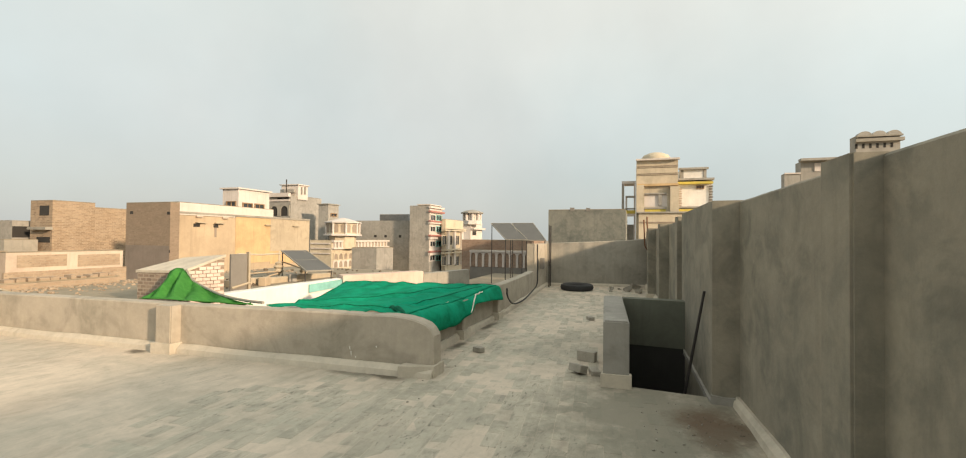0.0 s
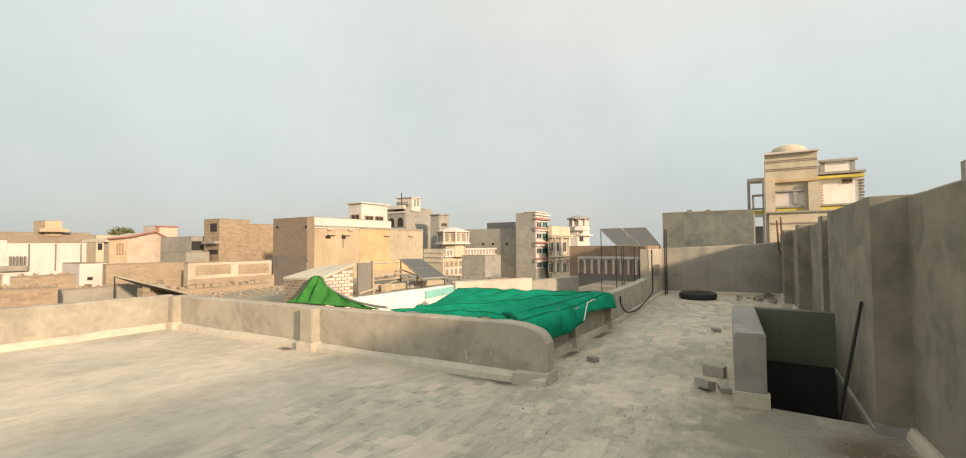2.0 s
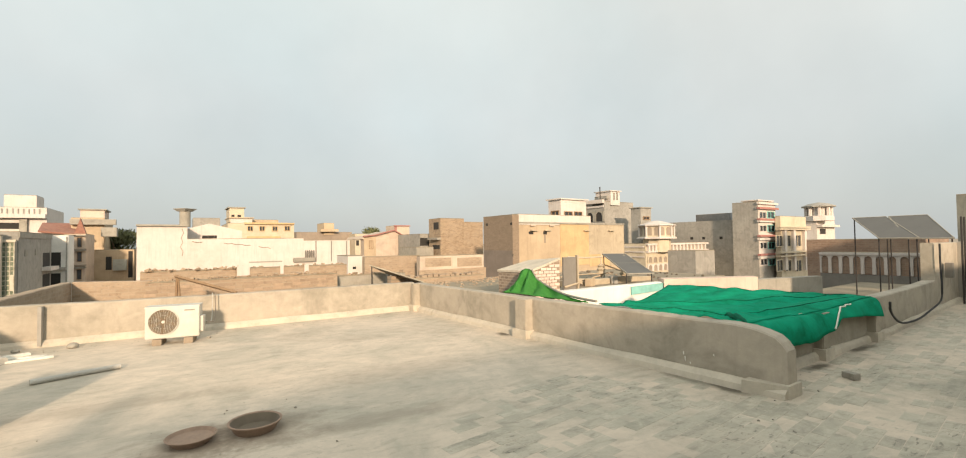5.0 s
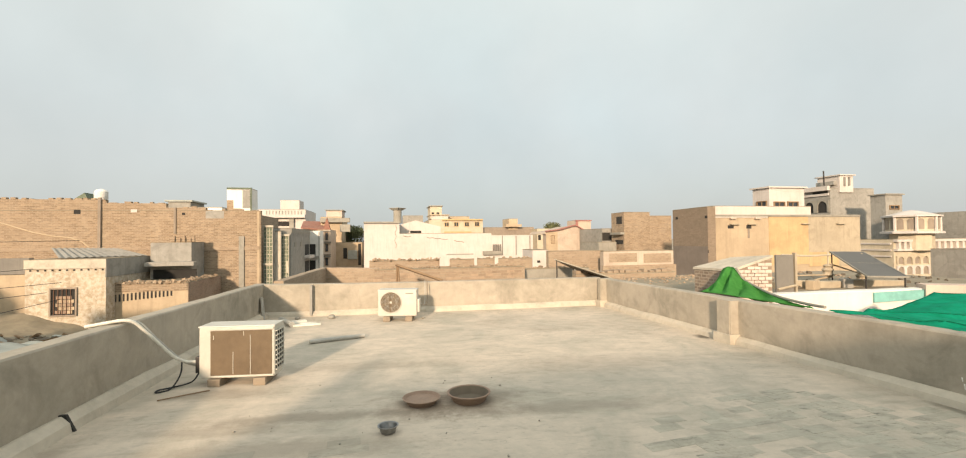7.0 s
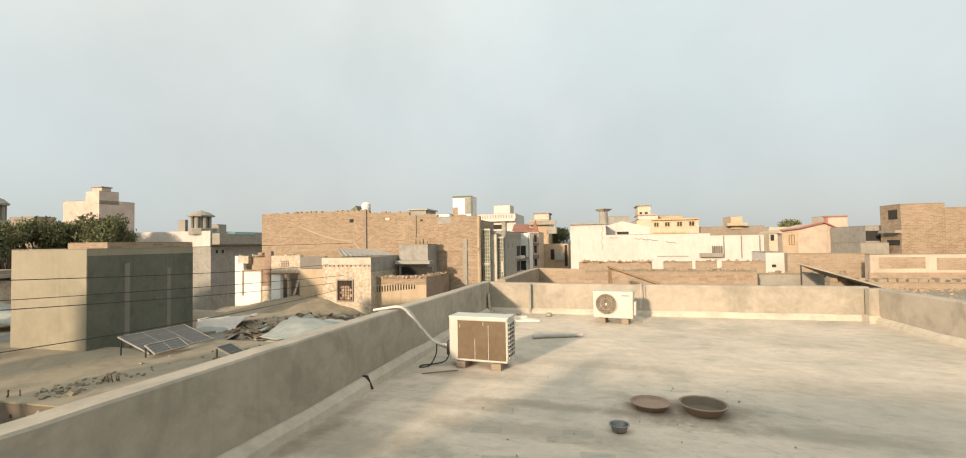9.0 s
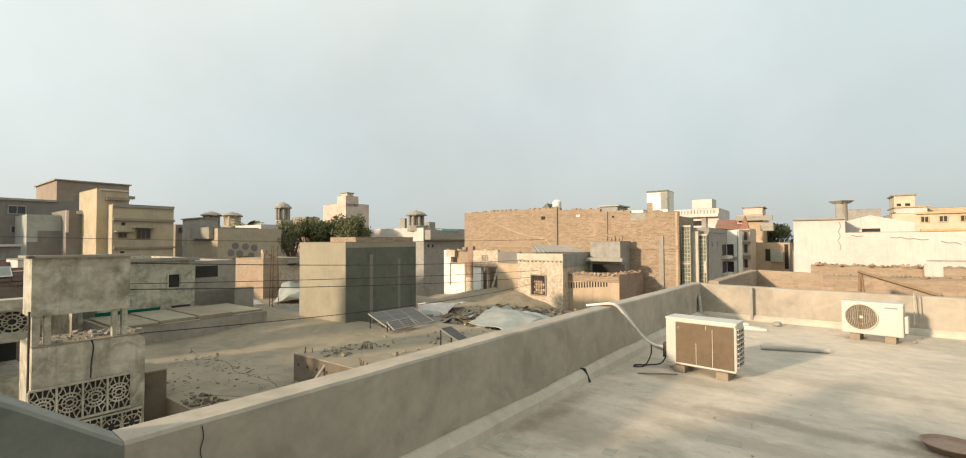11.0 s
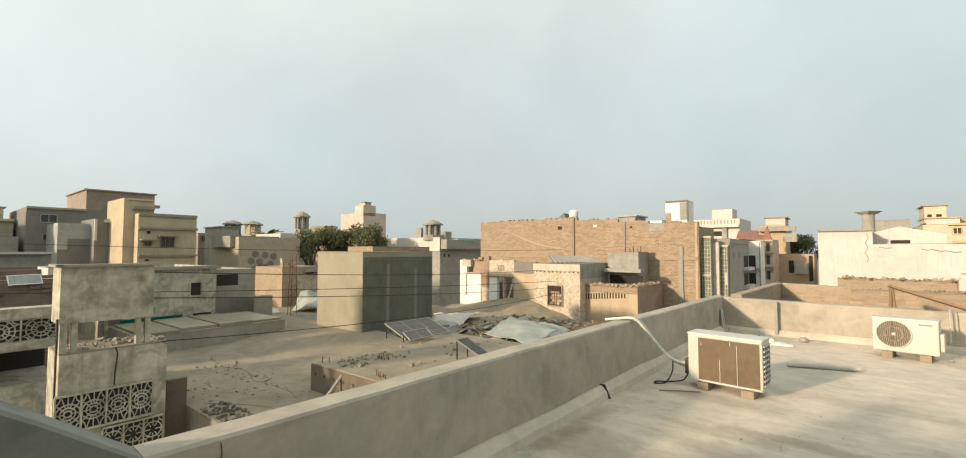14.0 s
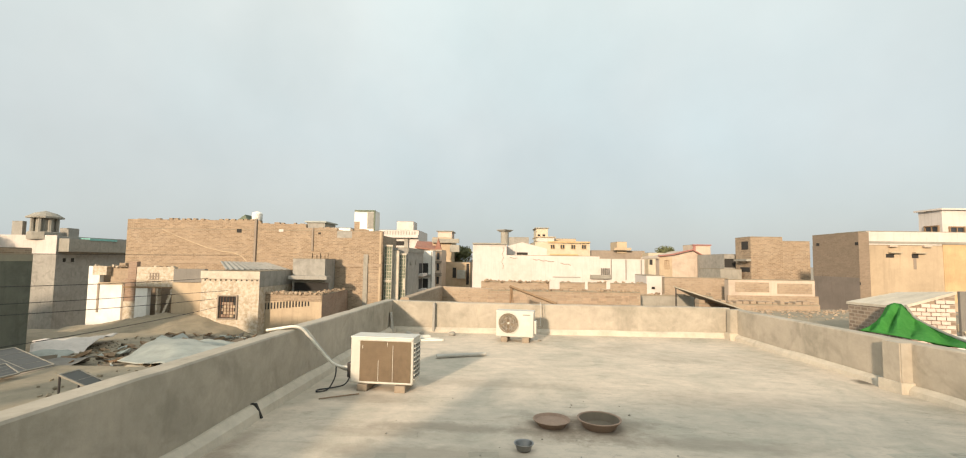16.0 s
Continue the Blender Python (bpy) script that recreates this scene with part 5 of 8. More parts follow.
RED_ROOF = [(-6.51, 44.56, 2.70), (-4.10, 44.92, 2.46), (-4.86, 48.35, 3.40), (-6.87, 48.05, 3.43)]
brn = House("brown plaster house at the end of the lane", -5.01, -3.01, 46.45, 52.45, 3.75, "tan")
brn.block("ledge", "S", -5.01, -2.26, 3.22, 3.64, 0.5, "cement")
brn.hole("S", -4.01, 1.46, 3.26, 0.17)
brn.block("balcony", "S", -3.10, -2.16, 2.28, 2.98, 1.2, "cement")
h = House("top room of the brown house", -4.60, -3.11, 47.47, 50.47, 4.44, "pink", cap="cement", name="roof_room", z0=3.43)
h = House("low tan houses with stalls", -3.85, -0.96, 43.62, 48.62, 1.24, "tan")
h.hole("S", -2.47, 0.35, -0.25, 0.99)
h.block("awning", "S", -2.20, -1.40, -0.30, 0.53, 0.3, "sheet")
h.hole("S", -1.18, 0.27, -0.88, 2.01)
LANE_TREE = (-2.46, 51.61, 1.78)
# north
ww = House("long white-painted house wall with cracked plaster", -0.39, 2.29, 35.71, 44.71, 2.77, "white")
ww2 = House("lower part of the long white wall", 2.29, 9.63, 35.71, 44.71, 1.91, "white")
for pts in ([(-1.55, 1.62), (-1.3, 1.56), (-1.1, 1.60), (-0.8, 1.50), (-0.5, 1.52), (-0.2, 1.44), (0.1, 1.46)], [(0.6, 1.36), (0.9, 1.26), (1.2, 1.28), (1.4, 1.18)], [(-3.4, 1.75), (-3.1, 1.68), (-2.8, 1.70)]):
    part("crack", tube(bmesh.new(), [(u, ww2.v0 + 0.008, z + 7) for u, z in pts], 0.028, 5), "brown", ww2.ob, "brown crack in the plaster")
part("crack", tube(bmesh.new(), [(1.05 + du, ww.v0 - 0.002, z + 7) for du, z in ((0, 2.6), (0.08, 2.3), (-0.06, 2.0), (0.05, 1.7), (-0.1, 1.4), (0.06, 1.1), (0.0, 0.8))], 0.022, 5), "brown", ww.ob, "brown crack in the plaster")
ww2.block("slot", "S", 5.95, 8.13, 0.20, 0.29, 0.02, "greycem")
ww3 = House("white panelled wall with dark joints", 9.63, 13.15, 35.71, 43.71, 1.74, "white")
ww3.block("joint", "S", 10.50, 10.57, 0.12, 1.71, 0.03, "darkcem")
ww3.block("joint", "S", 11.66, 11.73, 0.10, 1.70, 0.03, "darkcem")
ww3.block("joint", "S", 12.85, 12.92, 0.07, 1.70, 0.03, "darkcem")
ww3.block("ledge", "S", 8.89, 10.42, 0.17, 0.47, 0.25, "cement")
ww3.block("bar", "S", 9.72, 9.77, 0.47, 1.01, 0.2, "darkcem")
ww3.block("bar", "S", 9.87, 9.92, 0.46, 1.00, 0.2, "darkcem")
ww3.block("bar", "S", 10.02, 10.07, 0.46, 1.00, 0.2, "darkcem")
ww3.block("bar", "S", 10.17, 10.22, 0.46, 1.00, 0.2, "darkcem")
ww3.block("bar", "S", 10.32, 10.37, 0.46, 1.00, 0.2, "darkcem")
ww.block("coping", "S", -0.42, 2.29, 2.75, 2.87, 0.15, "cement")
GABLE = [(2.30, 37.71, 1.95), (2.30, 37.71, 2.66), (3.63, 37.71, 3.04), (5.73, 37.71, 2.52), (5.73, 37.71, 1.94)]
GABLE_WIN = [(3.21, 37.71, 1.98), (4.12, 37.71, 2.19)]
TANK_ROUND = (2.19, 37.76, 3.14)
h = House("cream house with small square windows", 5.44, 10.91, 45.19, 51.19, 3.39, "cream")
h.window("S", 7.20, 0.38, 2.74, 0.38, frame_mat="orange")
h.window("S", 8.17, 0.39, 2.75, 0.38, frame_mat="orange")
h.window("S", 9.25, 0.40, 2.75, 0.38, frame_mat="orange")
h.window("S", 10.30, 0.41, 2.76, 0.39, frame_mat="orange")
h.block("ledge", "S", 6.72, 10.91, 3.33, 3.48, 0.2, "orange")
h.block("ledge", "S", 6.95, 9.69, 2.07, 2.23, 0.2, "orange")
h = House("white room on the cream house", 5.78, 7.54, 46.48, 50.48, 3.91, "white", cap="tan", name="roof_room", z0=3.09)
h = House("small cream tower on the cream house", 5.69, 6.87, 46.52, 49.52, 4.84, "cream", cap="cement", name="roof_room", z0=3.57)
h.hole("S", 5.97, 0.25, 4.03, 0.20)
h.hole("S", 6.47, 0.29, 4.03, 0.20)
h = House("tan sheds on the roof of the far house", 7.82, 10.07, 48.19, 51.19, 3.88, "tan", name="roof_room", z0=3.18)
h = House("low grey sheds on a far roof", 3.03, 5.18, 49.69, 52.69, 4.04, "greycem")
h = House("far tan house with a small stair tower", 12.95, 19.24, 53.86, 59.86, 2.82, "brown")
h = House("small stair tower on the far house", 15.93, 17.09, 53.72, 56.72, 3.87, "tan", name="roof_room", z0=2.52)
h.block("ledge", "S", 15.42, 17.43, 2.87, 3.17, 0.6, "tan")
FAR_BUSH = (22.23, 56.06, 2.94)
h = House("far cream house with one opening", 18.89, 21.66, 51.62, 56.62, 2.58, "cream")
h.hole("S", 19.18, 0.34, 1.22, 0.62)
redh = House("tan house with a red gable edge", 14.17, 18.0, 35.34, 36.13, 1.86, "rose")
redh.window("S", 14.75, 0.28, 1.03, 0.63)
redh.block("tan_coat", "S", 14.17, 15.16, -1.0, 1.95, 0.02, "tan")
RED_GABLE = [(14.01, 35.34, 1.86), (14.1, 35.34, 1.98), (15.16, 35.34, 2.10), (16.69, 35.34, 2.48), (17.60, 35.34, 1.98), (17.70, 35.34, 1.85)]
h = House("rose stair room with a red edge", 17.2, 18.6, 36.3, 38.2, 2.95, "rose", name="roof_room", z0=1.06)
h.block("roof_edge", "S", 17.15, 18.65, 2.9, 2.99, 0.08, "red")
h.block("corner", "S", 17.2, 17.42, 1.8, 2.9, 0.02, "red")
h = House("grey house with an open balcony", 16.95, 18.15, 30.93, 34.93, 2.11, "greycem")
h.hole("S", 17.45, 0.97, 1.23, 0.60)
h = House("pale low house before the gable", 15.9, 17.26, 29.35, 32.35, 1.12, "cement")
btw = House("tan brick tower house", 17.45, 19.44, 28.60, 30.4, 3.2, "brick")
btw.hole("W", 29.26, 0.78, 2.41, 0.53)
btw.block("ledge", "W", 28.58, 30.09, 1.66, 1.81, 0.3, "cement")
btw.hole("W", 29.29, 1.09, 0.98, 0.30)
h = House("tan brick wall of the house beside the tower", 19.44, 21.15, 28.62, 32.04, 2.95, "brick")
jw = House("pale tan garden wall with sunk panels", 10.16, 13.41, 17.19, 17.49, 0.88, "rose", name="garden_wall", z0=-3.00)
jw.block("sunk_panel", "S", 10.42, 11.69, 0.43, 0.80, 0.012, "brickold")
jw.block("brick_base", "S", 10.1, 13.5, -2.9, 0.30, 0.06, "brickold")
jw.block("sunk_panel", "S", 12.00, 13.30, 0.38, 0.77, 0.012, "brickold")
h = House("red-brown brick wall", 8.27, 10.88, 18.61, 18.91, 0.88, "brickold", name="brick_wall", z0=-3.00)
h = House("small white roof room", 7.88, 8.64, 19.64, 21.24, 0.91, "white", name="roof_room", z0=-1.30)
h.hole("S", 8.17, 0.15, 0.34, 0.11)
nb = House("old tan brick wall with a broken top", 1.01, 5.48, 13.05, 13.30, 0.60, "brickold", name="brick_wall", z0=-1.00)
lane_side = thing("brick_wall", "low brick roof wall along the lane, plastered top", "wall")
part("wall", wall_bm((-1.73, 14.3), (-1.60, 9.75), 0.2, -0.49, [(0, 0.64), (0.5, 0.645), (1, 0.64)]), "brickold", lane_side)
lane_back = thing("brick_wall", "low tan brick roof wall behind the parapet", "wall")
part("wall", wall_bm((-0.05, 14.12), (-1.72, 14.28), 0.2, -0.49, [(0, 0.60), (0.5, 0.62), (1, 0.635)]), "brickold", lane_back)
h = House("broken old brick wall behind the first", 0.73, 3.27, 16.76, 17.01, 0.68, "brickold", name="brick_wall", z0=-1.00)
h = House("whitewashed patches of an old brick wall", 3.25, 6.87, 16.60, 16.85, 0.69, "brickold", name="brick_wall", z0=-1.00)
h.block("patch", "S", 3.27, 3.64, 0.47, 0.79, 0.03, "white")
h.block("patch", "S", 4.58, 4.68, 0.47, 0.78, 0.03, "white")
h.block("patch", "S", 5.37, 5.51, 0.49, 0.76, 0.03, "white")
h = House("low cement wall beyond the parapet", 5.73, 7.97, 13.87, 14.12, 0.46, "cement", name="cement_wall", z0=-1.00)
PANEL_NE = [(6.54, 13.35, 0.79), (7.34, 13.85, 0.46), (7.27, 10.06, 0.20), (6.47, 9.56, 0.53)]
# east
brk = House("brown brick house with plastered and orange walls", 16.41, 25.26, 18.71, 21.56, 2.34, "tan")
brkw = House("dark brick side of the plastered house", 16.0, 16.42, 18.3, 20.95, 2.84, "brickdk")
brk.block("orange_coat", "S", 19.74, 22.06, 0.04, 2.46, 0.02, "orange")
brk.block("grey_coat", "S", 22.06, 25.27, -0.09, 2.41, 0.015, "sandgrey")
brk.block("orange_coat", "S", 22.08, 23.9, -0.09, 0.62, 0.022, "orange")
brk.block("coping", "S", 16.41, 25.26, 2.41, 2.51, 0.06, "cement")
brk.hole("S", 17.58, 0.33, 1.84, 0.15)
brk.hole("S", 18.60, 0.27, 1.83, 0.17)
brk.hole("S", 21.69, 0.29, 1.82, 0.24)
brk.hole("S", 23.84, 0.33, 1.65, 0.35)
for u in (17.74, 18.73, 21.84, 24.0):
    brk.block("hood", "S", u - 0.24, u + 0.24, 2.02, 2.07, 0.16, "sandgrey")
for u in (17.5, 18.9):
    brk.block("beam_end", "S", u, u + 0.32, 2.28, 2.37, 0.12, "rose")
brk.block("stain", "S", 18.52, 18.64, 1.37, 1.82, 0.012, "brown")
brk.block("stain", "S", 21.67, 21.81, 1.35, 1.85, 0.012, "brown")
brkw.block("lower_coat", "W", 18.32, 20.93, -0.6, 1.0, 0.012, "rosebrown")
brkw.hole("W", 20.61, 0.19, 2.36, 0.13)
brkw.hole("W", 18.40, 0.17, 2.32, 0.13)
brkw.hole("W", 20.53, 0.18, 0.66, 0.13)
brkw.hole("W", 18.38, 0.17, 0.70, 0.13)
brkw.hole("W", 19.15, 0.17, 0.74, 0.13)
h = House("cream roof parapet with peeling paint", 17.81, 23.84, 20.16, 22.0, 3.02, "white", name="roof_room", z0=2.07)
whb = House("cream tower room with three windows", 24.53, 27.13, 23.59, 24.89, 4.44, "white", cap="white", name="roof_room", z0=2.46)
whb.window("S", 25.24, 0.70, 3.20, 0.33)
whb.window("S", 26.23, 0.71, 3.20, 0.34)
whb.window("W", 24.15, 0.69, 3.33, 0.27)
ctw = House("bare cement tower house", 36.45, 40.86, 29.90, 32.43, 5.26, "greycem")
ctw.block("ledge", "W", 29.90, 32.43, 5.10, 5.46, 0.3, "white")
arch_row(ctw, "W", 29.97, 32.34, 3.32, 4.33, 2, "cement", "void")
ctw.block("band", "W", 29.97, 32.35, 4.69, 4.87, 0.1, "white")
ctw.hole("W", 30.77, 1.35, 4.88, 0.18)
h = House("white railed top of the cement tower", 37.24, 38.58, 29.75, 31.69, 6.29, "white", cap="white", name="roof_room", z0=4.92)
h.block("slat", "S", 37.61, 37.79, 5.43, 6.15, 0.05, "darkcem")
h.block("slat", "S", 38.07, 38.26, 5.47, 6.20, 0.05, "darkcem")
h.block("rail", "W", 30.01, 31.57, 5.56, 5.87, 0.3, "greycem")
ANTENNA = ((35.87, 30.56, 5.98), (35.84, 30.59, 6.76))
h = House("small cement stair room", 36.95, 38.49, 26.11, 27.17, 4.37, "greycem", cap="cement")
h.window("S", 37.72, 0.77, 3.35, 0.20)
DOME_BALCONY = (36.09, 23.88, 0.91)
bal = House("ornate cream house with arched windows", 33.93, 43.03, 23.46, 25.61, 1.12, "cream")
arch_row(bal, "S", 34.11, 36.87, -0.49, 0.04, 4, "cream", "brown")
arch_row(bal, "S", 34.11, 36.87, -1.18, -0.60, 4, "white", "brown")
bal.block("rail", "S", 33.93, 43.03, 0.97, 1.13, 0.25, "white")
bal.block("rail", "S", 33.94, 43.03, 0.38, 0.52, 0.25, "white")
for i in range(17):
    u = 34.11 + 0.44 * i + 0.0052 * i * i
    bal.block("baluster", "S", u, u + 0.2, 0.48, 1.0, 0.2, "white")
bal.block("stripe", "W", 23.58, 25.54, 0.80, 0.91, 0.08, "white")
bal.block("stripe", "W", 23.58, 25.54, 0.38, 0.49, 0.08, "white")
bal.block("stripe", "W", 23.58, 25.53, -0.03, 0.07, 0.08, "white")
House("low grey cement box", 24.00, 25.83, 13.16, 14.76, 0.83, "greycem")
lg = House("long grey cement house", 43.54, 50.54, 18.93, 27.62, 3.15, "greycem", rim=0.3)
lg.hole("W", 25.18, 0.30, 1.40, 0.25)
lg.hole("W", 23.97, 0.29, 1.40, 0.25)
lg.hole("W", 22.29, 0.28, 1.40, 0.25)
lg.hole("W", 21.08, 0.27, 1.40, 0.24)
h = House("blue-grey roof sheet on the cement house", 45.41, 48.41, 22.31, 25.81, 3.87, "steel", name="roof_shed", z0=2.92)
col = House("cement tower house with painted balconies", 42.60, 45.78, 18.58, 20.72, 4.56, "greycem")
col.block("painted_front", "S", 42.64, 45.74, -0.95, 4.34, 0.005, "white")
col.block("balcony_band", "S", 42.46, 45.93, 4.35, 4.53, 0.2, "white")
col.block("balcony_band", "S", 42.45, 45.92, 3.92, 4.10, 0.24, "red")
col.block("balcony_band", "S", 42.44, 45.91, 2.96, 3.14, 0.24, "red")
col.block("balcony_band", "S", 42.44, 45.91, 2.81, 2.99, 0.2, "white")
col.block("balcony_band", "S", 42.43, 45.89, 1.55, 1.73, 0.24, "red")
col.block("balcony_band", "S", 42.43, 45.89, 1.27, 1.46, 0.2, "white")
col.block("balcony_band", "S", 42.42, 45.87, -0.04, 0.13, 0.24, "red")
col.block("balcony_band", "S", 42.41, 45.87, -0.28, -0.10, 0.2, "white")
col.window("S", 43.37, 1.15, 3.18, 0.48, frame_mat="white")
col.window("S", 44.84, 1.21, 3.22, 0.49, frame_mat="turq")
col.window("S", 43.36, 1.15, 2.05, 0.47, frame_mat="white")
col.window("S", 44.83, 1.21, 2.06, 0.49, frame_mat="turq")
col.window("S", 43.34, 1.14, 0.57, 0.47, frame_mat="white")
col.window("S", 44.81, 1.21, 0.54, 0.49, frame_mat="turq")
col.window("S", 43.33, 1.14, -0.82, 0.47, frame_mat="white")
col.window("S", 44.80, 1.21, -0.89, 0.49, frame_mat="turq")
h = House("white cap room of the tower house", 42.96, 45.54, 18.75, 19.97, 4.67, "white", cap="white", name="roof_room", z0=4.17)
ce = House("cream house with columns", 45.08, 50.23, 17.90, 18.33, 3.34, "cream")
ce.window("S", 44.67, 1.08, 0.73, 0.90, frame_mat="cream")
ce.window("S", 46.26, 1.14, 0.71, 0.93, frame_mat="cream")
ce.window("S", 48.29, 1.23, 0.68, 0.97, frame_mat="cream")
ce.window("S", 44.65, 1.07, -1.37, 0.90, frame_mat="cream")
ce.window("S", 46.23, 1.14, -1.46, 0.93, frame_mat="cream")
ce.window("S", 48.26, 1.23, -1.57, 0.96, frame_mat="cream")
ce.block("ledge", "S", 44.07, 50.21, 2.33, 2.46, 0.4, "cream")
ce.block("ledge", "S", 44.07, 50.21, 2.14, 2.27, 0.4, "cream")
ce.block("ledge", "S", 44.05, 50.17, 0.13, 0.26, 0.4, "cream")
ce.block("ledge", "S", 44.04, 50.17, -0.18, -0.06, 0.4, "cream")
ce.block("column", "S", 45.28, 45.68, -1.33, 2.19, 0.25, "white")
ce.block("column", "S", 46.99, 47.41, -1.42, 2.21, 0.25, "white")
ce.block("column", "S", 49.25, 49.71, -1.54, 2.24, 0.25, "white")
h = House("far white house with a pitched turret", 67.67, 73.34, 23.25, 24.77, 3.86, "white")
h.block("balcony", "S", 67.65, 73.31, 2.73, 3.01, 0.6, "white")
h.hole("S", 69.47, 1.80, 1.84, 0.69)
TURRET_EAST = (68.68, 23.37, 3.80)
House("low red-brown house with white arches", 27.23, 31.23, 5.08, 9.32, 1.33, "brickdull")
h = House("arcade of white arches on red brick", 25.30, 25.90, 4.68, 8.09, 0.78, "brickred", name="arcade", z0=-3.00)
arch_row(h, "W", 4.69, 8.09, -0.09, 0.72, 9, "white", "brickdull")
h.block("grey_base", "W", 4.68, 8.09, -1.6, -0.10, 0.03, "darkcem")
h.block("coping", "W", 4.68, 8.09, 0.70, 0.80, 0.14, "white")
# far end of the passage
dk = House("dark grey cement block house", 20.67, 25.67, -0.09, 2.99, 2.65, "tallwest")
dk.block("stub", "W", 1.92, 2.10, 2.61, 2.75, 0.02, "darkcem")
dk.block("stub", "W", 1.29, 1.46, 2.59, 2.73, 0.02, "darkcem")
yl = House("tall cream house front with yellow bands", 35.70, 39.70, -3.33, -0.62, 7.02, "cream")
for z in (5.98, 6.08, 6.5, 6.6):
    yl.block("groove", "W", -3.33, -0.62, z, z + 0.035, 0.04, "brown")
yl.block("eave", "W", -3.42, -0.58, 7.0, 7.12, 0.3, "white")
yl.block("recess", "W", -2.63, -1.09, 3.77, 4.63, 0.01, "white")
yl.block("ledge", "W", -3.36, -0.67, 5.21, 5.36, 0.25, "orange")
yl.block("column", "W", -1.13, -0.62, 3.35, 5.28, 0.3, "cream")
yl.block("column", "W", -3.38, -2.82, 3.28, 5.14, 0.3, "cream")
yl.block("rail", "W", -2.55, -1.20, 3.36, 3.58, 0.05, "yelband")
yl.block("coping", "W", -2.6, -1.15, 3.62, 3.72, 0.12, "greycem")
yl.block("canopy", "W", -2.6, -1.1, 4.62, 4.72, 0.15, "greycem")
yl.block("post", "W", -2.29, -2.07, 3.85, 4.66, 0.1, "greycem")
yl.window("W", -3.06, 0.26, 4.17, 0.31)
yl.block("lintel", "W", -2.60, -1.10, 4.58, 4.67, 0.03, "brown")
CREAM_DOME = (36.70, -2.0, 7.66)
h = House("cream front below the tall house", 34.17, 36.17, -4.38, -0.76, 3.24, "cream", cap="greycem")
h.block("groove", "W", -4.37, -0.75, 2.58, 2.66, 0.05, "brown")
porch = thing("porch", "open white porch frame with yellow bands on the cream house", "porch", TOWN_M @ Matrix.Translation((37.74, 0, 1.2)))
for v0, v1, z0, z1, x0, x1, mt, nm in ((-0.58, 0.42, 5.66, 5.86, 0, 1.6, "white", "slab"), (-0.58, 0.14, 4.62, 4.74, -0.1, 0.3, "greycem", "slab"), (-0.58, 0.2, 3.72, 3.82, -0.1, 0.3, "greycem", "slab"),
                                       (-0.58, 0.18, 3.40, 3.66, -0.05, 0.25, "yelband", "band"), (-0.58, 0.18, 3.2, 3.40, -0.04, 0.25, "white", "band"), (0.24, 0.42, 1.2, 5.66, 0, 0.16, "greycem", "column"),
                                       (0.02, 0.15, 1.2, 4.62, 0.0, 0.14, "white", "column"), (-0.58, -0.45, 1.2, 5.66, 0.0, 0.14, "white", "column"), (-0.45, 0.24, 1.2, 2.6, 0.5, 0.7, "greycem", "wall")):
    part(nm, boxed(x0, x1, v0, v1, z0 - 1.2, z1 - 1.2), mt, porch)
for i in range(10):
    part("stone_quoin", boxed(-0.03, 0.15, 0.03 - 0.03 * (i % 2), 0.14, 0.3 + i * 0.24, 0.46 + i * 0.24), "darkcem", porch)
h = House("white wing with yellow bands", 37.47, 41.47, -5.72, -3.36, 5.74, "chalk")
h.block("eave", "W", -5.80, -3.36, 5.72, 5.86, 0.5, "greycem")
h.block("band", "W", -5.74, -3.36, 5.46, 5.62, 0.42, "yelband")
h.block("eave", "W", -5.72, -3.4, 3.74, 3.86, 0.4, "greycem")
h.block("band", "W", -5.70, -3.4, 3.48, 3.68, 0.35, "yelband")
for i in range(8):
    h.block("stone_quoin", "W", -5.74 - 0.03 * (i % 2), -5.52, 3.9 + i * 0.19, 4.02 + i * 0.19, 0.08, "darkcem")
    h.block("stone_quoin", "W", -3.72 - 0.03 * (i % 2), -3.56, 3.9 + i * 0.17, 4.0 + i * 0.17, 0.08, "rose")
h.window("W", -4.95, 0.42, 5.18, 0.16, bars=2)
h = House("white top room of the white wing", 38.46, 41.46, -5.5, -3.75, 6.7, "chalk", name="roof_room", z0=5.74)
h.block("eave", "W", -5.62, -3.6, 6.66, 6.80, 0.25, "greycem")
h.block("corner", "W", -5.5, -5.3, 5.8, 6.66, 0.04, "greycem")
h.block("corner", "W", -3.95, -3.75, 5.8, 6.66, 0.04, "greycem")
h = House("grey-white roof rooms beyond the tall wall", 24.55, 25.2, -9.2, -7.2, 4.86, "greycem")
h.block("eave", "W", -9.25, -7.12, 4.88, 4.98, 0.35, "greycem")
h.block("panel", "W", -9.1, -7.7, 4.45, 4.80, 0.04, "white")
h = House("low grey roof parapet beyond the tall wall", 24.55, 25.0, -7.19, -6.6, 4.36, "greycem")
h.block("coping", "W", -7.19, -6.6, 4.36, 4.42, 0.05, "white")
h = House("cement turret room with a scalloped top", 15.61, 15.95, -6.61, -5.70, 4.12, "greycem")
h.block("ledge", "W", -6.65, -5.66, 3.98, 4.06, 0.12, "cement")
h.block("ledge", "W", -6.63, -5.68, 4.10, 4.14, 0.10, "cement")
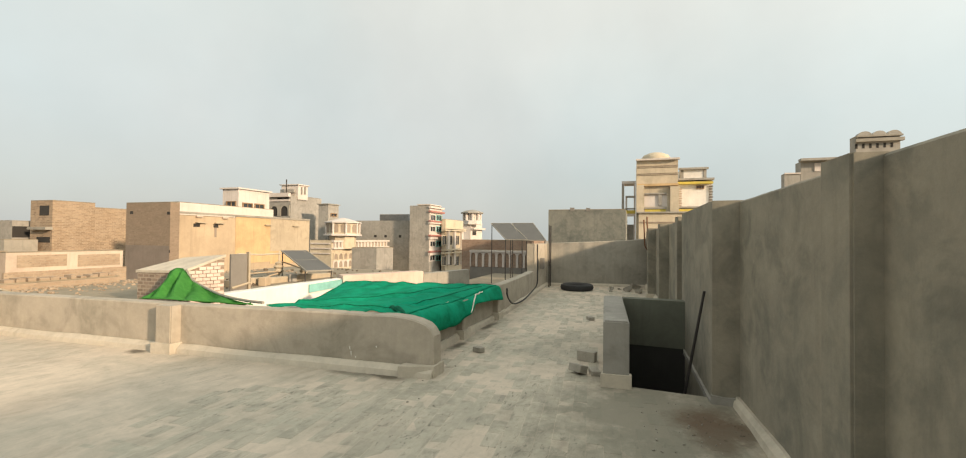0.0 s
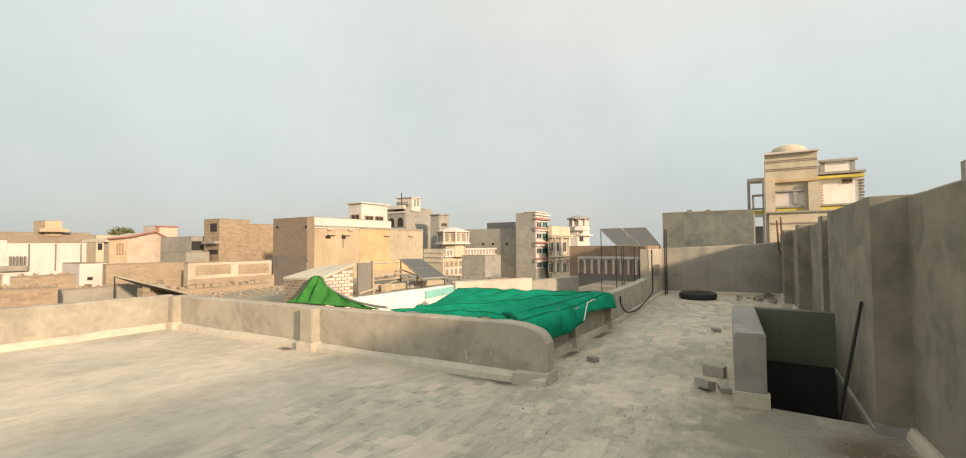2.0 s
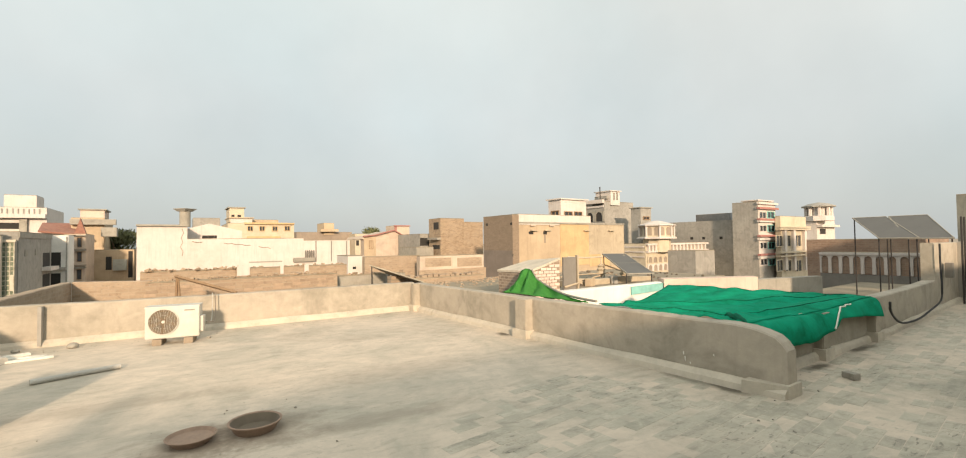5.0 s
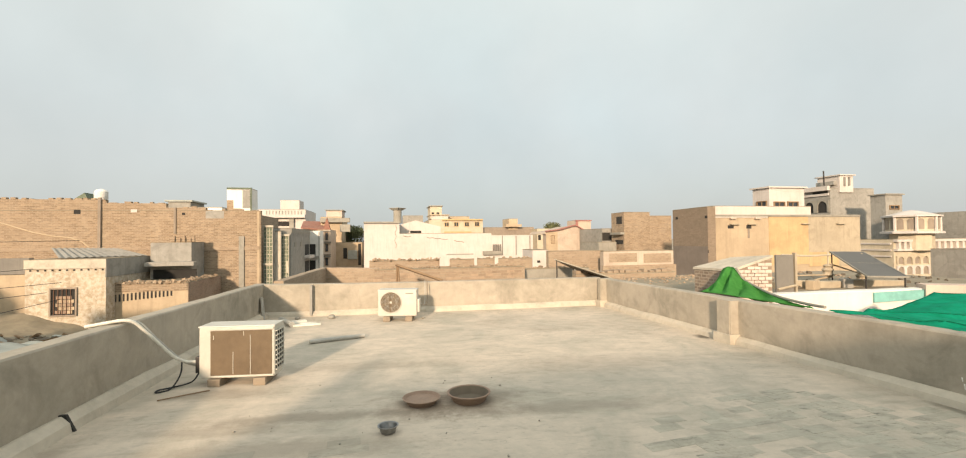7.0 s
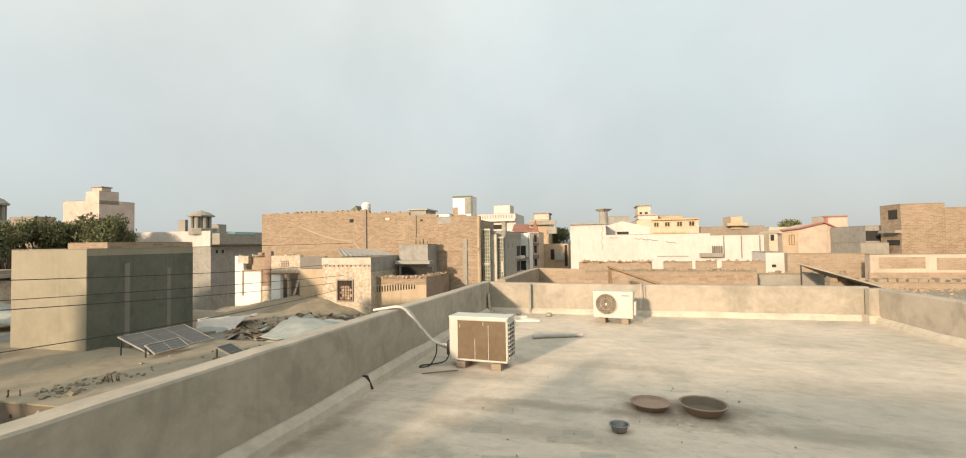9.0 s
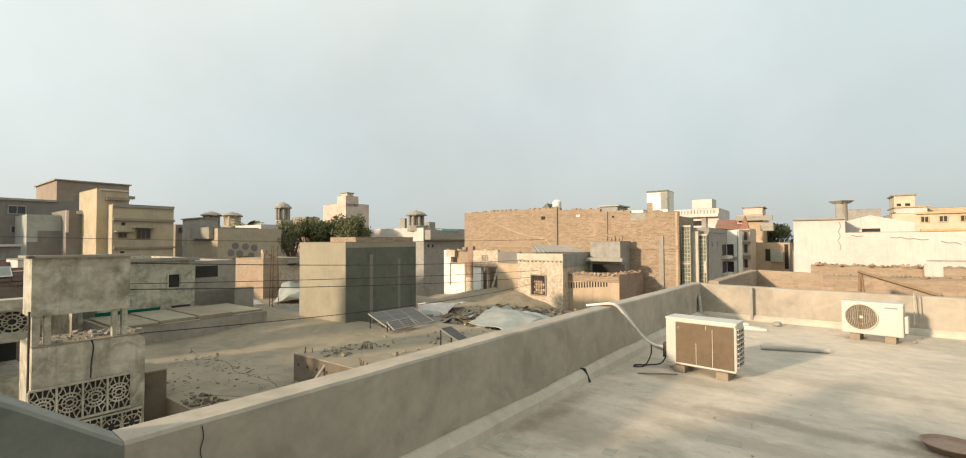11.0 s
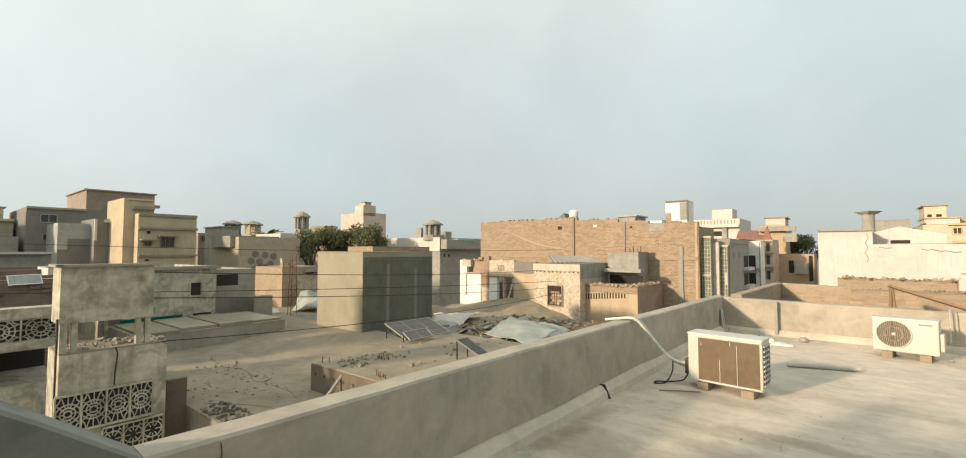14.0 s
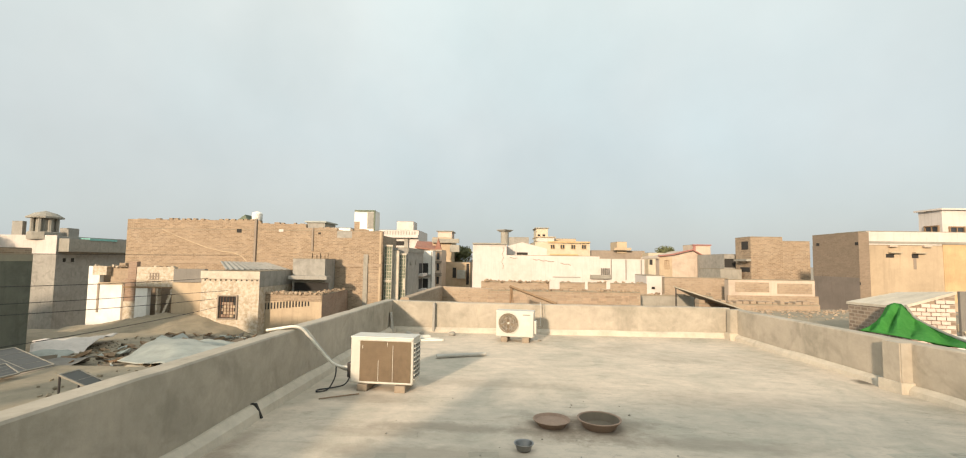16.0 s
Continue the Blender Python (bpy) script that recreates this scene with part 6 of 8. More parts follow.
for i in range(3):
    v = -5.87 - 0.30 * i
    bm = bmesh.new()
    pts = [(v + 0.155 * math.cos(math.pi * j / 8) - h.c[1], 11.12 + 0.13 * math.sin(math.pi * j / 8)) for j in range(9)]
    f0, f1 = [bm.verts.new((h.u0 - 0.06, y, z)) for y, z in pts], [bm.verts.new((h.u0 + 0.1, y, z)) for y, z in pts]
    bm.faces.new(f0), bm.faces.new(f1[::-1])
    for j in range(9):
        bm.faces.new((f0[j], f0[(j + 1) % 9], f1[(j + 1) % 9], f1[j]))
    part("scallop", bm, "greycem", h.ob)
for i in range(6):
    h.hole("W", -5.71 - 0.146 * i, 0.05, 3.83, 0.12)
SOLAR_EAST = [(19.15, 5.04, 2.04), (19.15, 3.31, 2.05), (17.5, 2.77, 1.37), (17.5, 3.96, 1.40)]
PANEL_EAST = [(12.03, 8.92, 1.05), (12.76, 8.67, 1.04), (11.72, 7.08, 0.56), (10.91, 7.15, 0.61)]

# ---------------------------------------------------------------- things on the roofs of the town


def solar_panel(c, foot, label, legs=True, cells=(6, 4), group="solar panels", depth=0.03, mats=("panel", "cement")):
    """A framed panel on four corners of the grid (the fourth follows from three), with bar legs down to foot."""
    c = [town(*p) for p in c]
    o, a, b = c[0], c[1] - c[0], c[3] - c[0]
    nrm = a.cross(b).normalized()
    if nrm.z < 0:
        nrm = -nrm
    ob = thing("solar_panel", label, "solar panel", Matrix.Translation((o.x, o.y, foot)), group)
    o = Vector((0, 0, o.z - foot))

    def slab(bm, s0, s1, t0, t1, lo, hi):
        k = [o + a * s + b * t for s, t in ((s0, t0), (s1, t0), (s1, t1), (s0, t1))]
        lo_v, hi_v = [bm.verts.new(p + nrm * lo) for p in k], [bm.verts.new(p + nrm * hi) for p in k]
        bm.faces.new(lo_v[::-1]), bm.faces.new(hi_v)
        for j in range(4):
            bm.faces.new((lo_v[j], lo_v[(j + 1) % 4], hi_v[(j + 1) % 4], hi_v[j]))
        return bm

    e, g = 0.022 / a.length, 0.022 / b.length
    part("cell_sheet", slab(bmesh.new(), e, 1 - e, g, 1 - g, 0, depth * 0.7), mats[0], ob)
    fr = bmesh.new()
    slab(fr, 0, 1, 0, g, 0, depth), slab(fr, 0, 1, 1 - g, 1, 0, depth), slab(fr, 0, e, g, 1 - g, 0, depth), slab(fr, 1 - e, 1, g, 1 - g, 0, depth)
    part("frame", fr, mats[1], ob)
    ln = bmesh.new()
    for i in range(1, cells[0]):
        s = i / cells[0]
        slab(ln, s - 0.3 * e, s + 0.3 * e, g, 1 - g, depth * 0.7, depth * 0.8)
    for i in range(1, cells[1]):
        t = i / cells[1]
        slab(ln, e, 1 - e, t - 0.1 * g, t + 0.1 * g, depth * 0.7, depth * 0.8)
    part("grid", ln, "cement", ob)
    if legs:
        for s, t in ((0.03, 0.05), (0.97, 0.05), (0.97, 0.95), (0.03, 0.95)):
            p = o + a * s + b * t
            if p.z > 0.12:
                part("leg", tube(bmesh.new(), [(p.x, p.y, 0), p], 0.016, 6), "iron", ob)
    return ob


solar_panel([(-9.11, 7.55, -0.50), (-8.99, 9.16, -0.50), (-8.31, 9.07, -0.85), (-8.25, 7.59, -0.85)], -0.895, "dark solar panel tilted on the low roof", cells=(3, 4))
solar_panel([(-8.30, 7.50, -0.64), (-8.30, 8.35, -0.64), (-7.92, 8.27, -0.80), (-7.92, 7.42, -0.80)], -0.895, "small dark solar panel tilted on the low roof", cells=(2, 4))
solar_panel([(-5.89, 6.90, -0.45), (-5.87, 7.26, -0.45), (-5.38, 7.6, -0.85), (-5.38, 7.22, -0.85)], -0.895, "long dark panel on thin iron legs", cells=(1, 3))
solar_panel(PANEL_WEST, 0.60, "blue-grey solar panel leaning on a brick parapet", legs=False, cells=(5, 2), mats=("sheet", "alu"))
solar_panel(PANEL_NE, -0.39, "long framed panel sloping down beyond the parapet", cells=(2, 3), mats=("brown", "cream"))
solar_panel(PANEL_EAST, 0.285, "large solar panel tilted on a cluttered roof", cells=(1, 2))
beam = thing("timber_prop", "weathered timber beam sloping from two posts beyond the parapet", "beam", Matrix.Translation((0.62, 11.5, -0.475)))
part("beam", tube(bmesh.new(), [(-0.03, 0.03, 1.31), (1.10, -1.12, 0.99)], 0.035, 4), "wood", beam)
part("post", tube(bmesh.new(), [(-0.04, 0.02, 0), (0.0, 0.02, 1.30)], 0.028, 6), "wood", beam)
part("post", tube(bmesh.new(), [(0.12, -0.05, 0), (0.02, 0.0, 1.29)], 0.02, 6), "wood", beam)
P4 = [Vector(p) for p in SOLAR_EAST]
for s0, s1 in ((0.0, 0.475), (0.50, 1.0)):
    a0, a1 = P4[0].lerp(P4[1], s0), P4[0].lerp(P4[1], s1)
    b0 = P4[3].lerp(P4[2], s0)
    solar_panel([a0, a1, a1, b0], -0.345, "solar panel on a tall iron frame", cells=(1, 1), group="solar panels on the tall frame")


def rubble(name, label, cat, spots, mat, size=(0.03, 0.12), flat=0.6):
    """Loose lumps and shards, strewn over boxes of (u0, u1, v0, v1, z, count)."""
    bm = bmesh.new()
    for u0, u1, v0, v1, z, k in spots:
        for _ in range(k):
            s = random.uniform(*size) * random.choice((0.6, 1, 1, 1.5))
            p = town(random.uniform(u0, u1), random.uniform(v0, v1), z)
            m = Matrix.Translation(p + Vector((0, 0, s * flat * 0.4))) @ Euler((random.uniform(-0.5, 0.5), random.uniform(-0.5, 0.5), random.uniform(0, 6))).to_matrix().to_4x4()
            vs = [bm.verts.new(m @ Vector((x * s * random.uniform(0.6, 1.2), y * s * random.uniform(0.4, 0.8), q * s * flat))) for x, y, q in ((-0.5, -0.5, -0.5), (0.5, -0.5, -0.5), (0.5, 0.5, -0.5), (-0.5, 0.5, -0.5), (-0.5, -0.5, 0.5), (0.5, -0.5, 0.5), (0.5, 0.5, 0.5), (-0.5, 0.5, 0.5))]
            for f4 in ((3, 2, 1, 0), (4, 5, 6, 7), (0, 1, 5, 4), (1, 2, 6, 5), (2, 3, 7, 6), (3, 0, 4, 7)):
                bm.faces.new([vs[j] for j in f4])
    return solo(name, bm, mat, label, cat, kind="stuff")


rubble("rubble", "grey rubble and broken bricks strewn over the low roofs", "rubble", [
    (-7.8, -6.0, 5.0, 9.2, -0.87, 40), (-7.9, -7.0, 4.95, 6.4, -0.87, 60), (-12.0, -7.5, 9.0, 9.6, -1.45, 60), (-14, -6, 2.9, 4.8, -1.45, 20),
    (-15, -11.8, 8.0, 8.9, -1.45, 45), (-13, -4, 13.4, 18.2, -1.72, 700), (-18, -9, 18.6, 20.5, -2.27, 160), (-11.5, -5, 9.6, 13.2, -1.45, 420), (-20, -14.5, 6.6, 13, -1.45, 160)], "dust", (0.02, 0.085))
rubble("grit", "grit and small stones in a drift over the low roof", "grit", [(-12, -8.6, 2.9, 4.6, -1.47, 260), (-11, -7.9, 4.0, 5.2, -1.47, 160), (-14.5, -8, 5.2, 5.6, -1.47, 90)], brickloose, (0.015, 0.05))
rubble("rubble", "broken bricks along the top of the old wing", "rubble", [(-10.55, -7.45, 22.5, 22.85, -0.36, 210), (-7.8, -7.45, 22.6, 26.4, -0.36, 120)], "brick", (0.06, 0.18))
rubble("rubble", "clutter of bricks and boards on the roofs", "rubble", [(9.0, 15.5, 7.5, 11.5, 0.31, 60), (6.2, 15, 12.2, 16.8, -0.37, 60), (-1.2, 5.6, 10, 17.5, -0.47, 160)], "earth", (0.03, 0.11))
rubble("rubble", "broken bricks on top of the old wall", "rubble", [(1.0, 5.5, 13.06, 13.28, 0.62, 90), (0.75, 6.8, 16.65, 16.95, 0.70, 120), (5.7, 8.0, 13.9, 14.1, 0.48, 40)], "brick", (0.04, 0.10))
low_wall = House("low broken brick wall between cluttered roofs", 6.5, 9.6, 11.55, 11.8, 0.44, "brickold", name="brick_wall", z0=-0.42)
for i in range(16):
    part("ragged_brick", boxed(6.5 + 0.19 * i - low_wall.c[0], 6.5 + 0.19 * i + random.uniform(0.1, 0.2) - low_wall.c[0], low_wall.v0, low_wall.v1, low_wall.h + 0.03, low_wall.h + random.choice((0.0, 0.04, 0.06, 0.08)) + 0.032), "brickold", low_wall.ob)
rubble("rubble", "pale broken bricks heaped along the low roofs", "rubble", [(6.4, 9.8, 11.0, 11.6, 0.3, 200), (7.4, 14.0, 9.6, 11.6, 0.3, 260), (9.6, 14, 11.4, 12.0, 0.3, 120)], "brickold", (0.02, 0.07))
rubble("grit", "small stones and grit along the foot of the walls", "grit", [(-1.0, 5.2, 8.5, 8.75, 0.0, 60), (0.2, 2.6, 2.6, 4.6, 0.0, 30), (5.0, 7.2, 1.2, 2.0, 0.0, 30), (4.6, 6.3, -1.0, -0.4, 0.0, 70), (13.8, 16.0, -0.4, 0.4, 0.0, 40)], brickloose, (0.005, 0.014))
rubble("rubble", "lumps of cement before the far wall", "rubble", [(15.0, 16.2, -0.5, 0.3, 0.0, 16)], brickloose, (0.05, 0.17))


def crumpled(name, label, cat, corners, mat, amp=0.15, k=14, group="", peak=0.0):
    """A loose sheet spread between four corners of the grid."""
    c = [town(*p) for p in corners]
    bm = bmesh.new()
    rows = []
    for i in range(k + 1):
        row = []
        for j in range(k + 1):
            s, t = i / k, j / k
            p = c[0].lerp(c[1], s).lerp(c[3].lerp(c[2], s), t)
            p.z += amp * (noise.noise(p * 0.9) + 0.45 * noise.noise(p * 2.7)) + 0.3 * amp * math.sin(math.pi * s) * math.sin(math.pi * t) + peak * max(0.0, 1 - 1.6 * math.hypot(s - 0.5, t - 0.45))
            row.append(bm.verts.new(p))
        rows.append(row)
    for r, q in zip(rows, rows[1:]):
        for j in range(k):
            bm.faces.new((r[j], q[j], q[j + 1], r[j + 1]))
    ob = solo(name, bm, mat, label, cat, group=group, smooth=True)
    md = ob.modifiers.new("thickness", "SOLIDIFY")
    md.thickness = 0.012
    return ob


crumpled("plastic_sheet", "pale green plastic sheet over a low roof", "sheet", [(-8.85, 11.7, -1.36), (-10.0, 14.9, -1.18), (-7.1, 13.7, -1.28), (-6.7, 11.3, -1.38)], "sheet", 0.09, 22, peak=0.12)
crumpled("plastic_sheet", "crumpled white plastic sheet among rubble", "sheet", [(-12.87, 13.3, -1.5), (-14.67, 15.15, -1.4), (-13.0, 16.77, -1.45), (-11.6, 13.5, -1.5)], "white", 0.25)
crumpled("plastic_sheet", "crumpled pale plastic sheet among rubble", "sheet", [(-20.26, 11.0, -1.25), (-22.2, 12.6, -0.8), (-22.0, 14.1, -0.8), (-18.7, 11.9, -1.25)], "sheet", 0.3)
ws = [town(*p) for p in WIN_SHEET]
bm = bmesh.new()
rows = []
for i in range(49):
    f = i / 48
    a, b = ws[0].lerp(ws[1], f), ws[3].lerp(ws[2], f)
    rows.append([bm.verts.new(a.lerp(b, t) + Vector((0, 0, 0.02 * math.sin(i * 1.57)))) for t in (0, 0.5, 1)])
for p_, q_ in zip(rows, rows[1:]):
    for j in range(2):
        bm.faces.new((p_[j], q_[j], q_[j + 1], p_[j + 1]))
ob = solo("roof_sheet", bm, "greycem", "corrugated grey sheet roof on the small house", "sheet")
ob.modifiers.new("thickness", "SOLIDIFY").thickness = 0.015
crumpled("plastic_sheet", "blue-grey plastic heap among rubble", "sheet", [(-9.2, 14.2, -1.5), (-9.8, 15.8, -1.55), (-7.6, 15.6, -1.55), (-7.4, 14.3, -1.5)], "sheet", 0.3)

for u, v, k in ((-7.86, 4.95, 5), (-7.2, 5.9, 6), (-6.0, 4.95, 6), (-4.6, 4.95, 5), (-5.2, 5.3, 4)):
    for i in range(k):
        du, dv = random.uniform(-0.18, 0.18), random.uniform(-0.05, 0.12)
        p = town(u + du, v + dv, -0.9)
        solo("iron_rod", tube(bmesh.new(), [p, p + Vector((random.uniform(-0.03, 0.03), random.uniform(-0.03, 0.03), random.uniform(0.08, 0.17)))], 0.009, 5), "rust", "short rusty reinforcing rod standing out of the rough slab", "rod", group="reinforcing rods")
solo("stick", tube(bmesh.new(), [town(-7.15, 4.40, -1.46), town(-7.05, 4.84, -0.93)], 0.03, 6), "cement", "pale stick leaning on the rough slab", "stick")

for u, v, z, w, mt, lb in ((-10.3, 11.2, -1.42, 1.3, "darkcem", "dark crumpled sheet among rubble"), (-11.4, 12.3, -1.44, 0.8, "sheet", "faded plastic sheet among rubble"), (-9.6, 10.4, -1.44, 0.9, "brown", "brown sacking among rubble"), (-7.4, 10.2, -1.44, 0.9, "tan", "pale cardboard among rubble"), (-12.2, 11.3, -1.44, 0.8, "sheet", "pale blue-grey sheet among rubble"), (-17.6, 10.2, -1.44, 1.2, "darkcem", "dark crumpled sheet by the mast"), (-20.5, 9.6, -1.44, 1.3, "white", "white crumpled sheet by the mast")):
    crumpled("plastic_sheet", lb, "sheet", [(u - w * 0.6, v - w * 0.4, z), (u - w * 0.5, v + w * 0.6, z + 0.12), (u + w * 0.6, v + w * 0.5, z + 0.1), (u + w * 0.5, v - w * 0.5, z)], mt, 0.22, 10)
for x, y in ((15.35, 3.42), (15.72, 3.47)):
    solo("iron_rod", tube(bmesh.new(), [(x, y, 0.0), (x, y, 1.0), (x + 0.02, y, 1.88)], 0.018, 6), "iron", "thin rusty iron rod standing at the passage wall", "rod", group="iron rods")
solo("meter_box", boxed(-0.08, 0.08, -0.12, 0, 0, 0.3, bevel=0.012), "darkcem", "small dark box on the passage wall", "box", pose(14.35, 3.42, 0.62, 0, 0, 8))

# iron rods out of the brick roof, mast, antenna, cables
for a, b in RODS:
    a, b = Vector(a), Vector(b)
    a.z = 0.45
    solo("iron_rod", tube(bmesh.new(), [town(*a), town(*a.lerp(b, 0.6)) + Vector((0.02, 0, 0)), town(*b)], 0.014, 6), "iron", "thin rusty iron rod standing out of a roof", "rod", group="iron rods")
for x, y, z in ((15.66, 0.72, 2.05), (15.38, 0.62, 2.12)):
    solo("iron_rod", tube(bmesh.new(), [(x, y - 0.25, 0.9), (x, y - 0.03, 1.3), (x, y, z)], 0.02, 6), "rust", "thin rusty iron rod standing out of a wall", "rod", group="iron rods")
a, b = MAST
mast = thing("lattice_mast", "thin rusty lattice mast on a low roof", "mast", Matrix.Translation(town(a[0], a[1], -1.45)))
for dx, dy in ((-0.16, -0.16), (0.16, -0.16), (0, 0.18)):
    part("upright", tube(bmesh.new(), [(dx, dy, 0), (dx * 0.6, dy * 0.6, b[2] + 1.45)], 0.013, 5), "rust", mast)
for i in range(9):
    z = 0.3 * i
    part("brace", tube(bmesh.new(), [(-0.15, -0.15, z), (0.15, -0.15, z + 0.15), (0, 0.17, z + 0.3)], 0.008, 4), "rust", mast)
a, b = ANTENNA
solo("antenna", tube(bmesh.new(), [town(a[0] + 0.8, a[1], 4.5), town(b[0] + 0.8, b[1], b[2])], 0.06, 6), "iron", "dark roof antenna on the cement tower", "antenna")


def cable(a, b, sag, r=0.009):
    a, b = town(*a), town(*b)
    pts = [a.lerp(b, i / 24) - Vector((0, 0, sag * 4 * (i / 24) * (1 - i / 24))) for i in range(25)]
    solo("cable", tube(bmesh.new(), pts, r, 5), "rubber", "thin black power cable slung between houses", "cable", group="power cables")


cable((-13.07, -1.84, 0.78), (-10.15, 18.92, 0.05), 0.12)
cable((-8.84, 0.95, 1.22), (-11.2, 19.2, 0.55), 0.15)
cable((-28.9, 2.61, 1.85), (-14.04, 26.7, 1.6), 0.2, 0.012)
cable((-8.84, 1.2, 0.75), (-10.6, 18.92, -0.30), 0.12)
cable((-8.78, 2.2, -0.1), (-10.2, 18.92, -0.55), 0.22)

# carved cement screens


def screen(name, u, v0, v1, z0, z1, n, parent_label, rings=True):
    """A pierced panel: a square frame with rings, petals and bars, n fields long."""
    ob = thing(name, parent_label, "screen", TOWN_M @ Matrix.Translation((u, (v0 + v1) / 2, z0)), "carved screens")
    w, h = v1 - v0, z1 - z0
    f = w / n
    part("frame", box(box(bmesh.new(), -0.03, 0.03, -w / 2, w / 2, 0, 0.03), -0.03, 0.03, -w / 2, w / 2, h - 0.03, h), "oldwash", ob)
    # black sheet behind the piercings paints the shade within
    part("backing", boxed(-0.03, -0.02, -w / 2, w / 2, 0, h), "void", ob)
    for i in range(n):
        cy, cz = -w / 2 + f * (i + 0.5), h / 2
        bm = bmesh.new()
        box(bm, -0.03, 0.03, cy - f / 2 - 0.012, cy - f / 2 + 0.012, 0.03, h - 0.03)
        for r in (0.47, 0.30, 0.15) if rings else (0.46,):
            tube(bm, [(0, cy + r * min(f, h) * math.cos(t * math.pi / 10), cz + r * min(f, h) * math.sin(t * math.pi / 10)) for t in range(21)], 0.013, 4)
        for t in range(12 if rings else 8):
            q = t * math.pi / (6 if rings else 4)
            tube(bm, [(0, cy + 0.14 * f * math.cos(q), cz + 0.14 * h * math.sin(q)), (0, cy + 0.49 * f * math.cos(q), cz + 0.49 * h * math.sin(q))], 0.010, 4)
        for sy in (-1, 1):
            for sz in (-1, 1):
                tube(bm, [(0, cy + sy * f * 0.5 + -sy * 0.22 * f * math.cos(t * math.pi / 8), cz + sz * h * 0.48 - sz * 0.22 * h * math.sin(t * math.pi / 8)) for t in range(5)], 0.012, 4)
        tagged(part("field", bm, "oldwash", ob), kind="stuff")
    return ob


v0, v1, z0, z1 = SCREEN_LOW
screen("carved_screen", LATTICE_U + 0.035, v0, v1, z0, z1, 4, "old carved cement screen in the pale house")
v0, v1, z0, z1 = SCREEN_ARCS
screen("carved_screen", LATTICE_U + 0.035, v0, v1, z0, z1, 3, "carved cement screen with plain arcs", False)
balc = thing("balcony", "old cement balcony with a carved parapet and dark room below", "balcony", TOWN_M @ Matrix.Translation((BALCONY_U, 0, -7)))
# the back wall is black: the room's shade put into its colour
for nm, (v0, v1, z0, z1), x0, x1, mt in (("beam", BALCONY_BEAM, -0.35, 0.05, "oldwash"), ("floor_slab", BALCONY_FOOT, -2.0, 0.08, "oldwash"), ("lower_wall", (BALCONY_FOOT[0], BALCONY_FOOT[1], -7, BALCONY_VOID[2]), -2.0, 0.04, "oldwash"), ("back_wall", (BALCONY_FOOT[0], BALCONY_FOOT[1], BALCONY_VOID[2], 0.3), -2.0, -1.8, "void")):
    part(nm, boxed(x0, x1, v0 - 0.8, v1, z0 + 7, z1 + 7), mt, balc)
for v in (-1.0, BALCONY_FOOT[1] - 0.12):
    part("pillar", boxed(-0.2, 0.0, v, v + 0.12, BALCONY_VOID[2] + 7, BALCONY_FOOT[2] + 7), "oldwash", balc)
v0, v1, z0, z1 = BALCONY_SCREEN
screen("carved_screen", BALCONY_U, v0, v1, z0 - 0.01, z1, 4, "carved cement screen with round flowers on the balcony")
for v0, v1, z0, z1 in LAT_POSTS:
    solo("post", boxed(-0.1, 0.0, v0, v1, 0, z1 - z0 + 0.08), "oldwash", "short pale plaster post under the parapet room", "post", TOWN_M @ Matrix.Translation((LATTICE_U - 0.06, 0, z0 - 0.01)), "short posts")

# turrets, domes, tanks
for (p, r, hh), mt in zip(TURRETS, ("brown", "cream", "cement")):
    kiosk(p[0], p[1], p[2] - 0.4, r, hh, "small roof turret on pillars", mt, dome=False, k=8 if mt == "cement" else 4, cap="cement")
kiosk(TURRET_BIG[0], TURRET_BIG[1], TURRET_BIG[2] - 0.3, 0.85, TURRET_BIG_TOP[2] - TURRET_BIG[2] + 0.3, "eight-sided roof turret with a flat cap", "cement", dome=False, cap="cement")
tur = thing("roof_turret", "ornate cream eight-sided turret with arched openings", "turret", TOWN_M @ Matrix.Translation((DOME_BALCONY[0], DOME_BALCONY[1], 0.4)))
part("storey", lathe(bmesh.new(), [(1.15, 0), (1.15, 1.15), (1.1, 1.2)], 8), "cream", tur)
part("ledge", lathe(bmesh.new(), [(1.65, 1.12), (1.65, 1.24), (1.5, 1.28)], 8), "white", tur)
part("drum", lathe(bmesh.new(), [(1.38, 1.26), (1.38, 2.25), (1.3, 2.3)], 8), "cream", tur)
part("eave", lathe(bmesh.new(), [(1.6, 2.22), (1.6, 2.32), (1.4, 2.36), (0.5, 2.62), (0.05, 2.7)], 8), "white", tur)
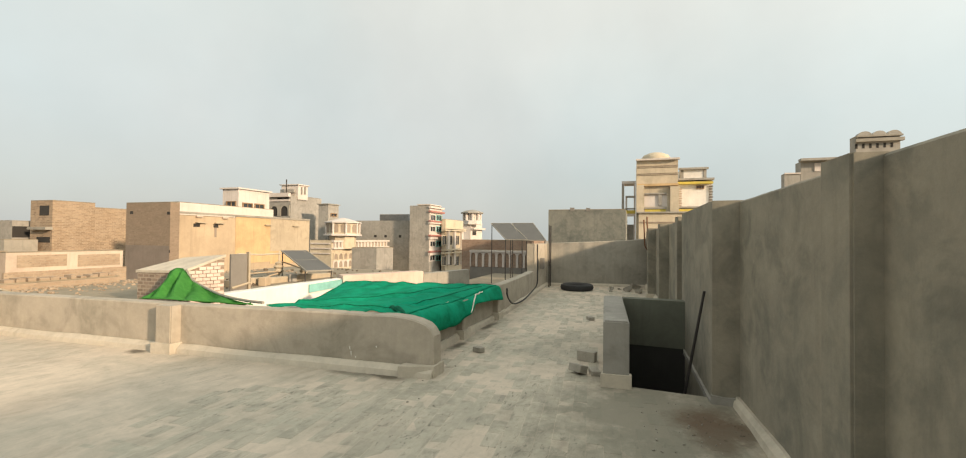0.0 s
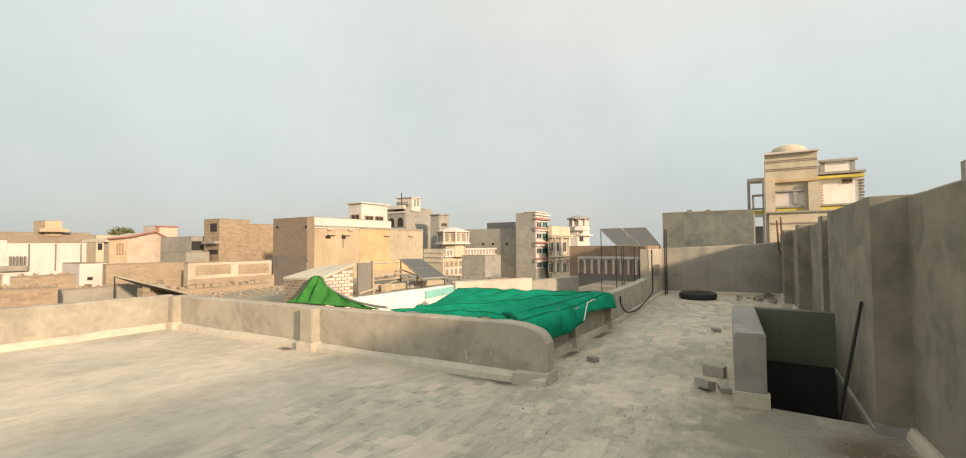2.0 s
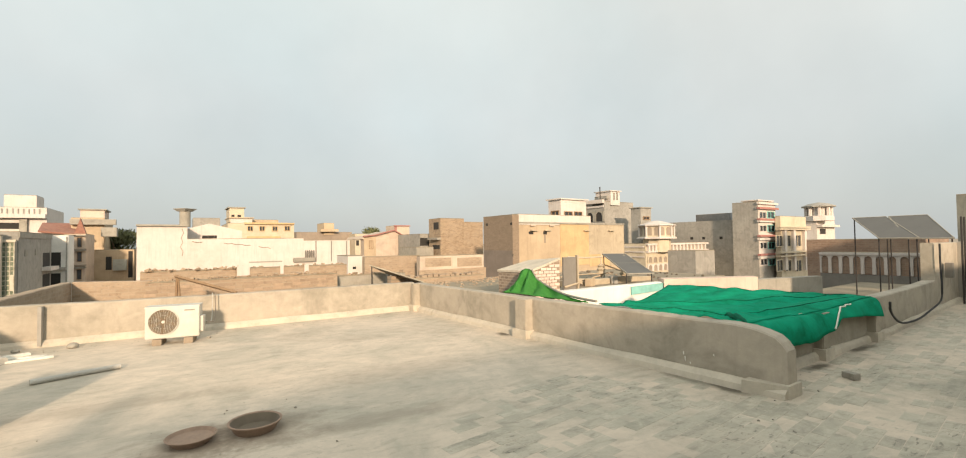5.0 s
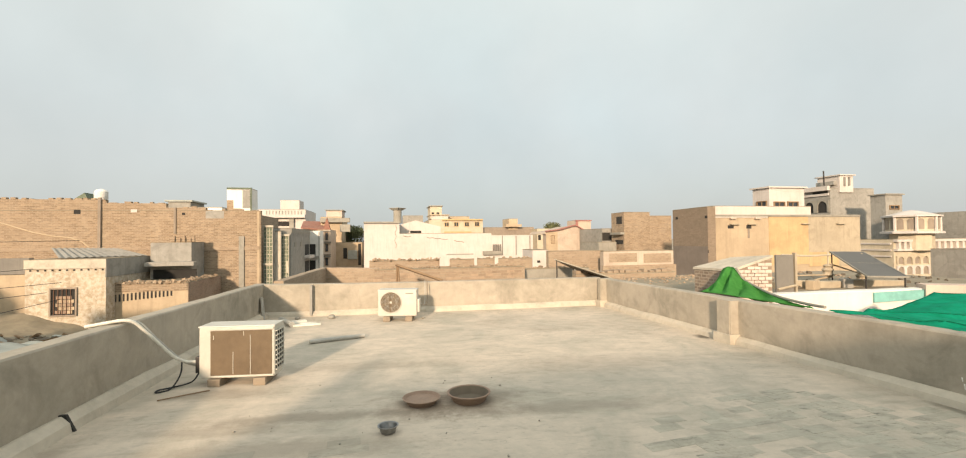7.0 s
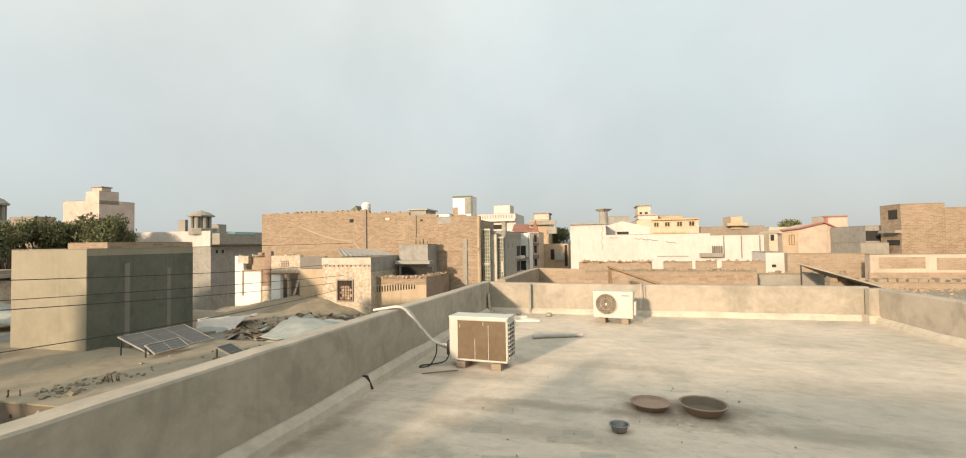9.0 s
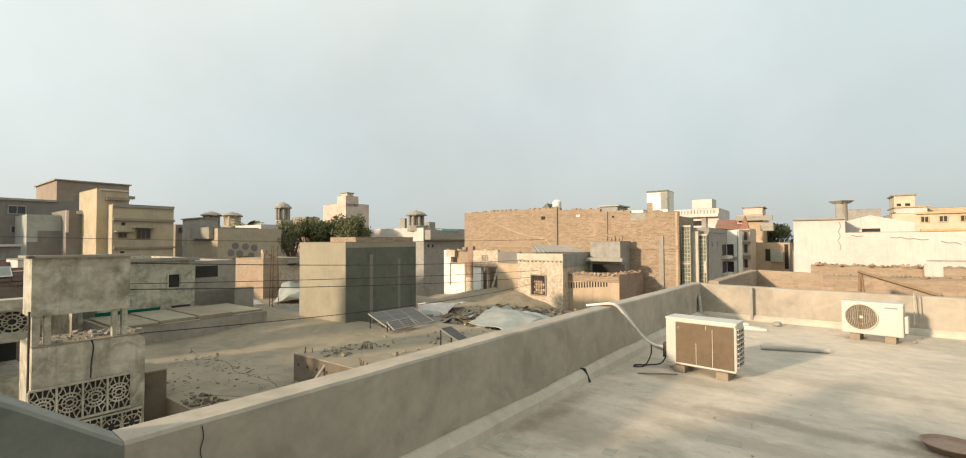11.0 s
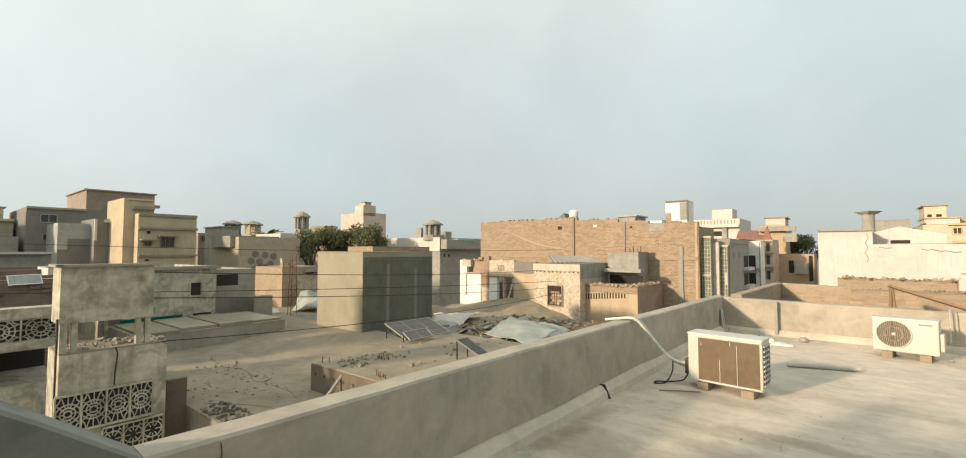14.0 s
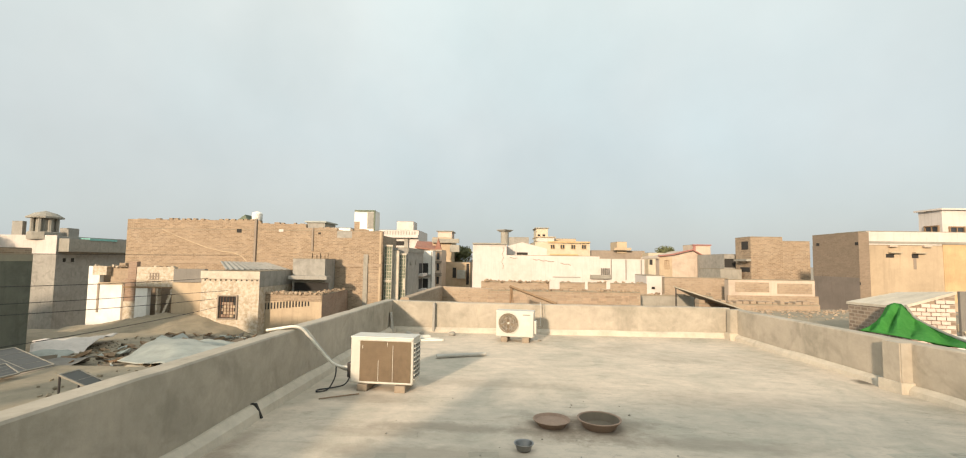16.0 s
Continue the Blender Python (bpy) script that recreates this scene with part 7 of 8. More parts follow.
for k in range(8):
    m = Matrix.Rotation(math.pi * (k + 0.5) / 4, 4, "Z")
    for dy in (-0.27, 0.27):
        bm = bmesh.new()
        pts = [(dy - 0.17, 1.4), (dy + 0.17, 1.4)] + [(dy + 0.17 * math.cos(math.pi * j / 6), 1.95 + 0.17 * math.sin(math.pi * j / 6)) for j in range(7)]
        f0, f1 = [bm.verts.new((1.24, y, z)) for y, z in pts], [bm.verts.new((1.30, y, z)) for y, z in pts]
        bm.faces.new(f0[::-1]), bm.faces.new(f1)
        for j in range(len(pts)):
            bm.faces.new((f0[j], f0[(j + 1) % len(pts)], f1[(j + 1) % len(pts)], f1[j]))
        bm.transform(m)
        part("arched_opening", bm, "brown", tur)
    part("corner_post", tube(bmesh.new(), [Matrix.Rotation(math.pi * k / 4, 4, "Z") @ Vector((1.42, 0, z)) for z in (1.26, 2.24)], 0.09, 6), "white", tur)
kiosk(TURRET_EAST[0], TURRET_EAST[1], TURRET_EAST[2] - 0.3, 1.5, 2.6, "white roof turret with a pitched cap", "white", dome=False, cap="greycem")
solo("dome", lathe(bmesh.new(), [(1.1, -0.6), (1.08, 0.05), (0.9, 0.3), (0.5, 0.48), (0.05, 0.55)], 20), "cream", "low cream dome on the tall house", "dome", TOWN_M @ Matrix.Translation((CREAM_DOME[0] + 1.5, CREAM_DOME[1], CREAM_DOME[2] - 0.2)), smooth=True)
p = TANK_ROUND
tank = thing("water_tank", "round pale water tank on a roof with a horned rim", "water tank", TOWN_M @ Matrix.Translation((p[0], p[1], 2.79)))
part("drum", lathe(bmesh.new(), [(0.33, 0), (0.33, 1.05), (0.3, 1.1)], 20), "cement", tank)
part("rim", lathe(bmesh.new(), [(0.25, 1.05), (0.45, 1.08), (0.72, 1.26), (0.70, 1.28), (0.44, 1.12), (0.1, 1.14)], 4), "greycem", tank)
p = TANK_WHITE
tank = thing("water_tank", "round white plastic water tank on the brick house", "water tank", TOWN_M @ Matrix.Translation((p[0], p[1], 3.70)))
part("drum", lathe(bmesh.new(), [(0.24, 0), (0.30, 0.08), (0.30, 0.46), (0.22, 0.55), (0.06, 0.6)], 20), "chalk", tank, smooth=True)
p = DISH_TENT
bm = bmesh.new()
base = [bm.verts.new(town(p[0] + dx, p[1] + dy, 3.40)) for dx, dy in ((-0.95, -0.1), (0.35, -0.1), (0.45, 0.9), (-0.9, 0.9))]
ridge = [bm.verts.new(town(p[0] - 0.05, p[1] + dy, 4.12)) for dy in (0.05, 0.75)]
bm.faces.new((base[0], base[1], ridge[0])), bm.faces.new((base[2], base[3], ridge[1]))
bm.faces.new((base[1], base[2], ridge[1], ridge[0])), bm.faces.new((base[3], base[0], ridge[0], ridge[1])), bm.faces.new(base[::-1])
solo("roof_tent", bm, "greentile", "small dark green tent cover on the brick house", "cover")
# gables and roofs


def plate(name, label, cat, pts, thick, mat, m=None):
    """A flat polygon of the grid, given some thickness along the grid's north."""
    bm = bmesh.new()
    f0 = [bm.verts.new(town(*q)) for q in pts]
    f1 = [bm.verts.new(town(q[0], q[1] + thick, q[2])) for q in pts]
    bm.faces.new(f0), bm.faces.new(f1[::-1])
    for j in range(len(pts)):
        bm.faces.new((f0[j], f0[(j + 1) % len(pts)], f1[(j + 1) % len(pts)], f1[j]))
    return solo(name, bm, mat, label, cat)


g = plate("gable", "white gable room behind the long wall", "gable", [(q[0], q[1], q[2] - (0.1 if q[2] < 2 else 0)) for q in GABLE], 5.0, "white")
(a, _, c), (b, v, d) = GABLE_WIN
win = new("window", mesh_of(boxed(a, b, v - 0.02, v + 0.02, c, d), "void", "window"))
win.matrix_world = TOWN_M
win.parent = g
plate("gable", "pink gable with a red roof edge", "gable", [(q[0], q[1] - 0.01, q[2] - (0.05 if q[2] < 1.9 else 0)) for q in RED_GABLE], 4.0, "rose")
for a, b in zip(RED_GABLE[1:], RED_GABLE[2:-1]):
    plate("roof_edge", "red painted roof edge", "roof edge", [(a[0], a[1] - 0.25, a[2]), (b[0], b[1] - 0.25, b[2]), (b[0], b[1] - 0.25, b[2] + 0.09), (a[0], a[1] - 0.25, a[2] + 0.09)], 0.35, "red")
q = RED_ROOF
bm = bmesh.new()
lo = [bm.verts.new(town(*p)) for p in q]
hi = [bm.verts.new(town(p[0], p[1], p[2] - 0.12)) for p in q]
bm.faces.new(lo), bm.faces.new(hi[::-1])
for j in range(4):
    bm.faces.new((lo[j], lo[(j + 1) % 4], hi[(j + 1) % 4], hi[j]))
solo("pitched_roof", bm, "brickred", "red-brown pitched roof on the lane", "roof")
# dark round recesses of the dotted wall
for v, z in DOTS:
    bm = bmesh.new()
    bmesh.ops.create_circle(bm, cap_ends=True, segments=16, radius=0.30, matrix=Matrix.Translation((dotted.u1 + 0.012, v - dotted.c[1], z + 7)) @ Matrix.Rotation(radians(90), 4, "Y"))
    part("round_recess", bm, "darkcem", dotted.ob)
for i, (u, v, z) in enumerate(ROOF_BRICKS):
    solo("loose_brick", boxed(-0.12, 0.12, -0.06, 0.06, 0, 0.22 if i % 2 else 0.3), "brick", "loose brick standing on a roof edge", "brick", TOWN_M @ Matrix.Translation((u, v + 0.12, 1.455)), "bricks on the roof edge")


# trees
def tree(u, v, top, spread, label="dusty green tree between the houses", palm=False):
    ob = thing("tree", label, "tree", TOWN_M @ Matrix.Translation((u, v, -7)), "trees")
    h = top + 7
    if palm:
        part("trunk", tube(bmesh.new(), [(0, 0, 0), (0.2, 0.1, h * 0.5), (0.1, 0, h)], [0.3, 0.22, 0.2], 8), "bark", ob)
        bm = bmesh.new()
        for k in range(16):
            a, el = k * 2.4, random.uniform(0.1, 1.0)
            prev = None
            for s in range(6):
                r = s * spread / 5
                p = Vector((math.cos(a) * r * math.cos(el * 0.6), math.sin(a) * r * math.cos(el * 0.6), h + r * el * 0.7 - 0.32 * r * r / spread))
                side = Vector((-math.sin(a), math.cos(a), 0)) * (0.28 * math.sin(math.pi * (s + 0.6) / 6.2))
                cur = (bm.verts.new(p + side - Vector((0, 0, 0.1))), bm.verts.new(p), bm.verts.new(p - side - Vector((0, 0, 0.1))))
                if prev:
                    bm.faces.new((prev[0], prev[1], cur[1], cur[0])), bm.faces.new((prev[1], prev[2], cur[2], cur[1]))
                prev = cur
        part("crown", bm, "leaf", ob)
        return ob
    bm = bmesh.new()
    tube(bm, [(0, 0, 0), (0.15, 0.1, h * 0.4), (0, 0, h * 0.72)], [0.28, 0.22, 0.14], 8)
    for k in range(6):
        a = k * 1.05 + random.random()
        tube(bm, [(0, 0, h * 0.6), (math.cos(a) * spread * 0.45, math.sin(a) * spread * 0.45, h * 0.8), (math.cos(a) * spread * 0.8, math.sin(a) * spread * 0.8, h * 0.9)], [0.12, 0.07, 0.03], 6)
    part("trunk", bm, "bark", ob)
    bm = bmesh.new()
    lumps = [(Vector((random.gauss(0, 0.45) * spread, random.gauss(0, 0.45) * spread, h - spread * random.uniform(0.15, 1.1))), random.uniform(0.3, 0.55) * spread) for _ in range(14)]
    for c, r in lumps:
        for _ in range(300):
            d = Vector((random.gauss(0, 1), random.gauss(0, 1), random.gauss(0, 0.8))).normalized() * r * random.uniform(0.35, 1.05)
            p, s = c + d, random.uniform(0.05, 0.11)
            q = Euler((random.uniform(0, 6), random.uniform(0, 6), random.uniform(0, 6))).to_matrix()
            bm.faces.new([bm.verts.new(p + q @ Vector(w) * s) for w in ((-1, -0.45, 0), (1, -0.45, 0.15), (1.1, 0.45, 0), (-0.9, 0.5, 0.15))])
    part("crown", bm, "leaf", ob)
    return ob


for u, v, z in TREES:
    tree(u, v, z + random.uniform(0.9, 1.5), 1.9)
tree(LANE_TREE[0], LANE_TREE[1], LANE_TREE[2] + 1.3, 1.7, "dusty green tree at the end of the lane")
tree(FAR_BUSH[0], FAR_BUSH[1], FAR_BUSH[2] + 0.3, 1.5, "dark far tree above the roofs")
tree(PALM[0], PALM[1], PALM[2] - 0.4, 2.2, "far palm tree above the roofs", True)

# ---------------------------------------------------------------- courtyard, tarpaulin and brick hut
structure("wall_courtyard", wall_bm((7.27, 6.98), (11.1, 7.62), -0.25, -7, [(0, 0.47), (1, 0.42)]), "chalk", "white-painted courtyard wall in the sun")
bm = bmesh.new()
prism(bm, ((9.6, 7.355), (11.1, 7.61), (11.1, 7.585), (9.6, 7.33)), 0.22, 0.40)
structure("trim", bm, "turq", "turquoise painted band on the courtyard wall")
bm = bmesh.new()
prism(bm, ((10.9, 7.5), (13.2, 6.55), (13.35, 6.85), (11.1, 7.85)), -0.34, 0.50)
solo("roof_parapet", bm, "pink", "pale pink roof parapet beyond the tarpaulin", "parapet")
bm = bmesh.new()
prism(bm, ((13.3, 6.6), (15.6, 6.2), (15.7, 6.4), (13.4, 6.85)), -0.34, 0.42)
solo("roof_parapet", bm, "cement", "grey cement roof parapet beyond the tarpaulin", "parapet")

hut = thing("brick_hut", "low hut of pink-washed bricks with a sloping cement top", "hut", Matrix.Translation((6.95, 7.5, 0.285)))
hc = Vector((6.95, 7.5, 0.285))
foot = [Vector((6.62, 7.10)), Vector((7.27, 7.0)), Vector((7.24, 8.02)), Vector((6.53, 8.1))]
tops = [0.86, 1.10, 1.02, 0.84]
bm = bmesh.new()
prism(bm, [p - hc.xy for p in foot], -0.4, [t - hc.z for t in tops])
part("core", bm, "hutbrick", hut, "old brown brick walls")
bm = bmesh.new()
prism(bm, [(p - hc.xy) * 1.04 for p in foot], [t - hc.z + 0.004 for t in tops], [t - hc.z + 0.045 for t in tops])
part("top_slab", bm, "skirt", hut)
d_h = (foot[1] - foot[0]).normalized()
n_h = Vector((d_h.y, -d_h.x))
brick_me = mesh_of(boxed(-0.054, 0.054, -0.02, 0.03, 0, 0.05, bevel=0.004), pinkbrick, "brick")
for r in range(13):
    for k in range(7):
        s = 0.055 + 0.117 * k - (0.055 if r % 2 else 0)
        z = 0.30 + 0.06 * r
        lim = 0.86 + (1.10 - 0.86) * max(0, min(1, s / 0.66))
        if s > 0.63 or s < 0 or z + 0.045 > lim:
            continue
        p = foot[0] + d_h * s + n_h * (0.01 + random.uniform(-0.006, 0.006))
        b = part("brick", brick_me, None, hut)
        b.matrix_local = Matrix.Translation((p.x - hc.x, p.y - hc.y, z - hc.z)) @ Matrix.Rotation(math.atan2(d_h.y, d_h.x), 4, "Z")


def cloth(name, label, cat, top, bottom, mat, k=40, rows=14, fold=0.03, group=""):
    """A hanging cloth between an upper and a lower line, with folds."""
    def along(line, s):
        x = s * (len(line) - 1)
        i = min(int(x), len(line) - 2)
        return Vector(line[i]).lerp(Vector(line[i + 1]), x - i)
    bm = bmesh.new()
    grid = []
    for i in range(k + 1):
        s = i / k
        a, b = along(top, s), along(bottom, s)
        row = []
        for j in range(rows + 1):
            t = j / rows
            p = a.lerp(b, t)
            w = math.sin(math.pi * t) ** 0.7
            p += Vector((-0.7, -0.6, 0.5)) * (fold * w * (math.sin(s * 31 + 3 * t) + 0.6 * noise.noise(Vector((s * 9, t * 3, 1)))))
            p.z -= 0.06 * w * (a - b).length
            row.append(bm.verts.new(p))
        grid.append(row)
    for r, q in zip(grid, grid[1:]):
        for j in range(rows):
            bm.faces.new((r[j], q[j], q[j + 1], r[j + 1]))
    ob = solo(name, bm, mat, label, cat, group=group, smooth=True)
    ob.modifiers.new("thickness", "SOLIDIFY").thickness = 0.008
    return ob


cloth("green_cloth", "bright green cloth draped over the hut and parapet", "cloth",
      [(6.35, 7.16, 0.66), (6.42, 7.09, 0.91), (6.50, 7.06, 0.955), (6.58, 7.03, 0.94), (6.60, 6.85, 0.76), (6.48, 6.35, 0.66), (6.28, 5.7, 0.60), (6.05, 4.95, 0.60)],
      [(5.71, 6.62, 0.60), (5.73, 6.42, 0.605), (5.76, 6.22, 0.61), (5.79, 6.0, 0.61), (5.81, 5.75, 0.61), (5.85, 5.4, 0.615), (5.89, 5.0, 0.615), (5.93, 4.7, 0.615)], "netting", fold=0.075)

solo("cloth_hem", tube(bmesh.new(), curve([Vector(p) for p in ((6.60, 6.99, 0.93), (6.60, 6.83, 0.77), (6.48, 6.33, 0.675), (6.28, 5.7, 0.625), (6.06, 5.0, 0.63), (5.98, 4.6, 0.64))]), 0.018, 6), "cement", "grey hem rope along the green cloth", "rope", smooth=True)

# green tarpaulin over the courtyard, hanging over the passage wall
A, B, C, D = (Vector(p) for p in ((6.16, 2.66, 0.60), (9.55, 2.87, 0.62), (9.25, 6.05, 0.57), (5.93, 4.50, 0.625)))
tarp = thing("tarpaulin", "large green tarpaulin stretched over the courtyard", "tarpaulin", Matrix.Translation(A))
ku, kv = 72, 44


def tarp_top(s, t):
    p = A.lerp(B, s).lerp(D.lerp(C, s), t)
    sag = math.sin(math.pi * s) * math.sin(math.pi * min(1, t + 0.02))
    a = math.atan2(t * 1.2, s + 0.04)
    far = math.hypot(s, t)
    p.z += 0.035 * math.sin(a * 11) * math.exp(-far / 0.45) * min(1, 5 * t) - 0.13 * math.sin(math.pi * s) * t ** 4
    muted = math.sin(math.pi * min(1, max(0, (s - 0.02) / 0.96))) ** 0.5
    for line, lift in ((t - 0.10 - 1.385 * (0.95 - s), 0.035), (t - (0.12 - 0.15 * (s - 0.31) if s > 0.31 else 0.12 + 2.2 * (0.31 - s)), 0.05)):
        p.z += (lift * math.exp(-(line / 0.035) ** 2) - 0.6 * lift * math.exp(-((line + 0.09) / 0.06) ** 2)) * muted
    p.z += 0.022 * math.sin((t * 1.1 + s * 0.35) * 34 + 2.5 * noise.noise(Vector((s * 3, t * 3, 9)))) * min(1, 5 * t) * (0.3 + 0.7 * s) * (1 - 0.6 * t)
    p.z += -0.11 * sag + 0.03 * noise.noise(Vector((s * 2, t * 7, 0))) * min(1, 6 * t) + 0.006 * noise.noise(Vector((s * 14, t * 16, 4)))
    return p


def tarp_flap(s, d):
    rows = ((0, 0.20), (0.10, 0.26), (0.25, 0.30), (0.40, 0.27), (0.51, 0.21), (0.56, 0.10), (0.7, 0.13), (0.9, 0.22), (1.0, 0.26))
    hang = next(h0 + (h1 - h0) * (s - s0) / (s1 - s0) for (s0, h0), (s1, h1) in zip(rows, rows[1:]) if s <= s1 + 1e-9)
    p = tarp_top(s, 0)
    p += Vector((0.14, -0.99, 0)) * (0.15 * d ** 0.6 + 0.05 * math.exp(-((s - 0.2) / 0.2) ** 2) * math.sin(math.pi * d) + 0.014 * math.sin(s * 33 + 3 * d) * d)
    p.z -= hang * d ** 1.5
    return p


def woven(fn, k, r):
    bm = bmesh.new()
    g = [[bm.verts.new(fn(i / k, j / r) - A) for j in range(r + 1)] for i in range(k + 1)]
    for p, q in zip(g, g[1:]):
        for j in range(r):
            bm.faces.new((p[j], q[j], q[j + 1], p[j + 1]))
    return bm


for nm, fn, k, r in (("sheet", tarp_top, ku, kv), ("flap", tarp_flap, 90, 8)):
    ob = part(nm, woven(fn, k, r), "tarp", tarp, smooth=True)
    ob.modifiers.new("thickness", "SOLIDIFY").thickness = 0.008
for line in ([(0.96, 0.08), (0.87, 0.20), (0.67, 0.48), (0.42, 0.81), (0.30, 0.97)], [(0.90, 0.03), (0.58, 0.08), (0.31, 0.12), (0.2, 0.34), (0.1, 0.59), (0.03, 0.8)], [(0.99, 0.02), (0.987, 0.5), (0.985, 0.98)]):
    part("seam", tube(bmesh.new(), [tarp_top(q.x, q.y) - A + Vector((0, 0, 0.008)) for q in curve([Vector((a, b, 0)) for a, b in line])], 0.006, 5), "tarpdk", tarp, "dark seam of the tarpaulin")
part("rolled_edge", tube(bmesh.new(), [tarp_top(0.17 - 0.16 * i / 12, 0.24 - 0.24 * i / 12) - A + Vector((0, 0, 0.012 + 0.012 * math.sin(i * 1.3))) for i in range(13)], [0.012 + 0.03 * math.sin(math.pi * i / 12) for i in range(13)], 8), "tarpdk", tarp, "dark rolled fold of the tarpaulin", smooth=True)
part("rope", tube(bmesh.new(), [tarp_flap(0.50 + 0.24 * i / 40, max(0.15, 0.95 - 0.8 * (i / 22)) if i < 22 else 0.15 - 0.004 * (i - 22) + 0.05 * math.sin(i * 0.7)) - A + Vector((0, -0.015, 0.01)) for i in range(41)], 0.009, 5), "hose", tarp, "pale rope along the edge")
pts = [Vector(p) for p in ((9.66, 2.70, 0.55), (9.85, 2.76, 0.40), (10.3, 2.85, 0.22), (10.8, 2.92, 0.12), (11.6, 3.0, 0.10), (12.5, 3.12, 0.15), (13.45, 3.25, 0.24), (13.6, 3.27, 0.5), (13.6, 3.28, 0.9), (13.6, 3.28, 1.32))]
solo("hose", tube(bmesh.new(), curve(pts), 0.016, 6), "rubber", "black hose lying along the passage wall", "hose")

board = thing("cement_board", "upright dark cement board with a pale post beside the brick hut", "board", Matrix.Translation((8.33, 7.95, 0.31)))
part("board", boxed(-0.19, 0.18, 0.0, 0.05, 0.0, 0.79, bevel=0.006), "darkcem", board)
part("post", boxed(0.19, 0.235, -0.03, 0.05, 0.0, 0.83, bevel=0.004), "sandgrey", board)
part("beam", tube(bmesh.new(), [(-0.18, -0.02, 0.12), (0.22, -0.04, 0.2)], 0.025, 6), "sandgrey", board)
rack = thing("pole_frame", "frame of thin wooden poles tied with rags on a roof", "frame", Matrix.Translation((10.8, 9.6, 0.31)))
for nm, pts, r in (("post", [(0.05, 0, 0.0), (0.05, 0, 0.76)], 0.022), ("post", [(0.92, 0, 0.0), (0.95, 0, 0.72)], 0.022), ("rail", [(-2.0, -1.0, 0.76), (-0.9, -0.45, 0.70), (0.1, 0, 0.69)], 0.024), ("brace", [(-0.6, 0.0, 0.02), (-0.2, 0.0, 0.13), (0.15, 0.0, 0.18)], 0.02), ("brace", [(-1.3, -0.3, 0.25), (0.2, 0.0, 0.22)], 0.018), ("brace", [(0.05, 0, 0.5), (1.0, 0, 0.2)], 0.016)):
    part(nm, tube(bmesh.new(), [Vector(p) for p in pts], r, 6), "cream" if nm != "brace" else "tan", rack)
for x, z in ((0.03, 0.32), (0.93, 0.16)):
    part("rag", lathe(bmesh.new(), [(0.05, z - 0.13), (0.12, z - 0.10), (0.09, z - 0.03), (0.13, z + 0.02), (0.07, z + 0.08), (0.10, z + 0.12), (0.03, z + 0.16)], 9), "sandgrey", rack, "dusty rags tied round the post").location = (x, 0, 0)
solo("roof_parapet", wall_bm((9.35, 9.05), (12.2, 9.2), 0.2, 0.29, [(0, 0.50), (0.3, 0.45), (0.6, 0.47), (1, 0.42)]), "sandgrey", "low broken roof parapet behind the white wall", "parapet")
for x, y, w, hh, mt in ((9.6, 8.7, 0.26, 0.2, "tan"), (9.1, 9.1, 0.34, 0.15, "dust"), (10.6, 8.9, 0.28, 0.2, "greycem"), (8.8, 8.4, 0.24, 0.14, "brown")):
    solo("crate", boxed(-w / 2, w / 2, -w / 3, w / 3, 0, hh, bevel=0.015), mt, "small worn crate among the roof clutter", "crate", pose(x, y, 0.31, 0, 0, x * 40), "roof clutter")

# ---------------------------------------------------------------- small things on the roof
solo("insulated_pipe", tube(bmesh.new(), curve([(-1.80, 4.50, 0.69), (-1.66, 4.56, 0.71), (-1.53, 4.60, 0.725), (-1.46, 4.66, 0.69), (-1.40, 4.74, 0.58), (-1.30, 4.82, 0.42), (-1.20, 4.87, 0.29), (-1.10, 4.88, 0.24), (-0.98, 4.86, 0.235), (-0.93, 4.86, 0.23)]), 0.016, 10), "hose", "white lagged pipe from the air conditioner over the parapet", "pipe", smooth=True)
solo("insulated_pipe", tube(bmesh.new(), curve([(-1.78, 4.56, 0.68), (-1.64, 4.61, 0.70), (-1.50, 4.66, 0.705), (-1.43, 4.72, 0.66), (-1.36, 4.80, 0.52), (-1.25, 4.88, 0.35), (-1.16, 4.91, 0.25), (-1.05, 4.91, 0.2), (-0.93, 4.9, 0.19)]), 0.014, 8), "pvc", "grey lagged pipe from the air conditioner over the parapet", "pipe", smooth=True)
solo("power_lead", tube(bmesh.new(), curve([(-1.14, 4.89, 0.25), (-1.13, 4.84, 0.12), (-1.16, 4.72, 0.012), (-1.24, 4.62, 0.01), (-1.26, 4.70, 0.01), (-1.16, 4.78, 0.01), (-1.0, 4.80, 0.05), (-0.94, 4.83, 0.14)]), 0.008, 6), "rubber", "thin black power lead looped on the floor", "lead", smooth=True)
solo("stick", tube(bmesh.new(), curve([(-1.1, 4.38, 0.01), (-0.92, 4.5, 0.012), (-0.75, 4.62, 0.01)]), 0.006, 5), "wood", "thin dark stick lying on the floor", "stick")
drain = thing("drain_hole", "dark square drain hole at the foot of the parapet", "drain", pose(-1.385, 3.76, 0.0, 0, 0, 3))
bm = bmesh.new()
lo, hi = prism(bm, ((-0.09, -0.013), (0.034, -0.013), (0.034, 0.013), (-0.09, 0.013)), 0.003, 0.135)
for v in hi:
    v.co.x = min(v.co.x, -0.03)
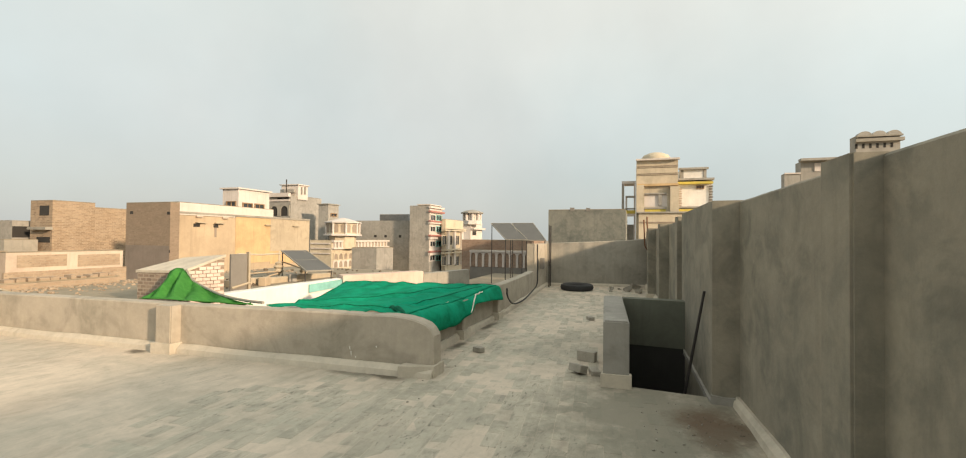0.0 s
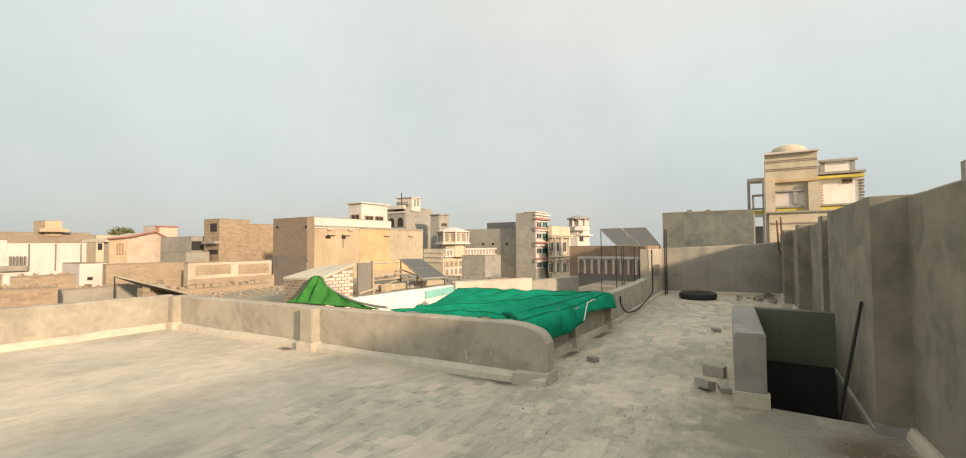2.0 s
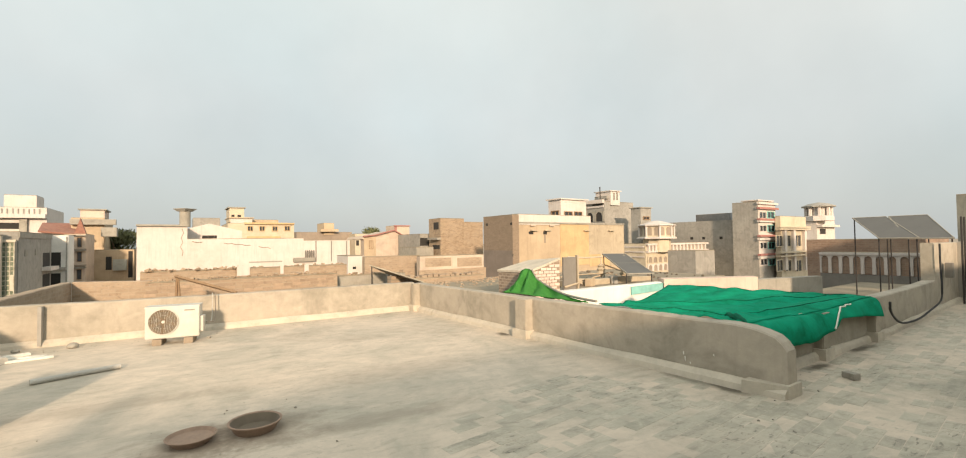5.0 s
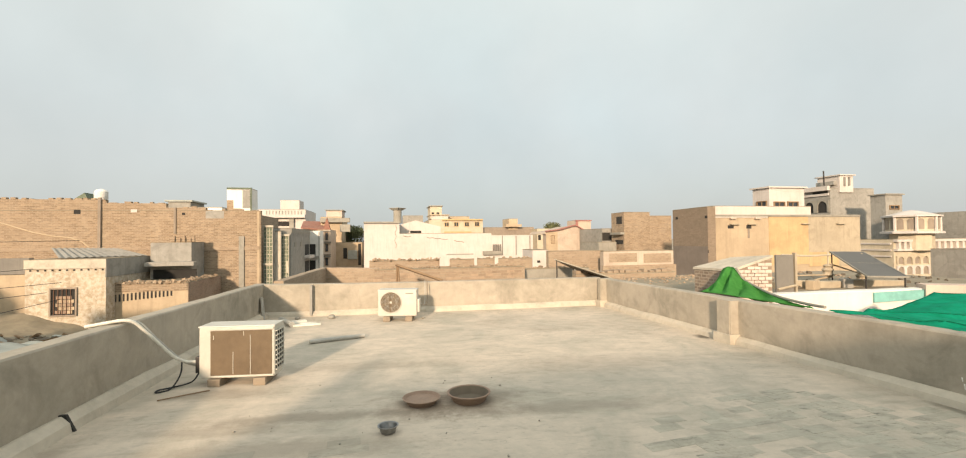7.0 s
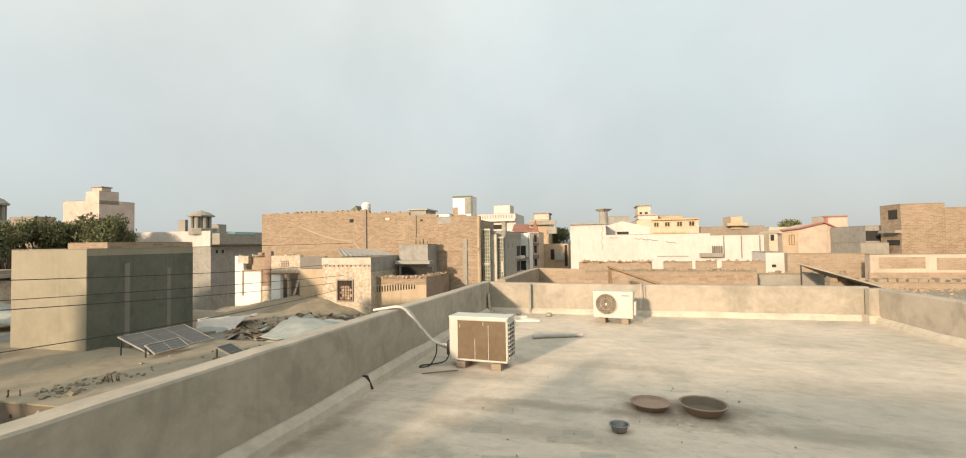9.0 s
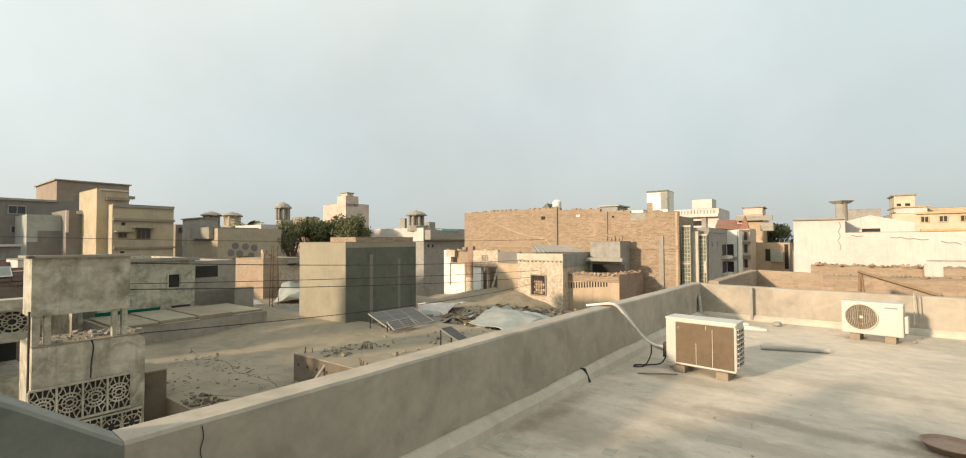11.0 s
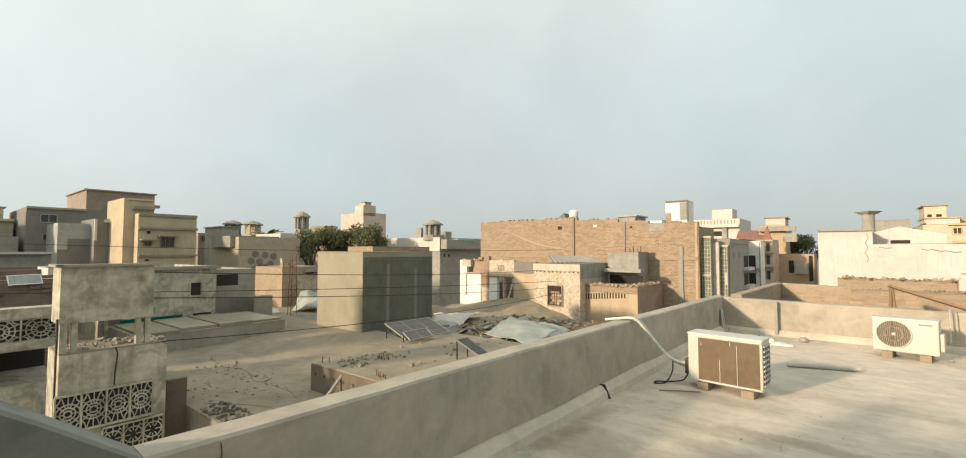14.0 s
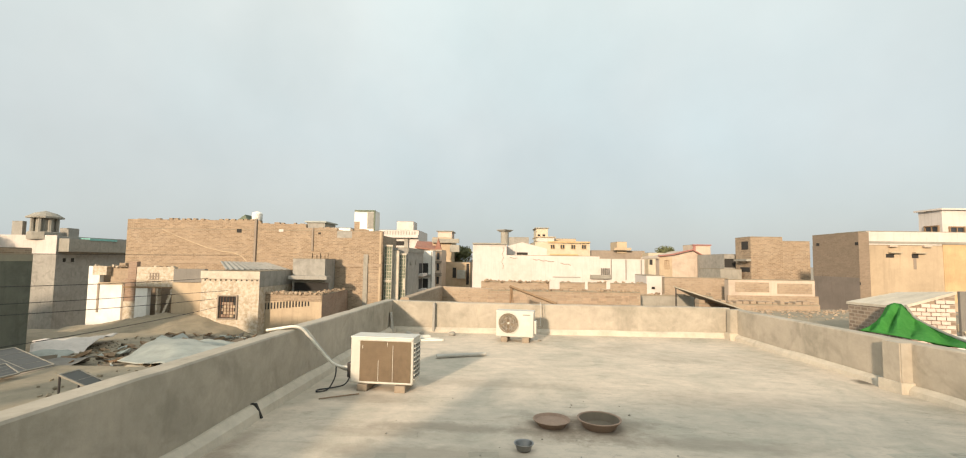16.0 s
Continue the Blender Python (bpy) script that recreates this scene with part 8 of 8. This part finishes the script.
# solid black block, painted as the shade in the drain
part("opening", bm, "void", drain)
bm = bmesh.new()
box(bm, -0.89, -0.845, 8.995, 9.12, 0.02, 0.60)
solo("drain_pipe", bm, "greycem", "dark cement seam down the sunny parapet", "seam")
a = Vector((1.22, 8.40, 0.0))
for i, dx in enumerate((0.0, 0.05)):
    pts = [a + Vector((dx, 0.0, 0.32 - 0.05 * i)), a + Vector((dx + 0.07, 0.1, 0.25)), a + Vector((dx + 0.10, 0.4, 0.22)), a + Vector((dx + 0.11, 0.66, 0.34)), a + Vector((dx + 0.11, 0.71, 0.62)), a + Vector((dx + 0.11, 0.85, 0.64))]
    solo("insulated_pipe", tube(bmesh.new(), curve(pts), 0.007, 6), "brown" if i else "pvc", "thin pipe from the air conditioner over the parapet", "pipe", smooth=True)
rubble("soil", "patch of brown soil and crumbs by the tall wall", "soil", [(5.55, 6.1, -1.0, -0.75, -0.003, 60), (5.6, 5.95, -1.18, -1.05, -0.003, 40)], "earth", (0.004, 0.016), 0.25)
rubble("rubble", "broken plaster lumps on the ledge of the carved house", "rubble", [(-9.7, -8.9, 0.9, 2.25, -0.10, 46)], "cement", (0.025, 0.09))
solo("hanging_cable", tube(bmesh.new(), curve([town(LATTICE_U + 0.03, 1.54, -0.10), town(LATTICE_U + 0.06, 1.56, -0.22), town(LATTICE_U + 0.05, 1.54, -0.45), town(LATTICE_U + 0.055, 1.53, -0.72)]), 0.012, 5), "rubber", "short black cable hanging down the carved house", "cable")
for mt, k, lab in (("wood", 70, "heap of broken brown boards on the cluttered low roofs"), ("sheet", 26, "torn pale sheets strewn over the cluttered low roofs"), ("earth", 90, "dark scraps and earth clods on the cluttered low roofs")):
    rubble("scrap_heap", lab, "scrap", [(-12, -6.2, 14.0, 18.2, -1.72, k), (-11.3, -8.9, 9.8, 13.0, -1.45, k // 2), (-9.5, -4, 16.5, 18.2, -1.72, k // 2)], mt, (0.12, 0.42), 0.16)
# drifted sand: the low roof rises towards the stair house
bm = bmesh.new()
rows = []
for i in range(61):
    row = []
    for j in range(31):
        u, v = -23.5 + i * 0.235, 4.4 + j * 0.17
        k = min(1.0, max(0.0, (v - 4.6) / 4.0)) * min(1.0, max(0.0, (-9.5 - u) / 2.2))
        row.append(bm.verts.new(town(u, v, -1.475 + 0.245 * k * k * (3 - 2 * k) + 0.02 * k * noise.noise(Vector((u * 1.3, v * 1.3, 4))))))
    rows.append(row)
for p_, q_ in zip(rows, rows[1:]):
    for j in range(30):
        bm.faces.new((p_[j], q_[j], q_[j + 1], p_[j + 1]))
tagged(solo("sand_drift", bm, "dust", "drift of sand on the low roof by the stair house", "sand", smooth=True), kind="structure")
# cracks in the dusty low roof
for pts in ([(-13.0, 4.66), (-11.67, 4.43), (-11.1, 4.62), (-10.49, 4.56), (-9.9, 4.36), (-9.42, 4.40), (-8.45, 4.44), (-7.9, 4.3)], [(-9.0, 3.0), (-8.2, 3.5), (-7.6, 3.7), (-6.8, 3.6)]):
    solo("crack", tube(bmesh.new(), curve([town(u, v, -1.452) for u, v in pts], 4), 0.009, 5), "earth", "dark crack across the dusty low roof", "crack", group="roof cracks")
rubble("rubble", "dark broken bricks by the tank on the low roof", "rubble", [(-8.7, -7.4, 2.8, 3.3, -1.45, 90), (-11.8, -11.0, 8.6, 9.6, -1.45, 40)], "earth", (0.02, 0.08))
rubble("grit", "dark flakes of broken plaster on the low roof", "grit", [(-12.2, -9.5, 4.0, 4.7, -1.46, 110), (-10.5, -8.6, 2.9, 4.2, -1.46, 60)], "earth", (0.02, 0.06), 0.25)
for y, z in ((-0.62, 0.83), (-0.95, 0.77)):
    solo("paint_drip", tube(bmesh.new(), [(xW(y) + 0.001, y, z), (xW(y) + 0.001, y + 0.002, z - 0.05)], [0.003, 0.002], 5), "chalk", "white drip of paint on the dark parapet", "paint drip", group="paint drips")
for x, y, z, hh in ((5.927, 3.203, 0.25, 0.035), (5.929, 3.187, 0.20, 0.05), (5.936, 3.13, 0.15, 0.02), (5.967, 2.874, 0.28, 0.02)):
    solo("paint_drip", tube(bmesh.new(), [(x - 0.001, y, z), (x - 0.001, y - 0.004, z - hh)], [0.006, 0.003], 5), "chalk", "white drip of paint on the parapet", "paint drip", group="paint drips")
solo("drain_pipe", tube(bmesh.new(), [town(LATTICE_U - 0.02, 0.80, -1.2), town(LATTICE_U - 0.02, 0.80, 0.45)], 0.016, 6), "iron", "thin dark drain pipe at the corner of the carved house", "pipe")
# hairline cracks in the parapet top
for y in (0.075,):
    pts = [(xW(y) + 0.004, y + 0.007 * math.sin(i * 2.1), 0.69 - 0.05 * i) for i in range(11)]
    solo("crack", tube(bmesh.new(), curve(pts, 3), 0.0022, 4), "iron", "dark crack running down the parapet", "crack", group="cracks")

for i in range(4):
    part("plank", boxed(strip.u0 + 0.1, strip.u1 - 0.05 - 0.12 * (i % 2), strip.v0 + 0.1 + i * 1.06, strip.v0 + 1.1 + i * 1.06, strip.h + 0.034, strip.h + 0.10 + 0.02 * (i % 3), bevel=0.01), "khaki" if i % 2 else "dust", strip.ob)

# bricks of the old walls beyond the parapet
wall_brick = mesh_of(boxed(-0.11, 0.11, -0.012, 0.02, -0.036, 0.036, bevel=0.004), tinted("old tan brick", (0.30, 0.215, 0.145), 0.3, washed=0.45, wash=(0.37, 0.29, 0.21)), "brick")
for h_, u0, u1, z0, z1 in ((nb, 1.01, 5.48, 0.1, 0.58),):
    for r in range(int((z1 - z0) / 0.082)):
        for k in range(int((u1 - u0) / 0.232)):
            u = u0 + 0.12 + k * 0.232 - (0.0 if r % 2 else 0.04)
            if random.random() < 0.3:
                continue
            b = part("brick", wall_brick, None, h_.ob)
            b.matrix_local = Matrix.Translation((u - h_.c[0], h_.v0 + 0.004 + random.uniform(-0.004, 0.004), z0 + 0.05 + r * 0.082 - h_.z0))

# ---------------------------------------------------------------- paving bricks
ang = math.atan2(0.17, 1)
ca, sa = math.cos(ang), math.sin(ang)
bw, bh = 0.236, 0.119


def paved(x, y):
    """Whether a paving brick may lie at this place of the roof."""
    if x < xW(y) + 0.12 or y < yS(x) + 0.12:
        return False
    w = noise.noise(Vector((x * 0.55, y * 0.55, 3.1)))
    if x < 6.3 and y > 2.9 + 1.3 * w - 0.05 * x + (0.9 if x > 3 else 0.0):
        return False
    if noise.noise(Vector((x * 1.3, y * 1.3, 8.0))) > 0.30:
        return False
    if x < 6.45:
        e = E_END[0] + (NE[0] - E_END[0]) * (y - E_END[1]) / (NE[1] - E_END[1])
        return y < 9.0 and (x < e - 0.13 if y > E_END[1] - 0.1 else True)
    if y > yP(x) - 0.14 or x > 15.9:
        return False
    return not (x < 8.75 and y < 0.62 + 0.14 * (x - 6.5))


spots = []
for r in range(-60, 130):
    for c in range(-40, 90):
        lx, ly = (c + (0.5 if r % 2 else 0)) * (bw + 0.004), r * (bh + 0.004)
        x, y = ca * lx - sa * ly, sa * lx + ca * ly
        if paved(x, y):
            spots.append((x, y))
near = sorted(spots, key=lambda p: math.hypot(p[0] - 3.9, (p[1] - 0.9) * 1.3))[:300]
near_set = set(near)


def brick_verts(x, y, dz, tilt):
    out = []
    for z, k in ((-0.03, 1.0), (-0.0009, 1.0), (0.0, 0.985)):
        for sx, sy in ((-1, -1), (1, -1), (1, 1), (-1, 1)):
            px, py = sx * (bw / 2 - (1 - k) * 0.08), sy * (bh / 2 - (1 - k) * 0.08)
            out.append((x + ca * px - sa * py, y + sa * px + ca * py, z + dz + tilt * sx * 0.5))
    return out


QUADS = [(0, 1, 5, 4), (1, 2, 6, 5), (2, 3, 7, 6), (3, 0, 4, 7), (4, 5, 9, 8), (5, 6, 10, 9), (6, 7, 11, 10), (7, 4, 8, 11), (8, 9, 10, 11)]
vs, fs = [], []
for x, y in spots:
    if (x, y) in near_set:
        continue
    b = len(vs)
    vs += brick_verts(x + random.uniform(-0.003, 0.003), y + random.uniform(-0.002, 0.002), random.uniform(-0.0030, 0.0012), random.uniform(-0.002, 0.002))
    fs += [tuple(b + j for j in q) for q in QUADS]
me = bpy.data.meshes.new("paving_bricks")
me.from_pydata(vs, [], fs)
me.materials.append(M["paving"])
rest = new("paving_bricks", me)
rest.parent = floor
tagged(rest, "cement-washed paving bricks with worn joints", kind="stuff")
one = bpy.data.meshes.new("brick")
one.from_pydata(brick_verts(0, 0, 0, 0), [], QUADS)
one.materials.append(M["paving"])
for x, y in near:
    b = new("brick", one)
    b.parent = floor
    b.location = (x + random.uniform(-0.003, 0.003), y + random.uniform(-0.002, 0.002), random.uniform(-0.0014, 0.0008))
    b.rotation_euler = (random.uniform(-0.006, 0.006), random.uniform(-0.006, 0.006), random.uniform(-0.012, 0.012))
